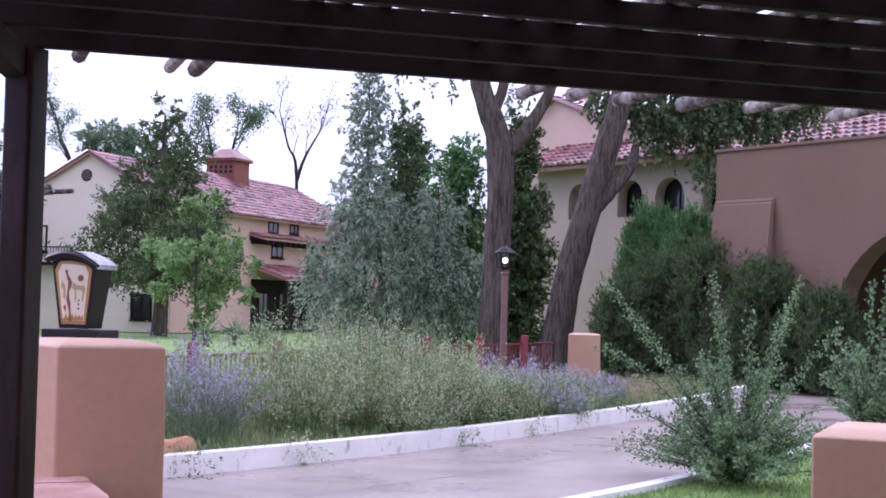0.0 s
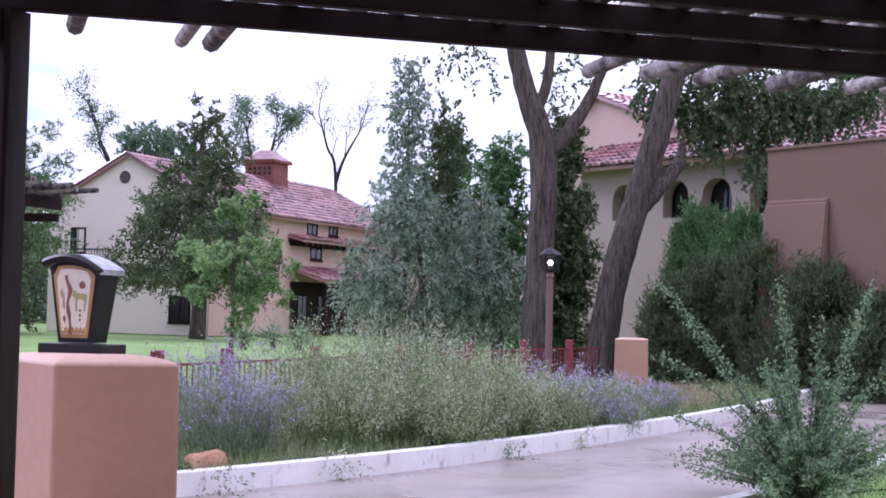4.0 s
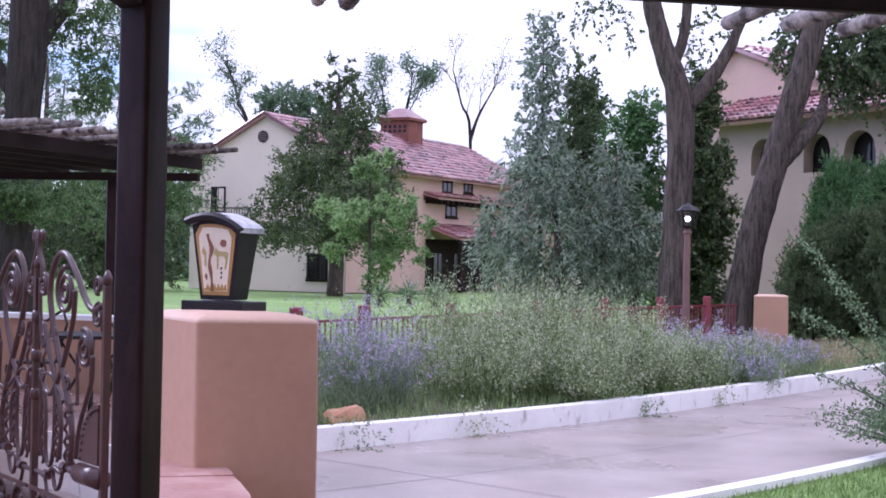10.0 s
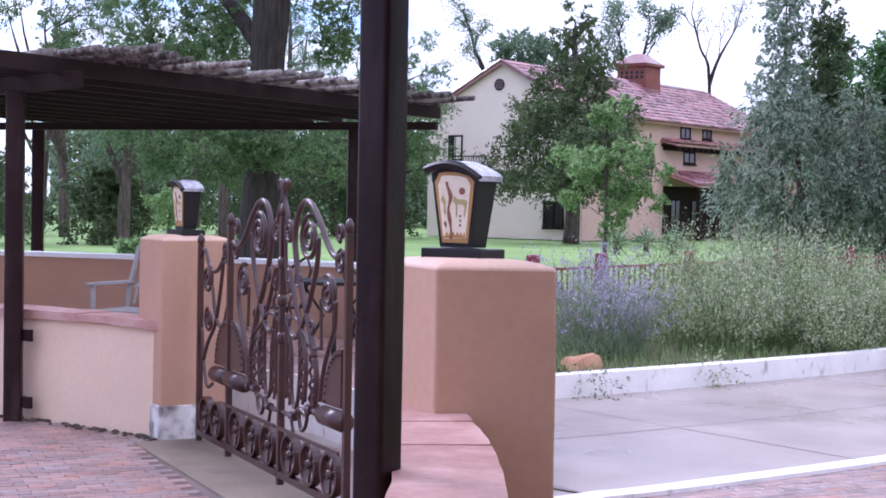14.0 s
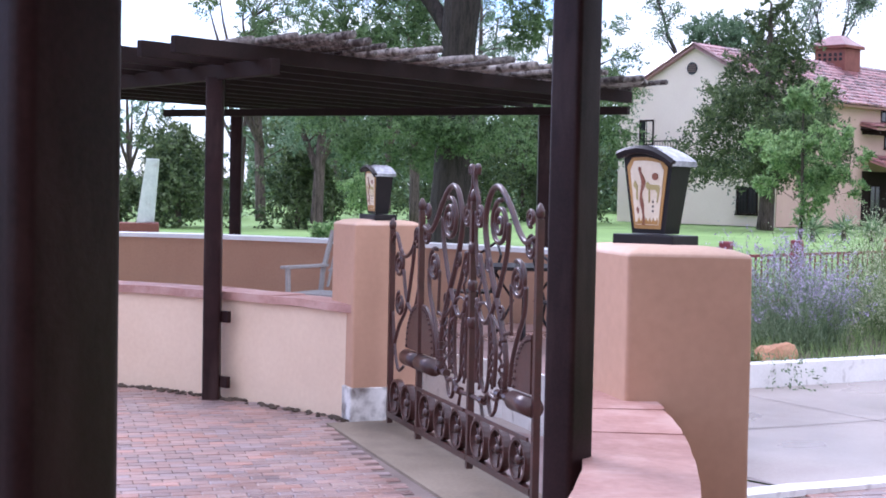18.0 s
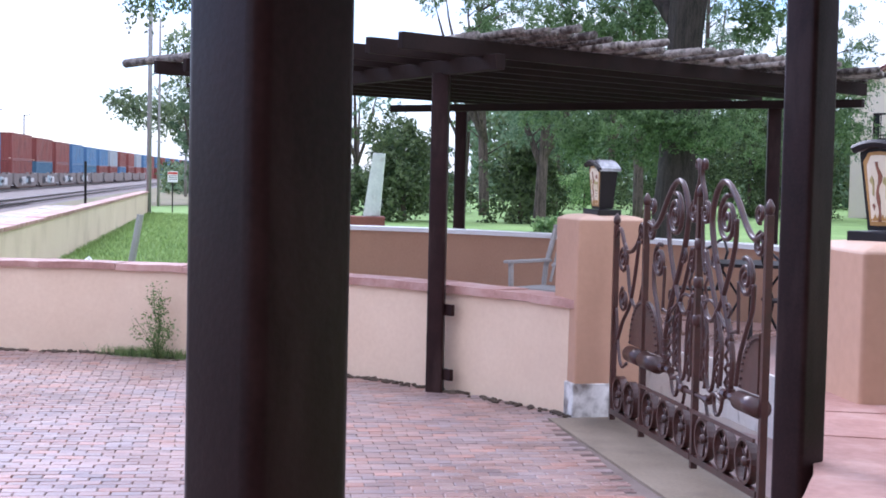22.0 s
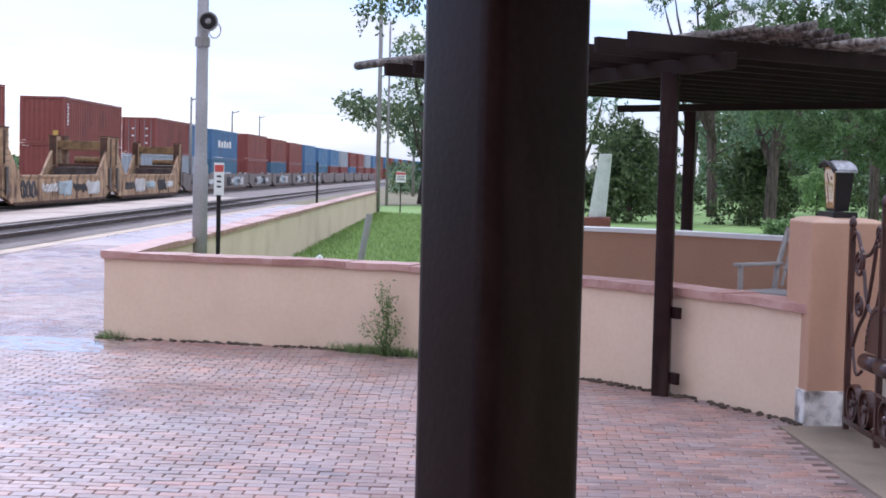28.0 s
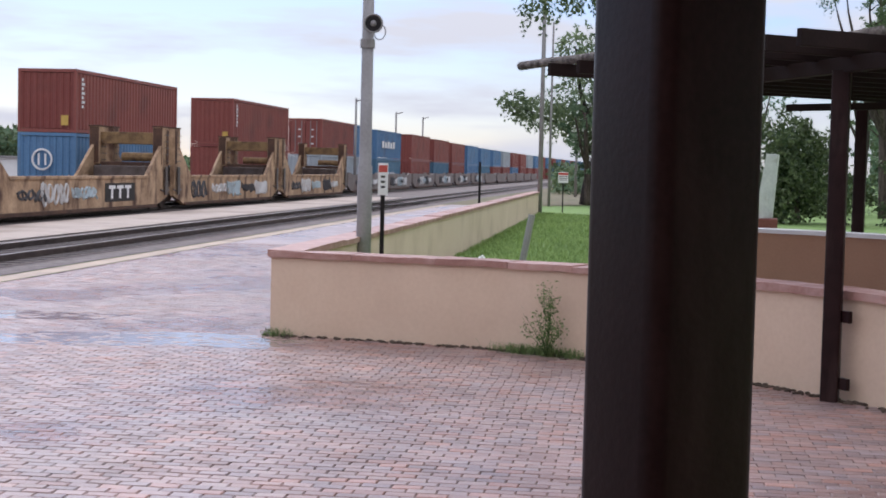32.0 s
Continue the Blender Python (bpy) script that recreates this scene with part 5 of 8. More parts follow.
for k, (u0, ln, low, top, z0, dr) in enumerate(STACKS):
    bend = max(0.0, u0 - 150) ** 2 * 0.00006
    words = {M_BOXRED.name: "brown-red", M_BOXBLUE.name: "blue", M_BOXGREY.name: "grey-blue", M_BOXTEAL.name: "teal"}
    a = container(u0, -22.0 + bend, z0, low, ln, H1, words[low.name] + " corrugated container low in a rail wagon")
    b = container(u0, -22.0 + bend, z0 + H1 + 0.02, top, ln, H1, words[top.name] + " corrugated container stacked on another", dr)
    if k < 2:
        for j in range(7):
            part("marking", boxed((0.55, -0.012, H1 - 0.45 - 0.18 * j), (0.75 + 0.12 * (j % 2), -0.004, H1 - 0.33 - 0.18 * j)), M_PAINTWHITE, b, "white painted mark")
        part("placard", boxed((-0.012, 0.32, 0.28), (-0.004, 0.62, 0.68)), M_PLACARD, b, "yellow placard")
    if k == 0:
        bm = bmesh.new()
        tube(bm, [(-0.01, 1.4 + 0.40 * math.cos(q), 1.45 + 0.40 * math.sin(q)) for q in np.linspace(0, 2 * math.pi, 25)], 0.05, 4, False)
        box(bm, (-0.02, 1.22, 1.22), (-0.004, 1.30, 1.68))
        box(bm, (-0.02, 1.5, 1.22), (-0.004, 1.58, 1.68))
        part("emblem", bm, M_PAINTWHITE, a, "white ring emblem")
    if k == 4:
        for j in range(5):
            part("marking", boxed((2.6 + 1.4 * j, -0.012, 1.0), (3.6 + 1.4 * j, -0.004, 1.6 - 0.1 * (j % 2))), M_PAINTWHITE, b, "white painted mark")
            part("marking", boxed((2.6 + 1.4 * j, -0.012, 1.0), (3.6 + 1.4 * j, -0.004, 1.4)), M_PAINTWHITE, a, "white painted mark")


M_RUST = material("dark_rusted_steel", (0.03, 0.016, 0.012), (0.13, 0.066, 0.04), 0.8, 2, 12, 0.2)
M_OCHRE = material("ochre_wagon_steel", (0.15, 0.085, 0.035), (0.30, 0.19, 0.085), 0.75, 2, 12, 0.2, stain=(0.06, 0.03, 0.018), stain_amount=0.8, stain_scale=2.5)


def well_wagon(u0, length, mat, n=-18.0, tall=True, plate=None, label="", tags=True, seed=0):
    root = thing("well_wagon", label, "rail wagon", "rail wagons")
    root.matrix_world = rail_matrix(u0, n, 0.0)
    w = 2.9
    rng = random.Random(seed)
    for y, nm in ((0.0, "side_sill"), (w - 0.16, "side_sill")):
        bm = bmesh.new()
        up = 1.75 if tall else 1.4
        prof = [(0.25, 0.55), (1.6, 0.2), (length - 1.6, 0.2), (length - 0.25, 0.55), (length - 0.25, up), (length - 0.9, up), (length - 1.6 - tall, 1.28), (1.6 + tall, 1.28), (0.9, up), (0.25, up)]
        lo = [bm.verts.new((x, y, z)) for x, z in prof]
        hi = [bm.verts.new((x, y + 0.16, z)) for x, z in prof]
        bm.faces.new(lo), bm.faces.new(hi[::-1])
        for k in range(len(lo)):
            bm.faces.new((lo[k], lo[(k + 1) % len(lo)], hi[(k + 1) % len(lo)], hi[k]))
        bmesh.ops.recalc_face_normals(bm, faces=bm.faces[:])
        sill_p = part(nm, bm, mat, root)
        box_b = boxed((1.6, y - 0.07, 0.15), (length - 1.6, y + 0.2, 0.27), 0.01)
        part("sill_flange", box_b, M_RUST, sill_p)
    if tall:
        for x0 in (0.25, length - 0.95):
            for y in (-0.02, w - 0.38):
                bm = boxed((x0, y, 1.75), (x0 + 0.7, y + 0.4, 3.2), 0.02)
                post = part("end_post", bm, mat, root)
                part("post_cap", boxed((x0 - 0.03, y - 0.03, 3.2), (x0 + 0.73, y + 0.43, 3.25), 0.01), M_RUST, post)
                part("inner_face", boxed((x0 - 0.012 if x0 > 1 else x0 + 0.7, y + 0.02, 1.8), (x0 - 0.001 if x0 > 1 else x0 + 0.712, y + 0.38, 3.18)), M_RUST, post)
                for j in range(5):
                    part("ladder_rung", boxed((x0 + 0.1, y - 0.08, 1.9 + 0.25 * j), (x0 + 0.6, y - 0.05, 1.93 + 0.25 * j)), M_RAIL, post)
            part("cross_beam", boxed((x0 + 0.15, 0.38, 2.55), (x0 + 0.55, w - 0.38, 3.0), 0.02), M_OCHRE, root)
            part("brake_cylinder", tube(bmesh.new(), [(x0 + 0.35, 0.45, 2.05), (x0 + 0.35, 1.7, 2.05)], 0.17, 10), M_OCHRE, root)
            part("cross_beam", boxed((x0 + 0.15, 0.38, 1.55), (x0 + 0.55, w - 0.38, 1.85), 0.02), M_RUST, root)
            # added dark box that stands for the shaded gap at the wagon end
            part("end_bulkhead", boxed((x0 + 0.22, 0.42, 0.95), (x0 + 0.48, w - 0.42, 1.54), 0.02), M_RUST, root)
            part("side_plate", boxed((x0 + (0.46 if x0 > 1 else 0.02), -0.045, 1.8), (x0 + (0.68 if x0 > 1 else 0.24), -0.022, 3.1), 0.006), M_RUST, root)
            sgn = 1 if x0 < 1 else -1
            for y in (0.02, w - 0.18):
                xa = x0 + (0.7 if sgn > 0 else 0.0)
                bm = bmesh.new()
                pts = [(xa, 2.5), (xa, 1.6), (xa + sgn * 1.5, 1.28), (xa + sgn * 1.75, 1.28)]
                lo = [bm.verts.new((x, y, z)) for x, z in pts]
                hi = [bm.verts.new((x, y + 0.12, z)) for x, z in pts]
                bm.faces.new(lo), bm.faces.new(hi[::-1])
                for k in range(4):
                    bm.faces.new((lo[k], lo[(k + 1) % 4], hi[(k + 1) % 4], hi[k]))
                bmesh.ops.recalc_face_normals(bm, faces=bm.faces[:])
                part("gusset", bm, mat, root)
    part("end_platform", boxed((0.2, 0.2, 0.9), (2.3, w - 0.2, 1.1), 0.02), M_RAIL, root)
    part("end_platform", boxed((length - 2.3, 0.2, 0.9), (length - 0.2, w - 0.2, 1.1), 0.02), M_RAIL, root)
    part("well_floor", boxed((2.3, 0.17, 0.24), (length - 2.3, w - 0.17, 0.32)), M_RAIL, root)
    for x in (0.55, length - 0.55):
        for y in (0.55, 2.2):
            part("wheel_disc", tube(bmesh.new(), [(x, y, 0.44), (x, y + 0.12, 0.44)], 0.43, 16), M_RAIL, root)
        part("truck_frame", boxed((x - 0.5, 0.35, 0.35), (x + 0.5, 0.5, 0.62), 0.04), M_RAIL, root)
    if tall:
        part("top_chord", boxed((2.5, -0.05, 1.26), (length - 2.5, 0.2, 1.36), 0.01), mat, root)
        for x in (0.62, length - 0.62):
            part("brake_pipe", tube(bmesh.new(), [(x - 0.5, -0.03, 0.8), (x, -0.05, 0.72), (x + 0.5, -0.03, 0.8)], 0.03, 6), M_RAIL, root)
            part("side_ladder", boxed((x - 0.16, -0.10, 0.6), (x + 0.16, -0.06, 1.7), 0.01), M_RAIL, root)
        part("coupler", boxed((-0.3, 1.2, 0.75), (0.3, 1.6, 1.05), 0.04), M_RAIL, root)
        part("container_guide", boxed((1.0, 0.4, 1.1), (1.6, w - 0.4, 1.7), 0.03), M_RAIL, root)
        part("container_guide", boxed((length - 1.6, 0.4, 1.1), (length - 1.0, w - 0.4, 1.7), 0.03), M_RAIL, root)
    if tags:
        cols = (M_GRAFF1, M_GRAFF2, M_GRAFF3)
        for k in range(5):
            x = 2.7 + (length - 7.6) * k / 4 + rng.uniform(-0.4, 0.4)
            if plate and plate - 2.4 < x < plate + 3.3:
                continue
            pts = [(x + 0.075 * j + 0.13 * math.sin(j * 1.9 + k), -0.012, 0.78 + (0.16 + 0.16 * ((k + seed) % 2)) * math.sin(j * (1.3 + 0.2 * k)) + rng.uniform(-0.06, 0.06)) for j in range(30)]
            bm = tube(bmesh.new(), spline([Vector(q) for q in pts], 3), 0.045, 4)
            part("graffiti", bm, cols[k % 3], root, "scrawled paint")
    if plate:
        part("name_plate", boxed((plate, -0.010, 0.45), (plate + 3.0, -0.004, 1.1)), M_LAMPBLACK, root, "black name panel")
        for j in range(3):
            bm = boxed((plate + 0.35 + 0.8 * j, -0.018, 0.9), (plate + 1.0 + 0.8 * j, -0.011, 1.02))
            box(bm, (plate + 0.58 + 0.8 * j, -0.018, 0.55), (plate + 0.77 + 0.8 * j, -0.011, 0.9))
            part("plate_mark", bm, M_PAINTWHITE, root, "white painted mark")
    return root


M_GRAFF1 = material("black_spray_paint", (0.05, 0.05, 0.055), (0.10, 0.10, 0.11), 0.7, 2, 20, 0)
M_GRAFF2 = material("white_spray_paint", (0.5, 0.5, 0.5), (0.68, 0.68, 0.68), 0.7, 2, 20, 0)
M_GRAFF3 = material("pale_blue_spray_paint", (0.35, 0.45, 0.5), (0.48, 0.56, 0.6), 0.7, 2, 20, 0)
M_CARGREY = material("dusty_grey_wagon_paint", (0.12, 0.098, 0.09), (0.25, 0.215, 0.20), 0.8, 0.8, 6, 0.2, stain=(0.14, 0.09, 0.07), stain_amount=0.7, stain_scale=0.6)
well_wagon(20.6, 17.3, M_CAR, label="rusty yellow empty container well wagon", seed=1)
well_wagon(38.2, 17.3, M_CAR, plate=10.3, label="rusty yellow empty well wagon with name panel", seed=2)
well_wagon(55.8, 17.3, M_CAR, label="rusty yellow empty well wagon with graffiti", seed=3)
well_wagon(73.4, 17.3, M_CAR, label="rusty yellow empty well wagon with graffiti", seed=4)
for k in range(12):
    well_wagon(94.0 + 14.0 * k, 13.4, M_CARGREY, tall=False, n=-18.6 + max(0, k - 3) * 0.12, label="dusty grey loaded well wagon covered in graffiti", tags=k < 6, seed=10 + k)

# ---- poles, signs ----
pole = thing("loudspeaker_pole", "tall grey metal pole with a horn loudspeaker", "pole", at=(-15.3, 12.9, 0))
part("shaft", tube(bmesh.new(), [(0, 0, -0.1), (0, 0, 1.9), (0, 0, 1.92), (0, 0, 5.2)], [0.105, 0.10, 0.085, 0.075], 14), M_GALV, pole, smooth=True)
part("clamp", tube(bmesh.new(), [(0, 0, 3.50), (0, 0, 3.62)], 0.10, 12), M_GALV, pole)
TO, ACROSS, HC = Vector((0.765, -0.645, 0.0)), Vector((0.645, 0.765, 0.0)), Vector((0.045, 0.055, 3.81))
horn = part("loudspeaker_horn", tube(bmesh.new(), [HC + TO * q for q in (0.08, 0.16, 0.22, 0.27)], [0.055, 0.065, 0.09, 0.125], 18), M_GALV, pole, smooth=True)
# black disc across the mouth, in place of the horn's shaded hollow
part("horn_mouth", tube(bmesh.new(), [HC + TO * q for q in (0.272, 0.276)], [0.105, 0.10], 18), M_LAMPBLACK, horn, "black disc for the shade inside the horn")
part("horn_driver", tube(bmesh.new(), [HC + TO * q for q in (0.274, 0.30)], [0.045, 0.03], 12), M_GALV, horn, smooth=True)
part("horn_rim", tube(bmesh.new(), [HC + TO * 0.272 + ACROSS * 0.12 * math.cos(a) + Vector((0, 0, 0.12 * math.sin(a))) for a in np.linspace(0, 2 * math.pi, 21)], 0.014, 6, False), M_GALV, horn)
part("wire_loop", tube(bmesh.new(), [(0.1 + 0.15 + 0.12 * math.cos(a), 0.1 - 0.1, 3.70 + 0.10 * math.sin(a)) for a in np.linspace(0, 2 * math.pi, 15)], 0.008, 4, False), M_GALV, pole)


def sign(at, h, w, hh, label, rz, post_mat):
    root = thing("warning_sign", label, "sign", "signs", at=at, rz=rz)
    part("post", boxed((-0.03, -0.02, -0.1), (0.03, 0.02, h), 0.004), post_mat, root)
    pl = part("plate", boxed((-w / 2, -0.03, h - hh), (w / 2, -0.021, h), 0.003), M_PAINTWHITE, root, "white plate")
    part("red_header", boxed((-w / 2 + 0.01, -0.034, h - 0.28 * hh), (w / 2 - 0.01, -0.031, h - 0.03)), M_REDPAINT, pl)
    for k in range(3):
        part("text_bar", boxed((-w / 2 + 0.04, -0.034, h - 0.45 * hh - 0.16 * hh * k), (w / 2 - 0.04, -0.031, h - 0.39 * hh - 0.16 * hh * k)), M_LAMPBLACK, pl)
    return root


M_REDPAINT = material("red_sign_paint", (0.45, 0.06, 0.05), (0.58, 0.10, 0.08), 0.5, 3, 30, 0)
sign((-15.59, 13.47, 0), 1.95, 0.14, 0.45, "narrow white warning sign on a dark post", 47, M_LAMPBLACK)
sign((-46.4, 50.6, 0), 1.85, 0.46, 0.5, "white warning sign on a dark post on the lawn", 42, M_LAMPBLACK)
tp = part("marker_post", tube(bmesh.new(), [(-30.1, 29.4, -0.1), (-30.1, 29.4, 2.1)], 0.035, 8), M_LAMPBLACK)
tagged(tp, "thin dark steel marker post beside the wall", "post")
st = part("leaning_stake", tube(bmesh.new(), [(-17.9, 18.6, -0.1), (-17.75, 18.75, 1.12)], 0.06, 8), M_GALV)
tagged(st, "pale grey leaning stake in the grass", "stake")
st = part("fallen_board", tube(bmesh.new(), [(-15.9, 14.75, -0.02), (-15.2, 15.1, 0.62)], 0.04, 6), M_PAINTWHITE)
tagged(st, "white board leaning in the grass behind the wall", "board")
for k, (x, y, h, r) in enumerate([(-45.6, 48.2, 12.0, 0.115), (-54.8, 58.6, 10.0, 0.08), (-73.8, 81.7, 6.0, 0.12), (-77.4, 63.3, 6.5, 0.1), (-113.5, 98, 7.5, 0.12), (-134, 120, 8.1, 0.13)]):
    p_ = thing("utility_pole", "tall grey utility pole beside the tracks", "pole", "utility poles", at=(x, y, 0))
    part("shaft", tube(bmesh.new(), [(0, 0, -0.1), (0, 0, h)], [r, r * 0.7], 10), M_GALV, p_, smooth=True)
    if k > 1:
        part("arm", tube(bmesh.new(), [(0, 0, h - 0.2), (0.6, 0.4, h)], 0.05, 6), M_GALV, p_)


# ---- low flagstone-capped wall beside the lantern pier ----
seat = thing("wall_court", "low orange stucco wall capped with red flagstones", "wall", kind="structure")
SEAT = spline([(-1.82, 6.5), (-1.53, 5.9), (-1.27, 5.2), (-1.06, 4.5), (-0.86, 3.5)], 8)
part("wall", band(bmesh.new(), SEAT, -0.16, 0.16, -0.05, 0.91), M_STUCCO, seat)
for a, b in ((0, 7), (7, 13), (13, 19), (19, 26), (26, 32)):
    bm = band(bmesh.new(), SEAT[a:b + 1], -0.19, 0.19, 0.912, 0.985 + random.uniform(-0.006, 0.006))
    rough_up(bm, 0.012, 4.0, a * 1.3)
    part("flagstone", bm, M_FLAG, seat)

M_PEELED = material("peeling_white_paint", (0.60, 0.57, 0.54), (0.78, 0.75, 0.72), 0.8, 4, 40, 0.5, stain=(0.13, 0.10, 0.085), stain_amount=0.95, stain_scale=5.5, stain_from=0.43)
foot = part("pier_footing", boxed((-0.012, -0.012, -0.02), (0.5, 0.5, 0.27), 0.012, pose(-5.13, 10.535, 0, 0, 0, 45)), M_PEELED, gate_pier, "peeling white painted footing")


# ---- lanterns ----
def lantern(at, rz, label):
    root = thing("pier_lantern", label, "lantern", "lanterns on the piers", at=at, rz=rz)
    part("base_plate", boxed((-0.168, -0.10, 0), (0.168, 0.10, 0.045), 0.006), M_LAMPBLACK, root)
    b0, b1, d0, d1, zb, zt, arch = 0.091, 0.134, 0.055, 0.072, 0.05, 0.35, 0.065

    def top(x):
        return zt + arch * (1 - ((x + 0.03) / (b1 + 0.03)) ** 2)
    n = 12
    bm = bmesh.new()
    grid = []
    for y, s in ((-1, 0), (1, 1)):
        up = []
        lo = []
        for k in range(n + 1):
            f = -1 + 2 * k / n
            lo.append(bm.verts.new((f * b0, y * d0, zb)))
            up.append(bm.verts.new((f * b1, y * d1, top(f * b1))))
        grid.append((lo, up))
    for (lo, up), flip in ((grid[0], False), (grid[1], True)):
        for k in range(n):
            bm.faces.new((lo[k], lo[k + 1], up[k + 1], up[k]))
    (l0, u0), (l1, u1) = grid
    bm.faces.new((l0[0], u0[0], u1[0], l1[0]))
    bm.faces.new((l0[n], u0[n], u1[n], l1[n]))
    for k in range(n):
        bm.faces.new((u0[k], u0[k + 1], u1[k + 1], u1[k]))
        bm.faces.new((l0[k], l0[k + 1], l1[k + 1], l1[k]))
    bmesh.ops.recalc_face_normals(bm, faces=bm.faces[:])
    body = part("body", bm, M_LAMPBLACK, root)
    # curved lid
    bm = bmesh.new()
    rows = []
    for y in (-d1 - 0.02, d1 + 0.02):
        rows.append([bm.verts.new(((-1 + 2 * k / n) * (b1 + 0.018), y, top((-1 + 2 * k / n) * b1) + 0.004)) for k in range(n + 1)])
        rows.append([bm.verts.new(((-1 + 2 * k / n) * (b1 + 0.018), y, top((-1 + 2 * k / n) * b1) + 0.028)) for k in range(n + 1)])
    a0, a1, c0, c1 = rows
    for k in range(n):
        for p, q in ((a0, a1), (a1, c1), (c1, c0), (c0, a0)):
            bm.faces.new((p[k], p[k + 1], q[k + 1], q[k]))
    bm.faces.new((a0[0], a1[0], c1[0], c0[0]))
    bm.faces.new((a0[n], c0[n], c1[n], a1[n]))
    bmesh.ops.recalc_face_normals(bm, faces=bm.faces[:])
    part("lid", bm, M_TINTOP, root, "wet grey metal lid")
    part("rim", tube(bmesh.new(), [((-1 + 2 * k / n) * (b1 + 0.018), -d1 - 0.02, top((-1 + 2 * k / n) * b1) + 0.014) for k in range(n + 1)], 0.02, 6), M_LAMPBLACK, root)
    bm = bmesh.new()
    r0 = [bm.verts.new(((-1 + 2 * k / n) * (b1 - 0.004), -d1 + 0.015, top((-1 + 2 * k / n) * b1) + 0.034)) for k in range(n + 1)]
    r1 = [bm.verts.new(((-1 + 2 * k / n) * (b1 - 0.004), d1 + 0.005, top((-1 + 2 * k / n) * b1) + 0.034)) for k in range(n + 1)]
    for k in range(n):
        bm.faces.new((r0[k], r0[k + 1], r1[k + 1], r1[k]))
    part("top_sheet", bm, M_TINTOP, root, "wet grey metal sheet")

    def panel(pts, mat, lift, name, sub, label=""):
        """Flat pieces on the sloping front face: pts in face units, x -1..1 and z 0..1."""
        bm = bmesh.new()
        vs = []
        for fx, fz in pts:
            w = b0 + (b1 - b0) * fz
            d = d0 + (d1 - d0) * fz
            zz = zb + (zt - zb) * fz
            if fz > 0.999:
                zz = zt + (top(fx * b1) - zt) * min(1.0, (fz - 1) * 10)
            vs.append((fx * w, -d - lift, zz))
        lo = [bm.verts.new(v) for v in vs]
        hi = [bm.verts.new((v[0], v[1] + 0.004, v[2])) for v in vs]
        bm.faces.new(lo)
        for k in range(len(lo)):
            bm.faces.new((lo[k], hi[k], hi[(k + 1) % len(lo)], lo[(k + 1) % len(lo)]))
        return part(name, bm, mat, sub, label)
    frame_pts = [(-0.8, 0.07), (0.74, 0.07), (0.84, 1.0)] + [(0.84 - 1.68 * k / 8, 1.07 + 0.0 * k) for k in range(1, 8)] + [(-0.84, 1.0)]
    amber = panel(frame_pts, M_AMBER, 0.003, "amber_border", body)
    cream_pts = [(-0.68, 0.13), (0.62, 0.13), (0.7, 0.95)] + [(0.7 - 1.4 * k / 8, 1.045) for k in range(1, 8)] + [(-0.7, 0.95)]
    panel(cream_pts, M_CREAMGLASS, 0.006, "art_panel", body, "cream painted panel")
    wave = [(-0.3 + 0.06 * math.sin(k * 0.9), 0.13 + 0.87 * k / 12) for k in range(13)]
    panel(wave + [(x + 0.13 + 0.05 * math.cos(k * 1.4), z) for k, (x, z) in reversed(list(enumerate(wave)))], M_RUSTPAINT, 0.009, "wavy_band", body, "rust-brown wavy band")
    panel([(0.36 + 0.13 * math.cos(a), 0.86 + 0.055 * math.sin(a)) for a in np.linspace(0, 2 * math.pi, 14)[:-1]], M_RUSTPAINT, 0.009, "sun_disc", body)
    panel([(-0.66, 0.14), (0.6, 0.14), (0.6, 0.17)] + [(0.55 - 0.1 * k, 0.24 if k % 2 == 0 else 0.17) for k in range(12)] + [(-0.66, 0.17)], M_AMBER, 0.009, "zigzag", body)
    for k in range(3):
        panel([(0.30 + 0.04 * math.cos(a), 0.34 + 0.07 * k + 0.018 * math.sin(a)) for a in np.linspace(0, 2 * math.pi, 8)[:-1]], M_LAMPBLACK, 0.009, "dot", body)
    panel([(-0.05, 0.70), (0.05, 0.66), (0.40, 0.66), (0.50, 0.60), (0.47, 0.48), (0.52, 0.46), (0.57, 0.62), (0.60, 0.70), (0.52, 0.73), (0.12, 0.74), (0.05, 0.78), (-0.03, 0.76)], M_OLIVEPAINT, 0.009, "painted_stag", body, "olive painted four-legged animal figure")
    panel([(0.08, 0.67), (0.13, 0.67), (0.14, 0.50), (0.09, 0.46)], M_OLIVEPAINT, 0.009, "painted_leg", body)
    panel([(-0.62, 0.72), (-0.52, 0.80), (-0.42, 0.72), (-0.45, 0.50), (-0.52, 0.52), (-0.50, 0.66)], M_OLIVEPAINT, 0.009, "painted_stag", body)
    panel([(-0.56, 0.36), (-0.48, 0.40), (-0.42, 0.35), (-0.48, 0.29)], M_RUSTPAINT, 0.009, "painted_diamond", body)
    return root


# pale base colour stands for the sky reflected in the wet lids
M_TINTOP = material("wet_metal_sky_sheen", (0.16, 0.16, 0.17), (0.48, 0.48, 0.50), 0.25, 12, 40, 0.2, metal=0.2, stain=(0.04, 0.04, 0.04), stain_amount=0.8, stain_scale=10)
M_AMBER = material("amber_paint", (0.36, 0.19, 0.05), (0.50, 0.29, 0.09), 0.4, 8, 60, 0.05)
M_CREAMGLASS = material("cream_art_glass", (0.70, 0.60, 0.44), (0.84, 0.76, 0.60), 0.3, 5, 40, 0.03, stain=(0.66, 0.50, 0.24), stain_amount=0.5, stain_scale=5)
M_RUSTPAINT = material("rust_paint", (0.20, 0.07, 0.035), (0.28, 0.11, 0.06), 0.5, 8, 60, 0.05)
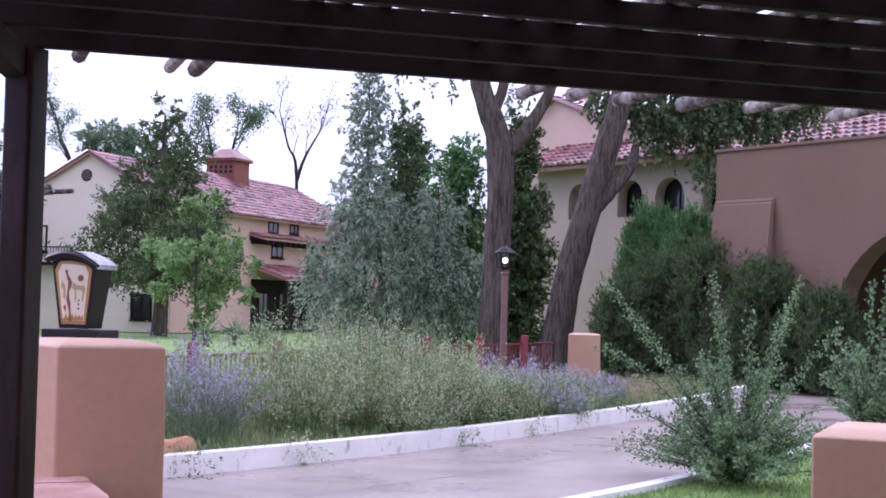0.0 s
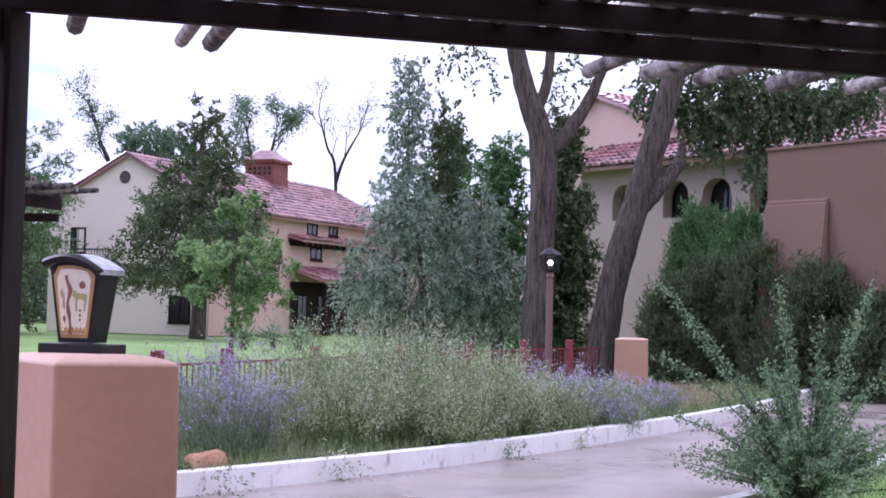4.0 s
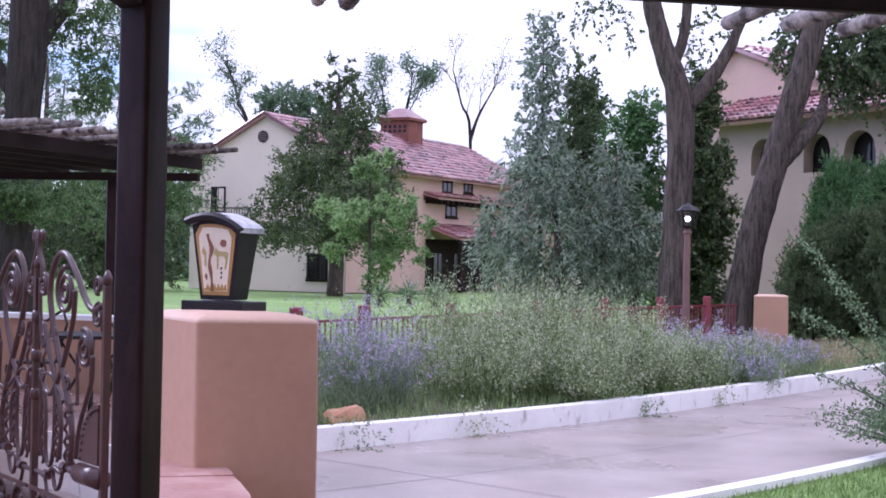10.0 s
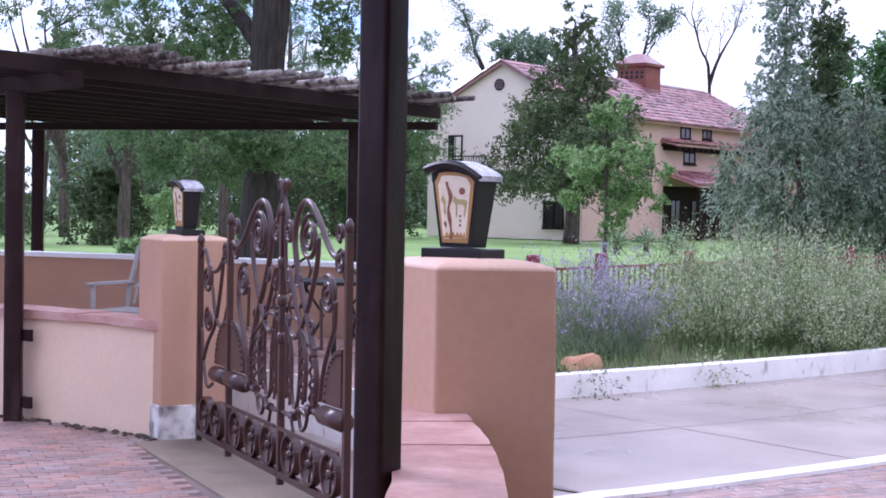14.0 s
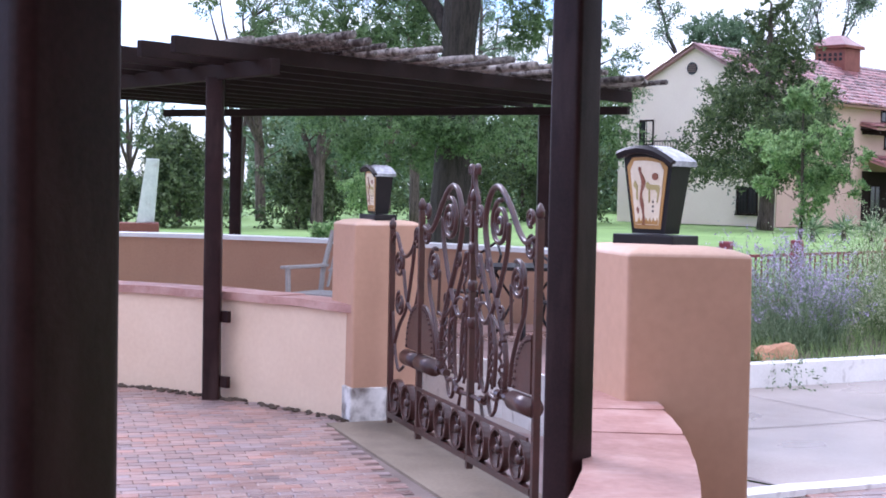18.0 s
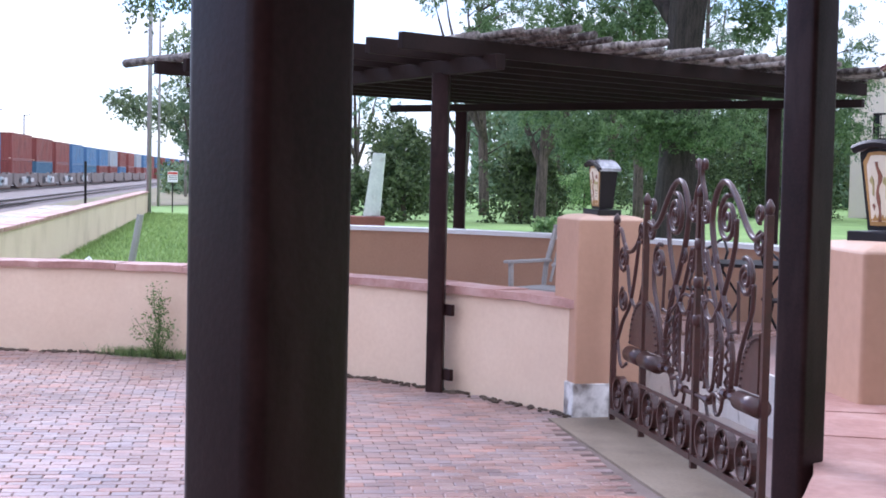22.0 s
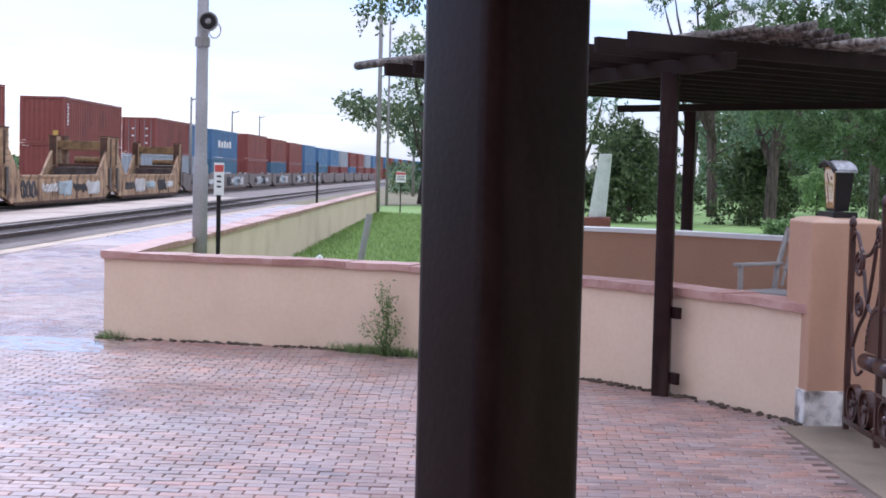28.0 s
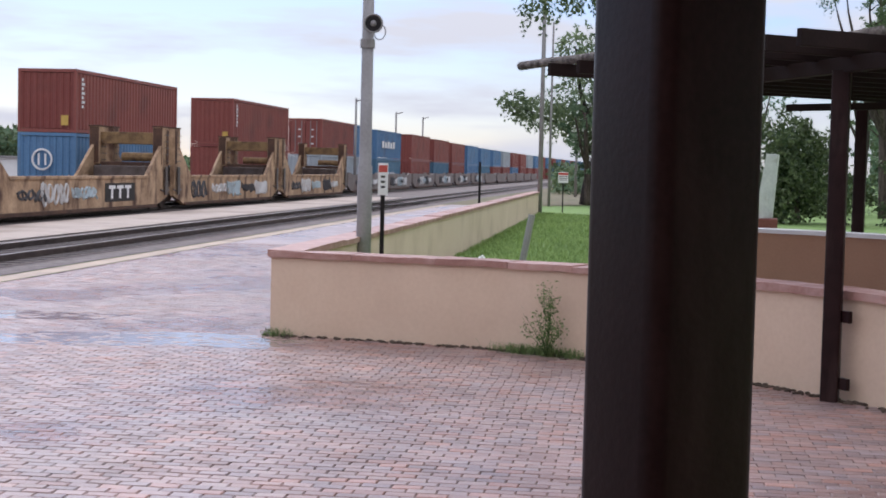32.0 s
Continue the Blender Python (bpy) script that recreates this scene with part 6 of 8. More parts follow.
M_OLIVEPAINT = material("olive_paint", (0.36, 0.30, 0.10), (0.48, 0.40, 0.17), 0.5, 8, 60, 0.05)
lantern((-1.605, 6.62, 1.655), -21, "black metal lantern with cream painted art panel")
lantern((-5.11, 10.92, 1.615), -42, "black metal lantern with cream and amber panel")


# ---- wrought iron gate ----
def spiral(cx, cz, r, turns, start, sense=1, n=26, r_end=0.02):
    out = []
    for k in range(n):
        t = k / (n - 1)
        rr = r + (r_end - r) * t
        a = start + sense * 2 * math.pi * turns * t
        out.append((cx + rr * math.cos(a), 0.0, cz + rr * math.sin(a)))
    return out


def curve(*pts, steps=6):
    return [(q.x, 0.0, q.y) for q in spline([Vector(p) for p in pts], steps)]


def wheel(parent, x, z, r):
    bm = bmesh.new()
    rings = [[bm.verts.new((x + q * math.cos(a), y, z + q * math.sin(a))) for a in np.linspace(0, 2 * math.pi, 25)[:-1]]
             for q, y in ((r + 0.006, -0.028), (r + 0.006, 0.028), (r - 0.014, 0.028), (r - 0.014, -0.028))]
    for a, b in zip(rings, rings[1:] + rings[:1]):
        for k in range(24):
            bm.faces.new((a[k], a[(k + 1) % 24], b[(k + 1) % 24], b[k]))
    bmesh.ops.recalc_face_normals(bm, faces=bm.faces[:])
    part("wheel_rim", bm, M_IRON, parent)
    bm = bmesh.new()
    for k in range(6):
        a = k * math.pi / 3 + 0.3
        tube(bm, [(x, 0, z), (x + r * math.cos(a), 0, z + r * math.sin(a))], [0.012, 0.008], 5)
    tube(bm, [(x, -0.03, z), (x, 0.03, z)], 0.03, 8)
    part("wheel_spokes", bm, M_IRON, parent, smooth=True)


def bar(parent, pts, r, name="scroll", sides=7):
    return part(name, tube(bmesh.new(), pts, r * 1.0, sides), M_IRON, parent, smooth=True)


def half_shield(parent, x0, sgn):
    """A riveted half-dome plate beside the stile with a drum under it."""
    n = 12
    prof = [(x0, 0.66)] + [(x0 + sgn * 0.30 * math.cos(a), 0.66 + 0.36 * math.sin(a)) for a in np.linspace(0, math.pi / 2, n)]
    bm = bmesh.new()
    lo = [bm.verts.new((x, -0.012, z)) for x, z in prof]
    hi = [bm.verts.new((x, 0.012, z)) for x, z in prof]
    bm.faces.new(lo), bm.faces.new(hi[::-1])
    for k in range(len(lo)):
        bm.faces.new((lo[k], hi[k], hi[(k + 1) % len(lo)], lo[(k + 1) % len(lo)]))
    bmesh.ops.recalc_face_normals(bm, faces=bm.faces[:])
    sh = part("shield_plate", bm, M_IRON, parent)
    for a in np.linspace(0.05, math.pi / 2 - 0.05, 11):
        bm = bmesh.new()
        bmesh.ops.create_icosphere(bm, subdivisions=1, radius=0.012)
        part("rivet", bm, M_IRON, sh, m=pose(x0 + sgn * 0.27 * math.cos(a), -0.014, 0.66 + 0.33 * math.sin(a)))
    part("drum", tube(bmesh.new(), [(x0 - sgn * 0.05, 0, 0.585), (x0 + sgn * 0.30, 0, 0.585), (x0 + sgn * 0.302, 0, 0.585), (x0 + sgn * 0.36, 0, 0.585)], [0.062, 0.062, 0.03, 0.03], 14), M_IRON, parent, smooth=True)


def leaf(parent, x0, w, sgn, wheels=3):
    """One leaf: x0 is the hinge stile, the leaf reaches sgn * w from it."""
    def X(f):
        return x0 + sgn * w * f
    lo, hi = min(X(0), X(1)), max(X(0), X(1))
    part("bottom_rail", boxed((lo, -0.025, 0.055), (hi, 0.025, 0.10), 0.004), M_IRON, parent)
    part("axle_rail", boxed((lo, -0.045, 0.385), (hi, -0.03, 0.41), 0.003), M_IRON, parent)
    for k in range(wheels):
        wheel(parent, X((k + 0.55) / (wheels + 0.1)), 0.24, 0.135)
    half_shield(parent, X(0.04), sgn)
    s = sgn

    def P(*pts):
        return curve(*[(X(a), b) for a, b in pts])
    # hoop over the big spiral, and the stem that runs down from it
    bar(parent, P((0.04, 1.60), (0.16, 1.57), (0.28, 1.64), (0.42, 1.79), (0.58, 1.90), (0.72, 1.87), (0.81, 1.70), (0.78, 1.52), (0.68, 1.32), (0.56, 1.12), (0.46, 0.92)), 0.020)
    bar(parent, spiral(X(0.57), 1.67, 0.155, 2.3, math.pi / 2 + s * 0.2, -s, 40), 0.017)
    bar(parent, P((0.43, 1.68), (0.45, 1.50), (0.54, 1.30), (0.64, 1.14), (0.76, 1.02), (0.86, 1.04), (0.93, 1.16)), 0.017)
    # pair of small volutes beside the meeting stile
    bar(parent, spiral(X(0.915), 1.70, 0.075, 1.8, math.pi / 2, s, 30), 0.014)
    bar(parent, P((0.975, 1.74), (0.97, 1.55), (0.94, 1.40), (0.90, 1.30)), 0.014)
    bar(parent, spiral(X(0.90), 1.35, 0.05, 1.3, math.pi / 2, s), 0.010)
    # rings at the hinge stile
    bar(parent, spiral(X(0.10), 1.72, 0.055, 1.5, -math.pi / 2, s), 0.014)
    bar(parent, spiral(X(0.09), 1.54, 0.075, 1.7, math.pi / 2, -s), 0.013)
    # lower spiral on its stem
    bar(parent, spiral(X(0.27), 1.33, 0.125, 2.1, math.pi / 2 - s * 0.4, s, 34), 0.016)
    bar(parent, P((0.155, 1.30), (0.17, 1.14), (0.25, 1.00), (0.33, 0.84), (0.37, 0.66)), 0.016)
    bar(parent, P((0.38, 1.30), (0.37, 1.14), (0.36, 0.98)), 0.012)
    # crossing bars of the lower half
    bar(parent, P((0.90, 1.46), (0.80, 1.26), (0.66, 1.02), (0.60, 0.84), (0.62, 0.62)), 0.016)
    bar(parent, P((0.36, 1.00), (0.50, 0.98), (0.64, 1.06), (0.78, 1.14), (0.94, 1.12)), 0.012)
    bar(parent, P((0.46, 0.92), (0.43, 0.78), (0.45, 0.62)), 0.020)
    for k in range(4):
        part("collar", tube(bmesh.new(), [(X(0.445), 0, 0.60 + 0.055 * k), (X(0.445), 0, 0.63 + 0.055 * k)], [0.030, 0.030], 8), M_IRON, parent)
    bar(parent, P((0.72, 1.08), (0.70, 0.86), (0.72, 0.64), (0.77, 0.56), (0.83, 0.64), (0.84, 0.90), (0.88, 1.04)), 0.014)
    bar(parent, P((0.94, 1.12), (0.92, 0.84), (0.93, 0.60)), 0.013)
    # thin twisted uprights and small curls between them
    for f, za, zb in ((0.52, 0.60, 1.04), (0.66, 0.60, 1.00), (0.88, 0.56, 1.30)):
        n = 22
        bar(parent, [(X(f) + 0.009 * math.cos(1.5 * q), 0.009 * math.sin(1.5 * q), za + (zb - za) * q / n) for q in range(n + 1)], 0.011, "twisted_bar", 5)
    bar(parent, spiral(X(0.52), 1.10, 0.06, 1.5, -math.pi / 2, s), 0.010)
    bar(parent, spiral(X(0.74), 1.40, 0.06, 1.5, math.pi / 2, -s), 0.011)
    bar(parent, P((0.40, 0.585), (0.52, 0.585), (0.58, 0.54), (0.70, 0.56), (0.80, 0.50), (1.0, 0.50)), 0.016, "linkage")
    bar(parent, P((0.56, 0.56), (0.60, 0.46), (0.66, 0.43), (0.70, 0.50), (0.69, 0.56)), 0.013, "linkage")
    bar(parent, P((0.84, 0.50), (0.80, 0.40), (0.76, 0.33)), 0.012, "linkage")
    for f, z in ((0.40, 0.585), (0.53, 0.585), (0.80, 0.50)):
        part("knuckle", tube(bmesh.new(), [(X(f) - 0.035, 0, z), (X(f) + 0.035, 0, z)], 0.030, 8), M_IRON, parent)


gate = thing("wrought_iron_gate", "rust-brown wrought iron gate with scrolls and locomotive wheels", "gate", at=(-4.83, 10.62, 0), rz=-48.3)
for x, z1, nm in ((0.0, 1.55, "stile"), (0.77, 1.72, "stile"), (1.93, 1.80, "meeting_stile"), (3.11, 1.72, "stile")):
    part(nm, boxed((x - 0.022, -0.022, 0.0), (x + 0.022, 0.022, z1), 0.004), M_IRON, gate)
    part("finial_ball", tube(bmesh.new(), [(x, 0, z1), (x, 0, z1 + 0.02), (x, 0, z1 + 0.05), (x, 0, z1 + 0.09)], [0.02, 0.03, 0.03, 0.008], 8), M_IRON, gate, smooth=True)
# fixed panel
part("bottom_rail", boxed((0.02, -0.025, 0.055), (0.75, 0.025, 0.10), 0.004), M_IRON, gate)
for x in (0.22, 0.52):
    wheel(gate, x, 0.24, 0.135)
half_shield(gate, 0.74, -1)
bar(gate, curve((0.02, 1.46), (0.12, 1.52), (0.30, 1.36), (0.52, 1.40), (0.70, 1.58)), 0.016)
bar(gate, spiral(0.20, 1.30, 0.12, 2.0, 1.2, -1), 0.014)
bar(gate, spiral(0.24, 0.98, 0.10, 1.8, 2.0, 1), 0.013)
bar(gate, curve((0.60, 1.45), (0.52, 1.2), (0.40, 0.95), (0.22, 0.80), (0.08, 0.62)), 0.015)
bar(gate, curve((0.32, 1.25), (0.42, 1.02), (0.60, 0.95), (0.72, 1.12)), 0.014)
bar(gate, curve((0.05, 0.9), (0.12, 0.62), (0.22, 0.46), (0.36, 0.5)), 0.013)
bar(gate, spiral(0.66, 1.52, 0.08, 1.6, -1.5, 1), 0.013)
leaf(gate, 0.80, 1.11, 1)
leaf(gate, 3.08, 1.13, -1)
# centre finial: two stems that close to a pair of curls
for q in (-1, 1):
    bar(gate, curve((1.93 + q * 0.10, 1.74), (1.93 + q * 0.085, 1.82), (1.93 + q * 0.03, 1.90), (1.93 + q * 0.018, 1.97), (1.93 + q * 0.045, 2.035), (1.93 + q * 0.085, 2.03), (1.93 + q * 0.075, 1.985)), 0.017, "finial")
for z in (0.95, 1.2, 1.45):
    part("collar", tube(bmesh.new(), [(1.93, 0, z), (1.93, 0, z + 0.02), (1.93, 0, z + 0.06), (1.93, 0, z + 0.08)], [0.026, 0.036, 0.036, 0.026], 8), M_IRON, gate, smooth=True)

M_SILL = material("dark_wet_concrete", (0.15, 0.115, 0.082), (0.26, 0.205, 0.155), 0.6, 1.5, 40, 0.2, spec=0.3, stain=(0.07, 0.052, 0.04), stain_amount=0.6, stain_scale=1.2)
sill_q = [(-5.25, 10.35), (-4.75, 10.85), (-1.9, 7.55), (-2.3, 7.1)]
sill = part("gate_threshold", prism(bmesh.new(), sill_q, -0.05, 0.006), M_SILL)
tagged(sill, "wet grey concrete threshold under the gate", "threshold", kind="structure")
step_line = [(-5.45, 12.0), (-4.1, 11.3), (-2.0, 9.0)]
patio_floor = part("floor_patio", prism(bmesh.new(), step_line + [(-2.3, 11.3), (-3.4, 13.2), (-4.9, 14.7), (-9.3, 15.35), (-11.2, 14.6), (-11.2, 11.2), (-8.2, 11.7), (-6.4, 11.45)], -0.05, 0.45), M_BRICKS)
tagged(patio_floor, "raised brick floor of the walled patio", "floor", kind="structure")
low_floor = part("floor_gate", sheet(bmesh.new(), [(-5.1, 10.9), (-2.2, 7.5), (-1.8, 8.9), (-4.0, 11.4), (-5.4, 12.0)], 0.002), M_BRICKS)
tagged(low_floor, "brick floor inside the gate", "floor", kind="structure")
riser = part("patio_step", band(bmesh.new(), [Vector(q) for q in step_line], 0.0, -0.03, 0.0, 0.47), M_WHITE)
tagged(riser, "white painted step up to the patio", "step", kind="structure")


# ---- patio furniture ----
def rocking_chair(at, rz):
    root = thing("rocking_chair", "pale grey wooden rocking chair on the patio", "chair", at=at, rz=rz)
    mt = M_PALEWOOD
    for x in (-0.28, 0.28):
        part("rocker", tube(bmesh.new(), [(x, -0.45, 0.09), (x, -0.2, 0.03), (x, 0.1, 0.025), (x, 0.5, 0.12)], 0.022, 6), mt, root)
        part("front_leg", tube(bmesh.new(), [(x, -0.24, 0.05), (x, -0.26, 0.64)], 0.026, 8), mt, root)
        part("back_post", tube(bmesh.new(), [(x, 0.22, 0.05), (x, 0.30, 0.6), (x, 0.46, 0.98)], 0.026, 8), mt, root)
        part("arm", boxed((x - 0.05, -0.32, 0.64), (x + 0.05, 0.34, 0.67), 0.01), mt, root)
    for k in range(7):
        part("seat_slat", boxed((-0.27, -0.25 + 0.07 * k, 0.40), (0.27, -0.20 + 0.07 * k, 0.42), 0.004), mt, root)
    for k in range(6):
        x = -0.2 + 0.08 * k
        part("back_slat", tube(bmesh.new(), [(x, 0.27, 0.45), (x, 0.45, 0.94)], 0.016, 5), mt, root)
    part("top_rail", boxed((-0.3, 0.43, 0.92), (0.3, 0.47, 1.0), 0.01), mt, root)
    return root


M_PALEWOOD = material("pale_grey_wood", (0.22, 0.205, 0.19), (0.38, 0.36, 0.34), 0.7, 5, 60, 0.2)
rocking_chair((-6.36, 12.42, 0.45), -8)


def cafe_table(at):
    root = thing("patio_table", "round dark iron patio table", "table", at=at)
    part("tabletop", tube(bmesh.new(), [(0, 0, 0.70), (0, 0, 0.73)], 0.45, 24), M_LAMPBLACK, root)
    for k in range(4):
        a = k * math.pi / 2 + 0.4
        part("leg", tube(bmesh.new(), [(0.3 * math.cos(a), 0.3 * math.sin(a), 0), (0.1 * math.cos(a), 0.1 * math.sin(a), 0.4), (0.3 * math.cos(a), 0.3 * math.sin(a), 0.7)], 0.014, 6), M_LAMPBLACK, root)
    return root


def cafe_chair(at, rz):
    root = thing("patio_chair", "dark iron patio chair with a curved back", "chair", "patio chairs", at=at, rz=rz)
    part("seat", tube(bmesh.new(), [(0, 0, 0.43), (0, 0, 0.45)], 0.21, 16), M_LAMPBLACK, root)
    for k in range(4):
        a = k * math.pi / 2 + 0.78
        part("leg", tube(bmesh.new(), [(0.17 * math.cos(a), 0.17 * math.sin(a), 0.43), (0.24 * math.cos(a), 0.24 * math.sin(a), 0)], 0.012, 6), M_LAMPBLACK, root)
    part("backrest", tube(bmesh.new(), [(-0.2, 0.1, 0.45), (-0.21, 0.2, 0.8), (0, 0.27, 0.92), (0.21, 0.2, 0.8), (0.2, 0.1, 0.45)], 0.014, 6), M_LAMPBLACK, root)
    return root


cafe_table((-4.55, 12.9, 0.45))
cafe_chair((-4.0, 12.4, 0.45), 130)
cafe_chair((-5.2, 13.2, 0.45), -40)

# standing stone on a brick plinth
plinth = part("brick_plinth", boxed((-0.75, -0.5, 0), (0.75, 0.5, 0.62), 0.03, pose(-26.0, 36.9, 0, 0, 0, 35)), M_BRICKRED)
tagged(plinth, "low red brick plinth on the lawn", "plinth")
bm = boxed((-0.36, -0.2, 0.62), (0.36, 0.2, 2.55), 0.03)
for v in bm.verts:
    f = (v.co.z - 0.62) / 2
    v.co.x = v.co.x * (0.72 - 0.22 * f) + 0.20 * f
    v.co.y -= 0.10 * (1 - abs(v.co.x - 0.2 * f) / 0.45)
rough_up(bm, 0.04, 2.0)
bmesh.ops.transform(bm, matrix=pose(-25.68, 37.05, 0, 0, 0, 35), verts=bm.verts[:])
stone = part("standing_stone", bm, material("pale_blue_grey_stone", (0.42, 0.45, 0.45), (0.68, 0.69, 0.67), 0.8, 2, 20, 0.4, stain=(0.22, 0.18, 0.15), stain_amount=0.8, stain_scale=1.8))
tagged(stone, "tall pale weathered standing slab on a plinth", "monument")


# ---- flower bed ----
def stem_mesh(name, rng, roots, heights, lean, width, mat, curve_out=0.35, seg=3):
    """Thin blades or stems as bent ribbons."""
    n = len(roots)
    ang = rng.uniform(0, 2 * np.pi, n)
    out = np.stack([np.cos(ang), np.sin(ang)], 1) * (lean * rng.uniform(0.2, 1.0, n))[:, None]
    side = np.stack([-np.sin(ang), np.cos(ang)], 1) * width * 0.5
    vs = np.empty((n, seg + 1, 2, 3))
    for k in range(seg + 1):
        t = k / seg
        c = roots.copy()
        c[:, :2] += out * t ** 1.6
        c[:, 2] += heights * (t - curve_out * 0.3 * t * t)
        for q, s in ((0, -1), (1, 1)):
            vs[:, k, q] = c
            vs[:, k, q, :2] += s * side * (1 - 0.75 * t)
    base = np.arange(n)[:, None] * (2 * (seg + 1))
    loops = []
    for k in range(seg):
        loops.append(base + np.array([2 * k, 2 * k + 1, 2 * k + 3, 2 * k + 2]))
    loops = np.stack(loops, 1).reshape(-1)
    m = n * seg
    me = bpy.data.meshes.new(name)
    me.vertices.add(n * 2 * (seg + 1))
    me.vertices.foreach_set("co", vs.reshape(-1))
    me.loops.add(4 * m)
    me.polygons.add(m)
    me.loops.foreach_set("vertex_index", loops.astype(np.int32))
    me.polygons.foreach_set("loop_start", np.arange(0, 4 * m, 4, dtype=np.int32))
    me.polygons.foreach_set("loop_total", np.full(m, 4, dtype=np.int32))
    me.materials.append(mat)
    me.update()
    me.validate()
    tips = vs[:, seg].mean(axis=1)
    mids = vs[:, max(1, seg - 1)].mean(axis=1)
    return me, tips, mids


def bedding(name, label, category, centre, radius, height, count, stem_mat, head_mat, rng, head_len, head_w, heads=5, group="", lean=0.5, width=0.012, leaf_mat=None, leaves=0, leaf_len=0.05, loose=0.014, low=None):
    root = thing(name, label, category, group, at=centre)
    a = rng.uniform(0, 2 * np.pi, count)
    r = np.sqrt(rng.uniform(0, 1, count))
    roots = np.stack([radius[0] * r * np.cos(a), radius[1] * r * np.sin(a), np.zeros(count)], 1)
    hs = height * rng.uniform(0.40, 1.12, count) * (1 - 0.25 * r)
    me, tips, mids = stem_mesh("stem_mass", rng, roots, hs, lean * height, width, stem_mat)
    ob = new("stem_mass", me)
    ob.parent = root
    t = rng.uniform(0, 1, (count, heads))
    start = mids if low is None else roots + (tips - roots) * low
    pos = (start[:, None, :] * (1 - t[..., None]) + tips[:, None, :] * t[..., None]).reshape(-1, 3) + rng.normal(size=(count * heads, 3)) * loose
    d = rng.normal(size=pos.shape) + np.array([0, 0, 0.8])
    ob = new("flower_head_mass", leaf_mesh("flower_head_mass", pos, d, head_len * rng.uniform(0.6, 1.4, len(pos)), head_w, head_mat))
    ob.parent = root
    if leaves:
        k = rng.integers(0, count, leaves)
        t = rng.uniform(0.05, 0.85, (leaves, 1))
        pos = roots[k] * (1 - t) + tips[k] * t + rng.normal(size=(leaves, 3)) * 0.05
        ob = new("leaves", leaf_mesh("leaves", pos, rng.normal(size=pos.shape) * 0.55 + np.array([0, 0, 0.9]), leaf_len * rng.uniform(0.6, 1.5, leaves), leaf_len * 0.09, leaf_mat))
        ob.parent = root
    return root


rb = np.random.default_rng(11)
SAGE = "purple russian sage in bloom in the kerbside bed"
for x, y, rx, h in ((-2.75, 16.6, 0.5, 1.45), (-3.0, 17.6, 0.55, 1.6), (-2.55, 16.9, 0.35, 1.1)):
    bedding("russian_sage", SAGE, "flowering shrub", (x, y, 0.14), (rx, rx), h * 1.05, 105, L_SAGELEAF, L_SAGE, rb, 0.034, 0.016, 22, "russian sage", 0.5, 0.007, L_SAGELEAF, 3600, 0.09)
for x, y, rx, h in ((1.9, 22.4, 0.6, 0.95), (2.4, 23.6, 0.6, 1.0), (1.5, 23.4, 0.6, 1.2), (2.9, 25.0, 0.6, 0.8), (1.0, 23.0, 0.5, 1.2), (-1.4, 22.5, 0.6, 1.3), (2.2, 22.0, 0.4, 0.6), (1.4, 22.0, 0.5, 1.0)):
    bedding("russian_sage", SAGE, "flowering shrub", (x, y, 0.14), (rx, rx), h * 0.98, 70, L_SAGELEAF, L_SAGE, rb, 0.040, 0.019, 18, "russian sage", 0.5, 0.008, L_SAGELEAF, 2600, 0.10)
FEATHER = "feathery pale green seeding shrub in the kerbside bed"
for x, y, rx, h in ((-1.5, 18.2, 0.5, 1.2), (-0.8, 19.2, 0.6, 1.45), (0.0, 20.2, 0.6, 1.4), (-1.2, 20.4, 0.7, 1.7), (-2.0, 19.4, 0.5, 1.6), (-0.2, 18.6, 0.4, 0.95), (0.6, 20.3, 0.4, 0.85), (0.5, 21.2, 0.5, 1.15), (-0.6, 20.8, 0.5, 1.65), (1.3, 21.5, 0.4, 0.75), (2.1, 22.7, 0.4, 0.75)):
    bedding("feathery_shrub", FEATHER, "shrub", (x, y, 0.12), (rx, rx), h * 1.22, 150, L_STEM, L_SEED, rb, 0.032, 0.017, 46, "feathery shrubs in the bed", 0.62, 0.009, L_STEM, 2400, 0.13, 0.055, 0.38)
for x, y, rx, h in ((3.0, 25.6, 0.7, 0.45), (3.7, 27.0, 0.8, 0.5), (2.6, 24.6, 0.5, 0.35), (4.4, 28.6, 0.9, 0.55)):
    bedding("dry_grass_clump", "low dry tan grass beside the kerb", "grass", (x, y, 0.14), (rx, rx), h, 420, L_DRY, L_DRY, rb, 0.05, 0.015, 2, "dry grass", 0.6, 0.01)
# low groundcover
n = 16000
t = rb.uniform(0, 1, n)
idx = np.clip((t * (len(FAR_KERB) - 1)).astype(int), 0, len(FAR_KERB) - 2)
base_line = np.array([[q.x, q.y] for q in FAR_KERB])
inner = np.array([[q.x, q.y] for q in offset_line(FAR_KERB, 2.6)])
f = rb.uniform(0.05, 1, n)[:, None]
fr = (t * (len(FAR_KERB) - 1) - idx)[:, None]
p0 = base_line[idx] * (1 - fr) + base_line[idx + 1] * fr
p1 = inner[idx] * (1 - fr) + inner[idx + 1] * fr
roots = np.concatenate([p0 * (1 - f) + p1 * f, np.full((n, 1), 0.14)], 1)
me, _, _ = stem_mesh("ground_cover", rb, roots, rb.uniform(0.06, 0.26, n), 0.16, 0.014, L_STEM)
tagged(new("ground_cover", me), "low green ground cover in the bed", "ground cover", kind="stuff")

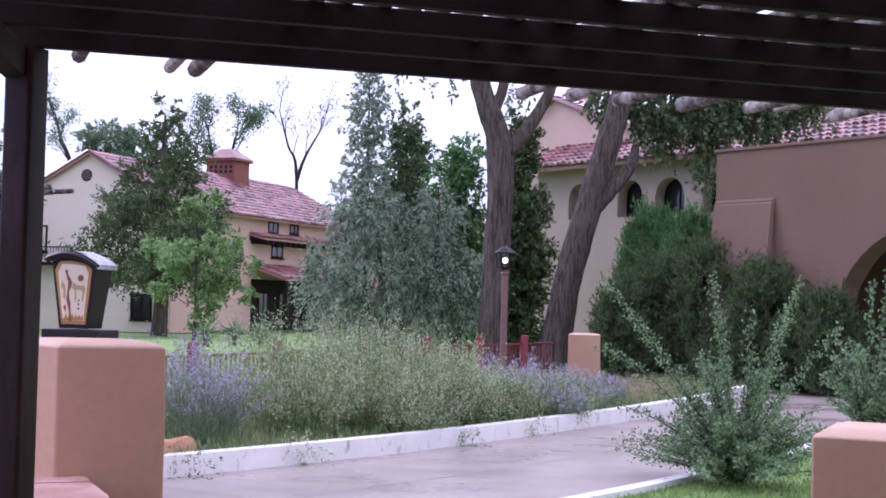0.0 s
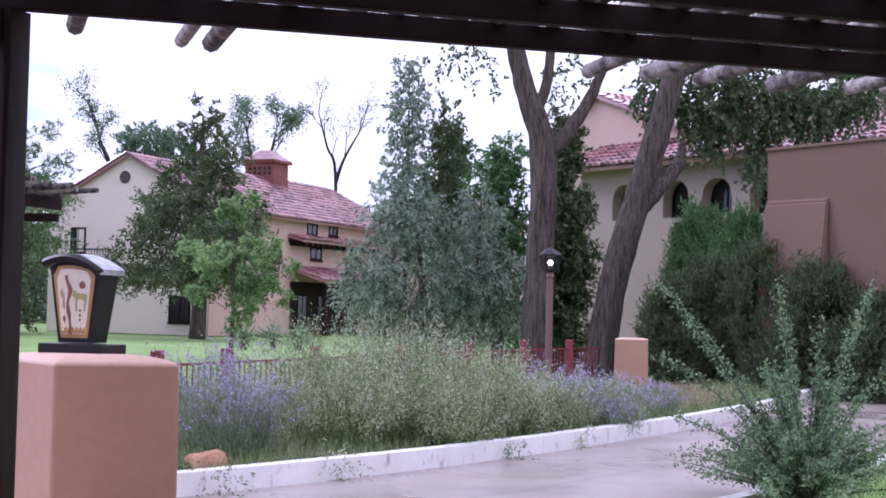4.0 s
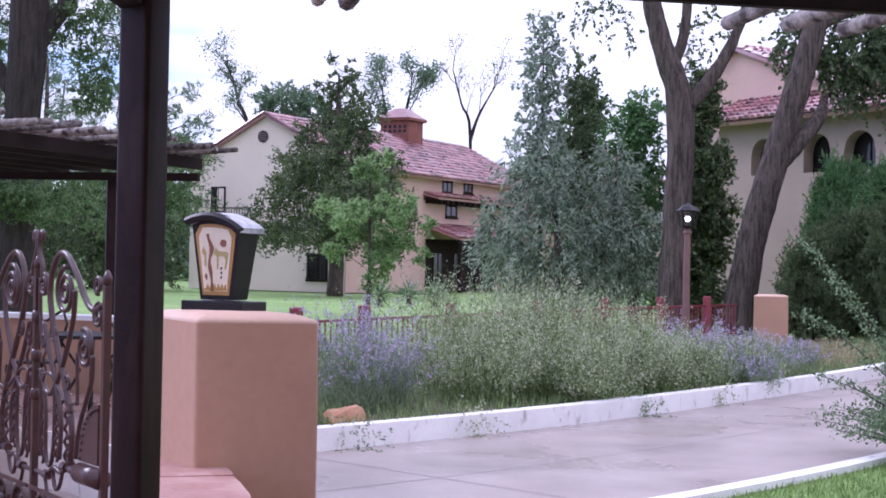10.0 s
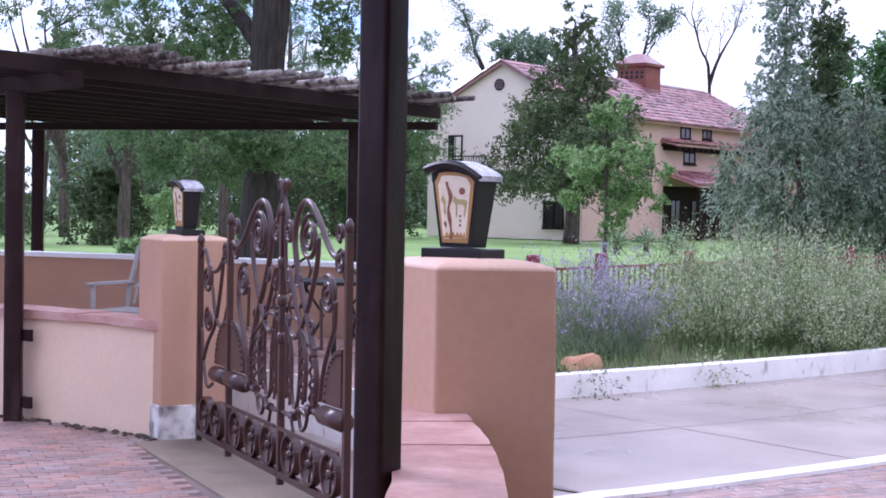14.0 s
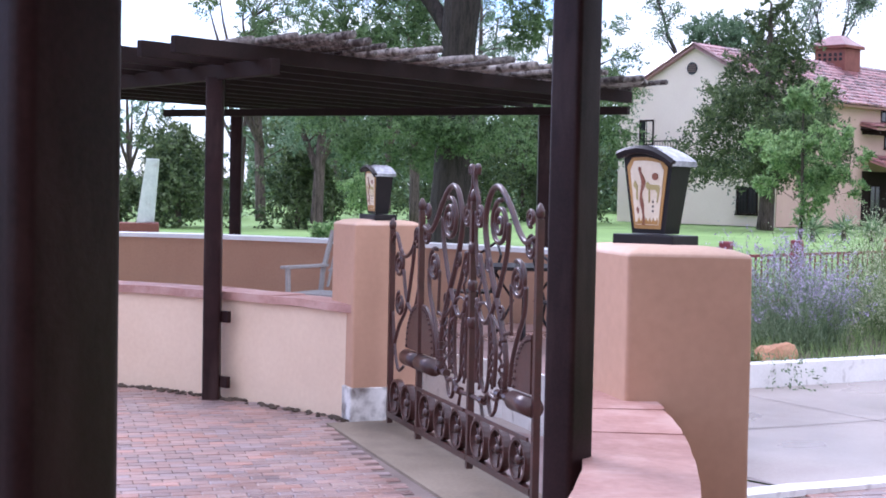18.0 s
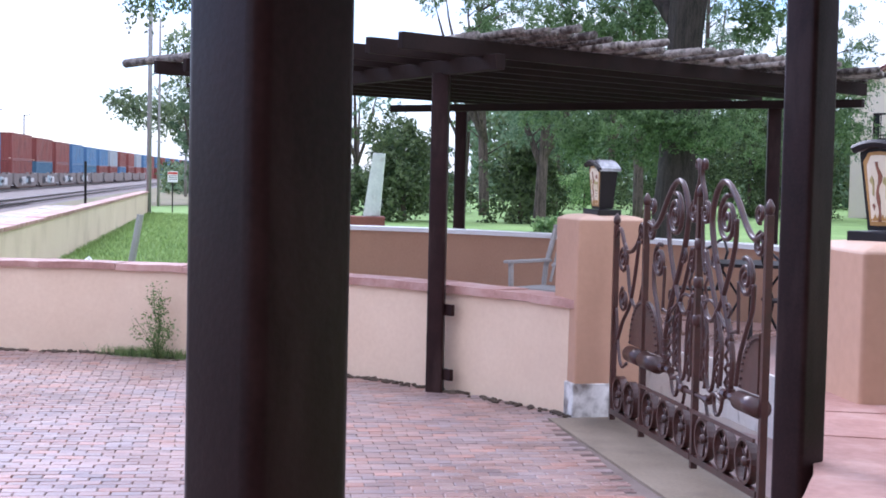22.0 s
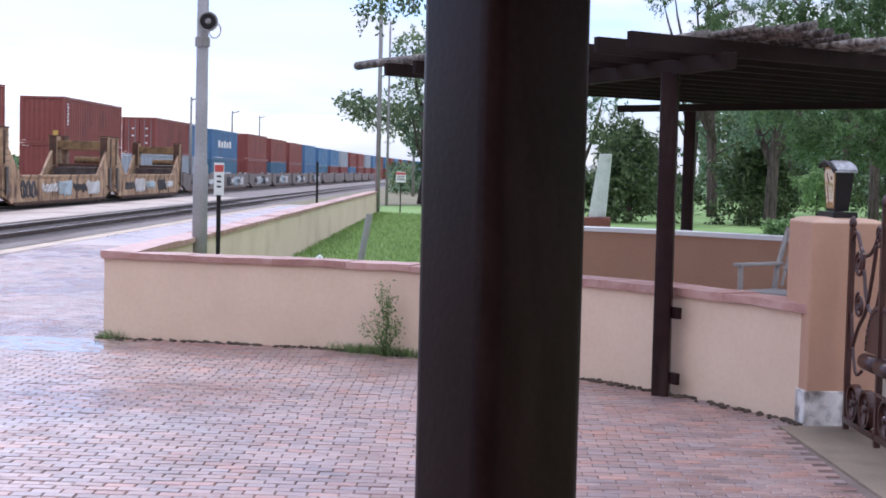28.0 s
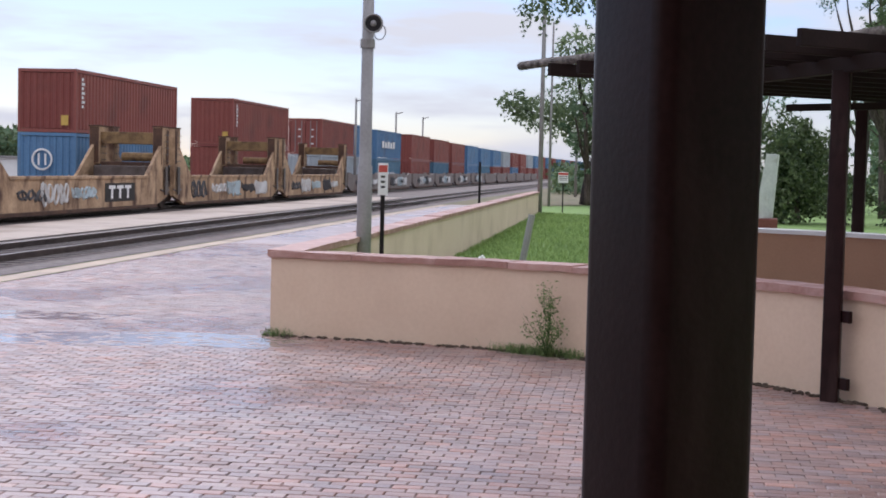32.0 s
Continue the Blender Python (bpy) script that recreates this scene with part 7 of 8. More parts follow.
for k, f in enumerate((0.30, 0.36, 0.47, 0.52)):
    q = FAR_KERB[int(f * (len(FAR_KERB) - 1))]
    root = thing("trailing_plant", "grey-green plant trailing over the white kerb", "plant", "trailing plants", at=(q.x, q.y, 0.0))
    pts, d = leafy(rb, [((0, 0.25, 0.2), (0.22, 0.2, 0.06), 26, 9, 0.3, 0.9), ((0.05, 0.0, 0.14), (0.16, 0.1, 0.08), 14, 9, 0.26, 1.4)])
    pts[:, 2] = np.maximum(pts[:, 2], 0.02)
    ob = new("leaves", leaf_mesh("leaves", pts, d, 0.045 * rb.uniform(0.6, 1.3, len(pts)), 0.020 * rb.uniform(0.7, 1.2, len(pts)), L_SEED if k % 2 else L_SAGELEAF))
    ob.parent = root

bm = bmesh.new()
bmesh.ops.create_icosphere(bm, subdivisions=3, radius=0.5)
for v in bm.verts:
    v.co = Vector((v.co.x * 0.52, v.co.y * 0.38, v.co.z * 0.32))
    v.co += noise.noise_vector(v.co * 4.0) * 0.09 + noise.noise_vector(v.co * 14.0) * 0.02
rock = part("boulder", bm, material("orange_sandstone", (0.36, 0.17, 0.09), (0.55, 0.30, 0.18), 0.85, 5, 30, 0.6), m=pose(-2.66, 15.3, 0.20, 0, 0, 35))
tagged(rock, "orange sandstone boulder at the edge of the bed", "boulder")


# ---- shrubs by the drive ----
def wand_shrub(name, label, at, wands, count, leaf_len, mat, seed, group="", thick=0.014, wood=None):
    """A loose shrub of arching wands set with small leaves."""
    rng = np.random.default_rng(seed)
    root = thing(name, label, "shrub", group, at=at)
    bm = bmesh.new()
    pos, dirs = [], []
    for tip, bend, n in wands:
        tip = np.array(tip)
        mid = tip * 0.5 + np.array([0, 0, bend])
        pts = [tuple((1 - t) ** 2 * np.zeros(3) + 2 * t * (1 - t) * mid + t * t * tip) for t in np.linspace(0, 1, 8)]
        tube(bm, pts, [thick * (1 - 0.8 * t) for t in np.linspace(0, 1, 8)], 4)
        t = rng.uniform(0.12, 1.0, n)[:, None]
        c = 2 * t * (1 - t) * mid + t * t * tip
        pos.append(c + rng.normal(size=c.shape) * 0.035)
        dirs.append(rng.normal(size=c.shape) + np.array([0, 0, 0.3]))
    tagged(part("branch_fan", bm, wood or M_BARK, root, smooth=True), kind="stuff")
    pos, dirs = np.concatenate(pos), np.concatenate(dirs)
    ob = new("leaves", leaf_mesh("leaves", pos, dirs, leaf_len * rng.uniform(0.6, 1.3, len(pos)), leaf_len * 0.5, mat))
    ob.parent = root
    return root


rs = np.random.default_rng(21)


def fan(n, spread, height, leaves, rng, low=0.25):
    out = []
    for _ in range(n):
        a = rng.uniform(0, 2 * np.pi)
        h = height * rng.uniform(low, 1.0)
        r = spread * rng.uniform(0.3, 1.0) * (1.2 - 0.6 * h / height)
        out.append(((r * np.cos(a), r * np.sin(a), h), h * 0.25, leaves))
    return out


w = fan(80, 1.1, 1.4, 120, rs) + fan(70, 1.5, 0.8, 110, rs)
w += [((-1.5, 0.1, 2.2), 0.25, 260), ((-1.2, 0.1, 1.85), 0.2, 200), ((-0.3, 0.0, 2.25), 0.2, 240), ((-0.2, 0.05, 1.9), 0.1, 160), ((0.75, 0.2, 2.25), 0.2, 220), ((0.55, 0.0, 1.95), 0.3, 180), ((-1.55, 0.0, 1.45), 0.45, 240), ((-1.45, -0.1, 0.85), 0.3, 160), ((1.15, 0.1, 1.7), 0.3, 180), ((0.15, 0.0, 1.9), 0.1, 150)]
wand_shrub("arching_shrub", "loose grey-green shrub with long arching wands", (3.55, 15.3, 0.0), [(q, b_, int(n_ * 1.7)) for q, b_, n_ in w], 0, 0.047, L_SHRUB, 31, "shrubs by the drive")
w = fan(60, 1.1, 1.5, 120, rs) + [((0.3, 0, 2.6), 0.3, 260), ((0.0, 0, 2.4), 0.3, 240), ((0.6, 0, 2.3), 0.3, 240)]
wand_shrub("arching_shrub", "grey-green shrub with upright wands by the lamp post", (7.1, 22.4, 0.0), w, 0, 0.075, L_SHRUB, 32, "shrubs by the drive")

# grass of the near lawn and of the lawn behind the plaza wall
def turf(name, label, poly_fn, n, h, mat, seed, width=0.006):
    rng = np.random.default_rng(seed)
    pts = poly_fn(rng, n)
    roots = np.concatenate([pts, np.full((len(pts), 1), -0.05)], 1)
    me, _, _ = stem_mesh(name, rng, roots, rng.uniform(0.5, 1.2, len(pts)) * h, h * 0.8, width, mat, seg=2)
    return tagged(new(name, me), label, "grass", kind="stuff")


L_LAWN = leaf_material("lawn_blades", (0.125, 0.21, 0.055), (0.29, 0.40, 0.135), 0.3)


def near_lawn(rng, n):
    t = rng.uniform(0.3, 1, n)
    k = np.array([[q.x, q.y] for q in NEAR_KERB])
    p = np.stack([np.interp(t, np.linspace(0, 1, len(k)), k[:, 0]), np.interp(t, np.linspace(0, 1, len(k)), k[:, 1])], 1)
    d = 0.18 + rng.uniform(0, 1, n) * 3.9
    return p + np.stack([0.85 * d, -0.53 * d], 1)


turf("lawn_grass", "short green grass beside the driveway", near_lawn, 48000, 0.06, L_LAWN, 41, 0.012)


def court_lawn(rng, n):
    u = rng.uniform(0, 1, n) ** 0.6
    v = rng.uniform(0, 1, n)
    a = np.array([-13.7, 10.75]) + u[:, None] * np.array([-32.6, 38.2])
    b = np.array([-13.9, 13.2]) + u[:, None] * np.array([-19.0, 34.0])
    return a * (1 - v[:, None]) + b * v[:, None]


turf("lawn_grass", "uneven bright green grass behind the plaza wall", court_lawn, 46000, 0.10, L_LAWN, 42, 0.022)


# ---- trees behind the patio and round the lawn ----
def broad_tree(label, x, y, h, spread, count, size, leaf, seed, trunk=0.3, low=0.25, group="background trees", lumps=26, lump=0.30):
    rng = np.random.default_rng(seed)
    cl = random_clumps(rng, lumps, (0, 0, h * (0.55 + low / 2)), (spread, spread, h * (0.45 - low / 4)), spread * lump)
    lean = rng.uniform(-0.5, 0.5, 2)
    limbs = [([(0, 0, 0), (lean[0] * 0.3, lean[1] * 0.3, h * 0.3), (lean[0], lean[1], h * 0.8)], [trunk, trunk * 0.8, trunk * 0.3])]
    for _ in range(3):
        a = rng.uniform(0, 6.28)
        limbs.append(([(0, 0, h * 0.28), (spread * 0.4 * math.cos(a), spread * 0.4 * math.sin(a), h * 0.5), (spread * 0.7 * math.cos(a), spread * 0.7 * math.sin(a), h * 0.75)], [trunk * 0.6, trunk * 0.4, trunk * 0.15]))
    return tree("shade_tree", label, (x, y, 0), limbs, cl, count, size, leaf, "tree", group, seed)


# big elm with a thick trunk behind the patio
cl = random_clumps(rs, 50, (-1.8, 2.5, 3.5), (4.4, 2.0, 1.2), 0.5) + random_clumps(rs, 12, (-1.5, 2, 9.5), (5.0, 3, 2.0), 1.0) + random_clumps(rs, 7, (2.6, 2.5, 3.6), (1.4, 1.5, 0.9), 0.7) + random_clumps(rs, 26, (-2.6, 1, 7.2), (3.2, 1.5, 1.4), 0.4) + random_clumps(rs, 20, (1.5, 1, 7.8), (1.4, 1.5, 1.2), 0.36) + random_clumps(rs, 34, (-3.4, 1, 5.9), (3.2, 1.2, 0.9), 0.36) + random_clumps(rs, 14, (1.5, 1, 6.1), (1.2, 1.0, 0.8), 0.34) + random_clumps(rs, 22, (0.2, -1.3, 3.3), (2.6, 0.6, 0.6), 0.42)
tree("elm_tree", "large elm with a thick furrowed trunk behind the patio", (-14.85, 35.2, 0), [([(0, 0, 0), (0.05, 0, 2.5), (0.1, 0, 5), (0.25, 0, 8), (0.2, 0, 11)], [0.66, 0.52, 0.43, 0.47, 0.40]), ([(0.1, 0, 5.6), (-1.5, 0.5, 7.4), (-3.6, 1, 8.4)], [0.24, 0.16, 0.06]), ([(0.2, 0, 6.8), (1.2, 0.3, 8.4), (2.0, 0.5, 9.8)], [0.26, 0.18, 0.06])], cl, 46000, 0.14, L_ELM, seed=51, sides=40, auto=False, bark=M_BARKSHADE)
spec = [(-30, 66, 14, 4.2), (-37, 63, 13, 3.6), (-34, 84, 17, 5.0), (-31.5, 96, 15, 4.0), (-44, 92, 16, 4.5), (-29, 54, 9, 2.6), (-40, 76, 15, 4.0), (-24, 74, 12, 3.4)]
for k, (x, y, h, s) in enumerate(spec):
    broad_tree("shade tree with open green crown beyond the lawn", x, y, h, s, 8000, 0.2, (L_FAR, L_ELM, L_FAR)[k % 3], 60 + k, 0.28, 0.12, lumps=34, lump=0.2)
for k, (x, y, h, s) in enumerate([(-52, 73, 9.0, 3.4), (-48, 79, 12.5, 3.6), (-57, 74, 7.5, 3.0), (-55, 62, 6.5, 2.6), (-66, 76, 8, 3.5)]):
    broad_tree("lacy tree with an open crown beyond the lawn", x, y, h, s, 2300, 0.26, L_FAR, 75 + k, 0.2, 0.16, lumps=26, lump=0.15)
for k, (x, y, w, h) in enumerate([(-26.8, 80, 1.8, 6.8), (-29.5, 80, 2.6, 6.5), (-32, 76, 2.6, 5.5), (-34.5, 52, 2.0, 3.7), (-37.0, 50, 1.5, 2.2), (-31.0, 56, 1.6, 3.5), (-44, 66, 2.4, 5)]):
    cl = [((rs.uniform(-1, 1) * w * s, rs.uniform(-1, 1) * w * s, z), (w * 0.5, w * 0.5, 0.8)) for z, s in zip(np.linspace(0.5, h - 0.5, 16), np.interp(np.linspace(0, 1, 16), [0, 0.4, 1], [0.9, 0.9, 0.3]))]
    tree("juniper_bush", "dense dark juniper at the edge of the lawn", (x, y, 0), [([(0, 0, 0), (0, 0, h * 0.8)], [0.15, 0.03])], cl, 5000, 0.3, L_JUNIPER, "bush", "lawn junipers", seed=120 + k)
for k, (x, y, h) in enumerate([(-23.4, 47.0, 2.4), (-13.9, 26.5, 1.2)]):
    cl = random_clumps(rs, 12, (0, 0, h * 0.6), (h * 0.3, h * 0.3, h * 0.35), h * 0.16)
    tree("sapling", "small light green sapling on the lawn", (x, y, 0), [([(0, 0, 0), (0, 0, h * 0.8)], [0.05, 0.02])], cl, 3500, 0.13, L_BRIGHT, "sapling", "saplings", seed=140 + k)
# tree beside the tracks with a long low branch
zn = [((-0.6, 0, 6.6), (2.3, 2.0, 1.7), 190, 14, 0.9, 0.6), ((-2.0, 0, 5.2), (1.6, 1.2, 0.7), 70, 14, 0.8, 0.8), ((-3.8, 0, 5.3), (1.4, 1.0, 0.55), 56, 13, 0.75, 0.7), ((-5.4, 0, 5.75), (1.1, 0.9, 0.55), 64, 14, 0.6, 0.6), ((-6.6, 0, 6.2), (0.9, 0.7, 0.4), 36, 12, 0.6, 0.5),
      ((0.6, 0, 8.6), (2.4, 2.0, 1.3), 110, 14, 0.9, 0.6), ((-1.3, 0, 9.4), (1.2, 1.0, 0.7), 50, 13, 0.7, 0.6), ((2.2, 0, 6.2), (1.8, 1.8, 2.0), 110, 14, 0.9, 0.6), ((0.3, 0, 4.2), (1.0, 1.0, 0.8), 60, 14, 0.7, 0.8)]
tree("elm_tree", "roadside elm with a long low branch near the tracks", (-56.3, 63.6, 0), [([(0, 0, 0), (0.1, 0, 1.2), (0.6, 0, 2.8), (0.8, 0, 5), (0.6, 0.2, 9)], [0.62, 0.5, 0.42, 0.34, 0.12]), ([(0.5, 0, 2.8), (-2.6, 0, 4.6), (-6.8, 0, 6.0)], [0.2, 0.12, 0.03]), ([(0.7, 0, 4.2), (-1.0, 0.2, 6.2), (-1.6, 0.2, 9.2)], [0.2, 0.12, 0.04])], [], 0, 0.20, L_TRACKELM, seed=160, aspect=0.7, auto=False, bark=M_BARKSHADE, zones=zn)
# tall tree at the edge of the lawn whose lowest twigs hang towards the tracks
zn = [((-3.3, 0, 6.5), (0.9, 0.6, 0.35), 40, 12, 0.45, 1.2), ((-4.0, 0, 6.25), (0.35, 0.3, 0.35), 12, 10, 0.4, 1.4), ((-2.0, 0, 6.4), (0.5, 0.5, 0.4), 26, 12, 0.4, 1.2), ((-1.5, 0, 8.6), (3.2, 2.4, 1.6), 330, 14, 0.6, 0.8), ((0.3, 0, 6.8), (0.9, 1.5, 1.2), 120, 14, 0.6, 0.8)]
tree("cottonwood_tree", "tall cottonwood at the edge of the lawn with hanging twigs", (-22.9, 28.2, 0), [([(0, 0, 0), (-0.1, 0, 3), (-0.5, 0, 5.6), (-1.3, 0, 7.4), (-1.6, 0, 9.6)], [0.34, 0.28, 0.24, 0.18, 0.08]), ([(-0.9, 0, 6.6), (-2.4, 0, 7.1), (-4.0, 0, 7.0)], [0.12, 0.07, 0.02]), ([(-0.3, 0, 5.2), (0.6, 0.2, 7.0), (1.2, 0.4, 8.8)], [0.14, 0.1, 0.03])], [], 0, 0.11, L_COTTON, seed=161, aspect=0.8, auto=False, zones=zn)


def bare_tree(label, x, y, limbs, seed, r0, leaves=0, leaf=None, size=0.2, group="trees behind the house"):
    """A branching tree: limbs are main stems, forked on into finer and finer twigs."""
    rng = random.Random(seed)
    root = thing("bare_tree" if not leaves else "sparse_tree", label, "tree", group, at=(x, y, 0))
    bm = bmesh.new()
    ends = []

    def fork(p, d, ln, r, level):
        q = p + d * ln * 0.5 + Vector((rng.uniform(-1, 1), rng.uniform(-1, 1), rng.uniform(-0.3, 1))) * 0.08 * ln
        e = q + (d + Vector((rng.uniform(-1, 1), rng.uniform(-1, 1), rng.uniform(-0.4, 1))) * 0.25) * ln * 0.5
        tube(bm, [p, q, e], [r, r * 0.8, r * 0.55], 6 if level < 2 else 4, level == 0)
        ends.append(q)
        ends.append(e)
        if level < 4:
            for _ in range(3 if level < 3 else 2):
                dd = (d + Vector((rng.uniform(-1, 1), rng.uniform(-1, 1), rng.uniform(-0.45, 0.75))) * 0.75).normalized()
                fork(p.lerp(e, rng.uniform(0.45, 1.0)), dd, ln * rng.uniform(0.5, 0.72), r * 0.5, level + 1)

    for pts in limbs:
        pts = [Vector(q) for q in pts]
        sm = spline(pts, 4)
        tube(bm, sm, list(np.linspace(r0, r0 * 0.25, len(sm))), 7)
        d = (pts[-1] - pts[-2]).normalized()
        for f in (0.55, 0.75, 0.9, 1.0):
            dd = (d + Vector((rng.uniform(-1, 1), rng.uniform(-1, 1), rng.uniform(-0.2, 0.6))) * 0.7).normalized()
            fork(sm[int(f * (len(sm) - 1))], dd, rng.uniform(1.2, 1.9), r0 * 0.26, 1)
    part("trunk", bm, M_BARKSHADE, root)
    if leaves:
        nr = np.random.default_rng(seed)
        e = np.array([list(q) for q in ends])
        pos = e[nr.integers(0, len(e), leaves)] + nr.normal(size=(leaves, 3)) * 0.34
        ob = new("crown", leaf_mesh("crown", pos, nr.normal(size=pos.shape), size * nr.uniform(0.6, 1.3, leaves), size * 0.6, leaf))
        ob.parent = root
    return root


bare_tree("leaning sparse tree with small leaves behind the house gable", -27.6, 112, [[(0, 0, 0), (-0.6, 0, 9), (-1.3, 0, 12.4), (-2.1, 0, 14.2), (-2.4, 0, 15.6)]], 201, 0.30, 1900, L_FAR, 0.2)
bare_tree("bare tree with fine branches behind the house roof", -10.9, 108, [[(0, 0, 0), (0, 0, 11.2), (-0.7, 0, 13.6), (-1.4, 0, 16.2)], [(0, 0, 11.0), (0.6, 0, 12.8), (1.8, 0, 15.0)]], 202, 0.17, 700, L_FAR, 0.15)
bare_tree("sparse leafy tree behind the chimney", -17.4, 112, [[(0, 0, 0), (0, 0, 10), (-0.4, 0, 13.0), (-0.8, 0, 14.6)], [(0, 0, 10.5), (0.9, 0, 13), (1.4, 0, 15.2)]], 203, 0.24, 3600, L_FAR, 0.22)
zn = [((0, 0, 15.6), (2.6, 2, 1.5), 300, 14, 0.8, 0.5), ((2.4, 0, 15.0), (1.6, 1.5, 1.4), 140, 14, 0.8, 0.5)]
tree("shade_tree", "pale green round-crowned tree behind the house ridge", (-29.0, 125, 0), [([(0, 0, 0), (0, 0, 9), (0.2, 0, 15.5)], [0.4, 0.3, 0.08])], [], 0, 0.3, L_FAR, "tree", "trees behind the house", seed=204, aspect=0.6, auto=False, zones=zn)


def far_woods(name, label, az0, az1, d0, d1, h0, h1, n, size, seed):
    """A belt of distant trees as one mass of leaf sprays."""
    rng = np.random.default_rng(seed)
    az = np.radians(rng.uniform(az0, az1, n))
    d = rng.uniform(d0, d1, n)
    top = np.array([h0 + (h1 - h0) * (0.5 + 0.5 * noise.noise(Vector((a * 22.0, k * 0.02, seed)))) for a, k in zip(az, d)])
    z = top * rng.uniform(0, 1, n) ** 0.8
    pos = np.stack([-d * np.sin(az), d * np.cos(az), z], 1)
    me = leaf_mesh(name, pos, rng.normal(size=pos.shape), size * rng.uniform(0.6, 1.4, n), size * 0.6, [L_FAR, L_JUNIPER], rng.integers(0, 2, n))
    return tagged(new(name, me), label, "woods", kind="stuff")


far_woods("far_woods", "far belt of trees beyond the lawn", 3, 31, 118, 150, 4, 12, 52000, 0.58, 3)
far_woods("far_woods", "low distant bushes past the end of the lawn", 31, 43, 118, 150, 0.8, 2.6, 14000, 0.4, 8)
far_woods("far_woods", "far line of low trees along the railway", 42, 80, 330, 420, 1.2, 4.6, 24000, 1.1, 5)
far_woods("far_woods", "dark tree beyond the freight wagons", 63.2, 66.5, 140, 150, 2, 8.5, 3500, 0.6, 6)
M_DRYGROUND = material("dry_weedy_ground", (0.12, 0.105, 0.06), (0.25, 0.22, 0.13), 0.95, 0.6, 12, 0.5, stain=(0.11, 0.15, 0.05), stain_amount=0.7, stain_scale=0.25)
dirt = part("ground_dirt", sheet(bmesh.new(), [rail_xy(70, -9.3), rail_xy(75, -10.0), rail_xy(330, -8), rail_xy(330, 12), rail_xy(90, 0.0)], -0.02), M_DRYGROUND)
tagged(dirt, "dry weedy ground beside the tracks", "ground", kind="structure")
shed = thing("white_shed", "low white shed beyond the freight wagons", "shed", at=(-110.0, 52.6, 0), rz=60)
part("wall", boxed((-5, -2, 0), (5, 2, 1.9), 0.02), M_PAINTWHITE, shed)
part("roof", boxed((-5.3, -2.3, 1.902), (5.3, 2.3, 2.05), 0.02), M_GALV, shed)

# spiky yuccas in front of the house porch
for k, (x, y) in enumerate([(-9.6, 60.0), (-8.6, 61.5), (-7.4, 61.0)]):
    yu = thing("yucca", "grey-green spiky yucca in front of the house porch", "plant", "yuccas", at=(x, y, 0))
    pts = rs.normal(size=(90, 3)) * 0.05 + np.array([0, 0, 0.45])
    d = rs.normal(size=(90, 3)) + np.array([0, 0, 0.7])
    ob = new("leaf_rosette", leaf_mesh("leaf_rosette", pts, d, 0.85 * rs.uniform(0.7, 1.1, 90), 0.06, L_SHRUB))
    ob.parent = yu
    part("stem", tube(bmesh.new(), [(0, 0, 0), (0, 0, 0.5)], [0.12, 0.09], 7), M_BARK, yu)


# ---- small plants on the plaza ----
w = [((0.05 * math.cos(k * 2.1) * (1 + 0.6 * k / 8), 0.05 * math.sin(k * 2.1), 0.75 - 0.05 * (k % 5)), 0.1, 75) for k in range(6)]
w += [((0.22 * math.cos(k * 1.3), 0.22 * math.sin(k * 1.3) - 0.05, 0.30 + 0.05 * (k % 4)), 0.06, 30) for k in range(9)]
wand_shrub("weed", "feathery green weed growing at the foot of the wall", (-10.06, 11.02, 0.0), w, 0, 0.036, L_STEM, 33, thick=0.005, wood=L_STEM)
rw = np.random.default_rng(77)


def foot_grass(rng, n):
    t = rng.uniform(0, 1, n)
    k = np.array([[q.x, q.y] for q in offset_line(PLAZA_WALL, 0.03)])
    s = np.linspace(0, 1, len(k))
    where = rng.choice([0.615, 0.645, 0.67, 0.695, 0.72, 0.985], n, p=[0.15, 0.2, 0.25, 0.18, 0.07, 0.15]) + rng.normal(size=n) * 0.014
    where = np.clip(where, 0, 1)
    return np.stack([np.interp(where, s, k[:, 0]), np.interp(where, s, k[:, 1])], 1) + np.abs(rng.normal(size=(n, 1))) * np.array([[0.02, -0.07]])


pts = foot_grass(rw, 1500)
me, _, _ = stem_mesh("wall_grass", rw, np.concatenate([pts, np.full((len(pts), 1), -0.01)], 1), rw.uniform(0.04, 0.13, len(pts)), 0.09, 0.007, L_STEM, seg=2)
tagged(new("wall_grass", me), "tufts of grass along the foot of the wall", "grass", kind="stuff")

M_SOIL = material("dark_damp_soil", (0.035, 0.025, 0.018), (0.10, 0.072, 0.052), 0.95, 6, 50, 0.3)
bm = bmesh.new()
foot = offset_line(PLAZA_WALL, 0.03)
rs = random.Random(91)
for k in range(420):
    i = rs.randrange(len(foot) - 1)
    q = foot[i].lerp(foot[i + 1], rs.random())
    r = rs.uniform(0.012, 0.035)
    m = pose(q.x + rs.uniform(-0.09, 0.09), q.y + rs.uniform(-0.09, 0.02), 0.004, rs.uniform(0, 20), rs.uniform(0, 20), rs.uniform(0, 360))
    bmesh.ops.create_icosphere(bm, subdivisions=1, radius=r, matrix=m @ Matrix.Diagonal((1.4, 1.0, 0.55, 1.0)))
tagged(part("soil_crumbs", bm, M_SOIL), "dark soil and grit washed against the wall", "soil", kind="stuff")

# brackets on the pergola post
for z in (0.16, 0.73):
    part("bracket", boxed((0, -0.02, -0.05), (0.11, 0.02, 0.05), 0.004, pose(-6.66, 11.02, z, 0, 0, -20)), M_STEEL, far_pergola)

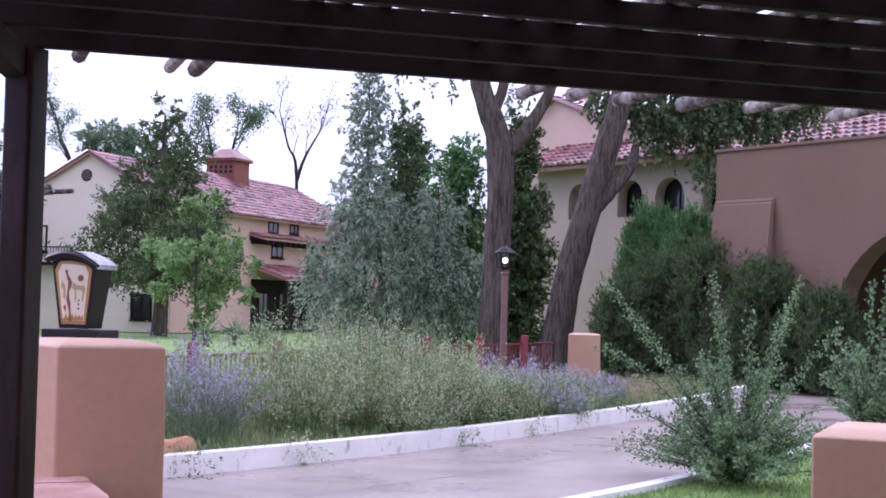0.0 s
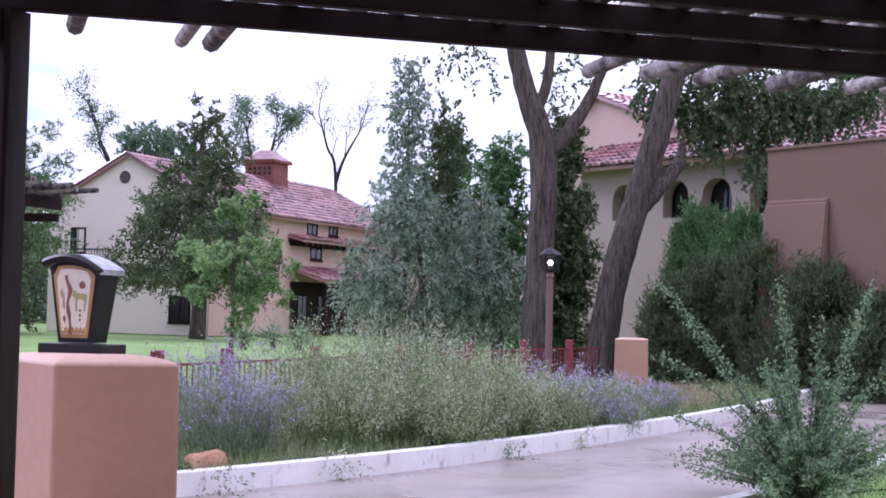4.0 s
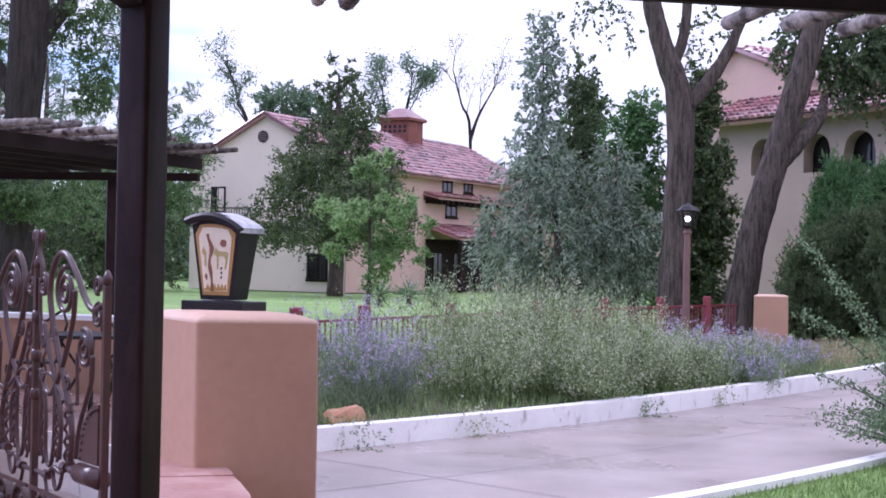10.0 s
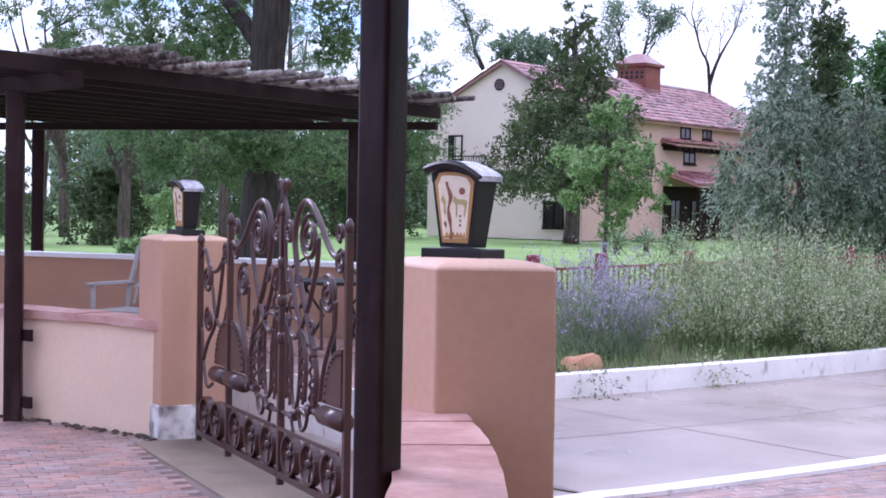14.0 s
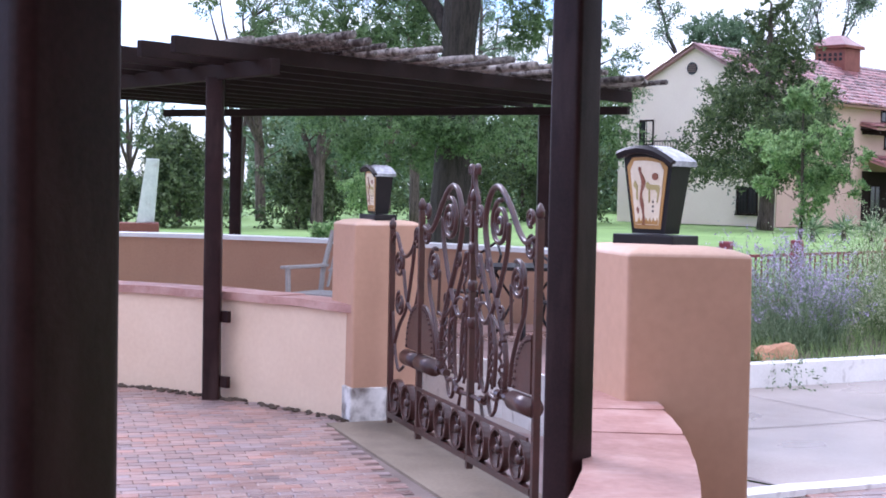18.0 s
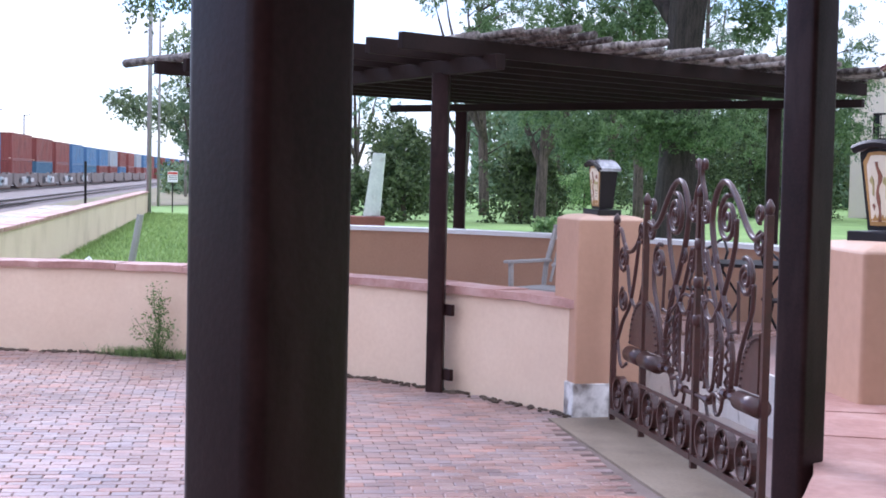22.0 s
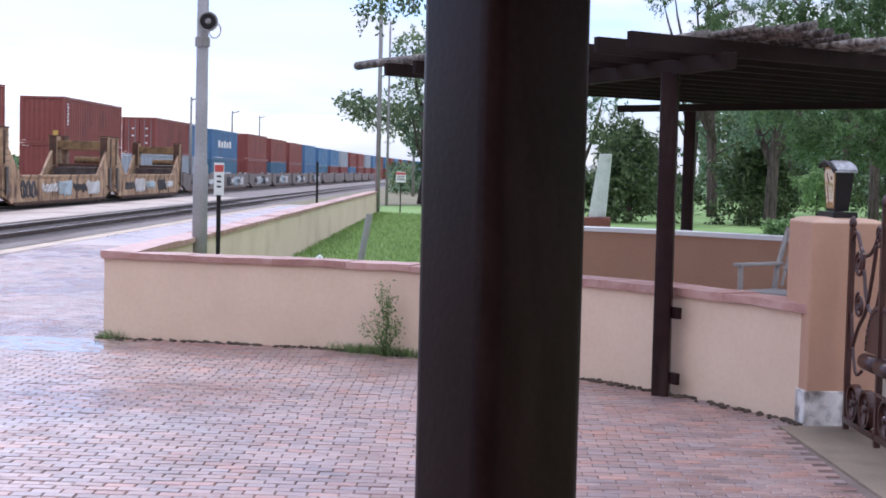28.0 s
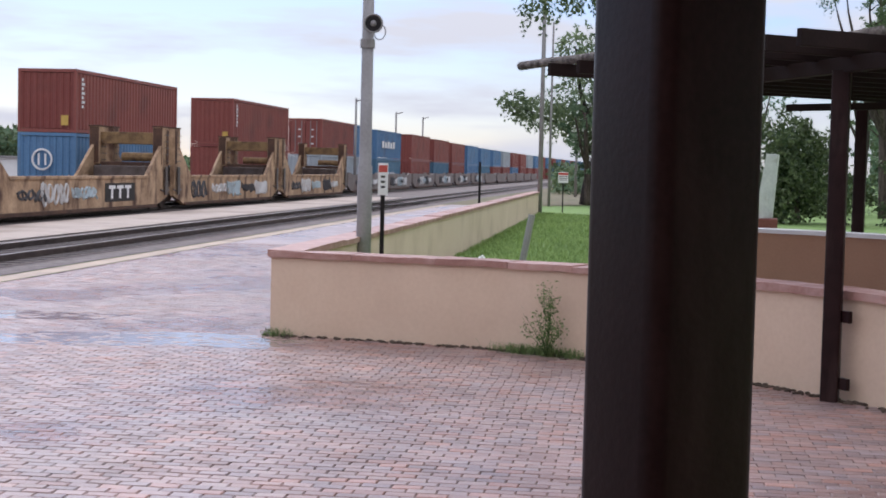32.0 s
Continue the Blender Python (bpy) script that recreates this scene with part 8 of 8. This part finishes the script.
# ---- driveway joints ----
M_SLABJOINT = material("pale_slab_joint", (0.30, 0.26, 0.245), (0.42, 0.37, 0.35), 0.7, 3, 40, 0.1)
for k in range(6, 60, 13):
    i = min(k, len(FAR_KERB) - 1)
    a = FAR_KERB[i]
    b = min(NEAR_KERB, key=lambda q: (q - a).length)
    d = (b - a).normalized()
    nrm = Vector((-d.y, d.x)) * 0.012
    q = [(a.x + nrm.x, a.y + nrm.y), (b.x + nrm.x, b.y + nrm.y), (b.x - nrm.x, b.y - nrm.y), (a.x - nrm.x, a.y - nrm.y)]
    j = part("slab_joint", sheet(bmesh.new(), q, 0.008), M_SLABJOINT, drive)
mid_line = []
for a in FAR_KERB:
    b = min(NEAR_KERB, key=lambda q: (q - a).length)
    mid_line.append((a + b) / 2)
part("slab_joint", polyline_sheet(offset_line(mid_line, 0.012), offset_line(mid_line, -0.012), 0.008), M_SLABJOINT, drive)

# ---- puddles ----
M_WATER = material("shallow_rain_water", (0.20, 0.145, 0.135), (0.30, 0.23, 0.22), 0.12, 2, 10, 0.0, spec=0.7)
for k, (x, y, rx, ry) in enumerate([(-13.3, 8.55, 1.9, 0.6), (-16.2, 8.6, 1.0, 0.5)]):
    pts = []
    for a in np.linspace(0, 2 * math.pi, 41)[:-1]:
        r = 1 + 0.45 * noise.noise(Vector((math.cos(a) * 1.6 + k * 5, math.sin(a) * 1.6, 0.3)))
        px, py = rx * r * math.cos(a), ry * r * math.sin(a)
        pts.append((x + px * 0.68 - py * 0.73, y + px * 0.73 + py * 0.68))
    pd = part("puddle", sheet(bmesh.new(), pts, 0.0004), M_WATER)
    tagged(pd, "shallow rain puddle on the brick plaza", "puddle", "puddles", "structure")


# ---- paving bricks ----
def inside(x, y, poly):
    hit = False
    j = len(poly) - 1
    for i in range(len(poly)):
        if (poly[i][1] > y) != (poly[j][1] > y) and x < (poly[j][0] - poly[i][0]) * (y - poly[i][1]) / (poly[j][1] - poly[i][1]) + poly[i][0]:
            hit = not hit
        j = i
    return hit


zone = [(-13.15, 9.7)] + [(q.x, q.y) for q in reversed(PLAZA_WALL[:-1])] + [(-5.3, 10.35), (-3.2, 7.9), (-2.2, 7.0), (-1.6, 6.2), (-1.3, 5.3), (-1.15, 4.2), (-3.0, 2.2), rail_xy(9, -9.35), rail_xy(34, -9.35), rail_xy(34, -4.2), rail_xy(17.5, -3.95)]
near_zone = [(-1.4, 9.45), (0.9, 12.3), (1.45, 10.4), (1.9, 7.6), (-0.2, 7.4)]
BL, BW, GAP = 0.180, 0.094, 0.006
cells = []
for zz in (zone, near_zone):
    us = [q[0] * U.x + q[1] * U.y for q in zz]
    ns = [q[0] * N.x + q[1] * N.y for q in zz]
    for i in range(int(min(us) / (BW + GAP)) - 1, int(max(us) / (BW + GAP)) + 2):
        shift = (BL + GAP) * (0.5 if i % 2 else 0.0) + rs.uniform(-0.012, 0.012)
        for j in range(int(min(ns) / (BL + GAP)) - 1, int(max(ns) / (BL + GAP)) + 2):
            u, n_ = i * (BW + GAP), j * (BL + GAP) + shift
            x, y = rail_xy(u, n_)
            if inside(x, y, zz):
                cells.append((x, y))
rk = random.Random(9)
ang = math.degrees(math.atan2(N.y, N.x))
tmpl = bmesh.new()
box(tmpl, (-BL / 2, -BW / 2, -0.05), (BL / 2, BW / 2, 0.0), 0.005)
brick_me = mesh_of("brick", tmpl, M_BRICK)
# singled out: the stretch of plaza just in front of the curved wall and the gate
near = sorted(cells, key=lambda q: (q[0] + 6.2) ** 2 + (q[1] - 8.6) ** 2)[:300]
picked = set(near)
for x, y in near:
    ob = new("brick", brick_me)
    ob.parent = plaza
    ob.matrix_basis = pose(x, y, rk.uniform(-0.0025, 0.0025), rk.uniform(-0.35, 0.35), rk.uniform(-0.3, 0.3), ang + rk.uniform(-0.8, 0.8))
vs, fs = [], []
ca, sa = math.cos(radians(ang)), math.sin(radians(ang))
for x, y in cells:
    if (x, y) in picked:
        continue
    k = len(vs)
    z, t1, t2 = rk.uniform(-0.002, 0.002), rk.uniform(-0.0015, 0.0015), rk.uniform(-0.001, 0.001)
    for ins, zz in ((0.0, -0.04), (0.0, -0.005), (0.006, 0.0)):
        for sx, sy in ((-1, -1), (1, -1), (1, 1), (-1, 1)):
            px, py = sx * (BL / 2 - ins), sy * (BW / 2 - ins)
            vs.append((x + px * ca - py * sa, y + px * sa + py * ca, z + zz + sx * t1 + sy * t2))
    for r in (0, 4):
        for q in range(4):
            fs.append((k + r + q, k + r + (q + 1) % 4, k + r + 4 + (q + 1) % 4, k + r + 4 + q))
    fs.append((k + 8, k + 9, k + 10, k + 11))
me = bpy.data.meshes.new("brick_field")
me.from_pydata(vs, [], fs)
me.materials.append(M_BRICKS)
ob = new("brick_field", me)
ob.parent = plaza
tagged(ob, "wet red paving bricks", kind="stuff")
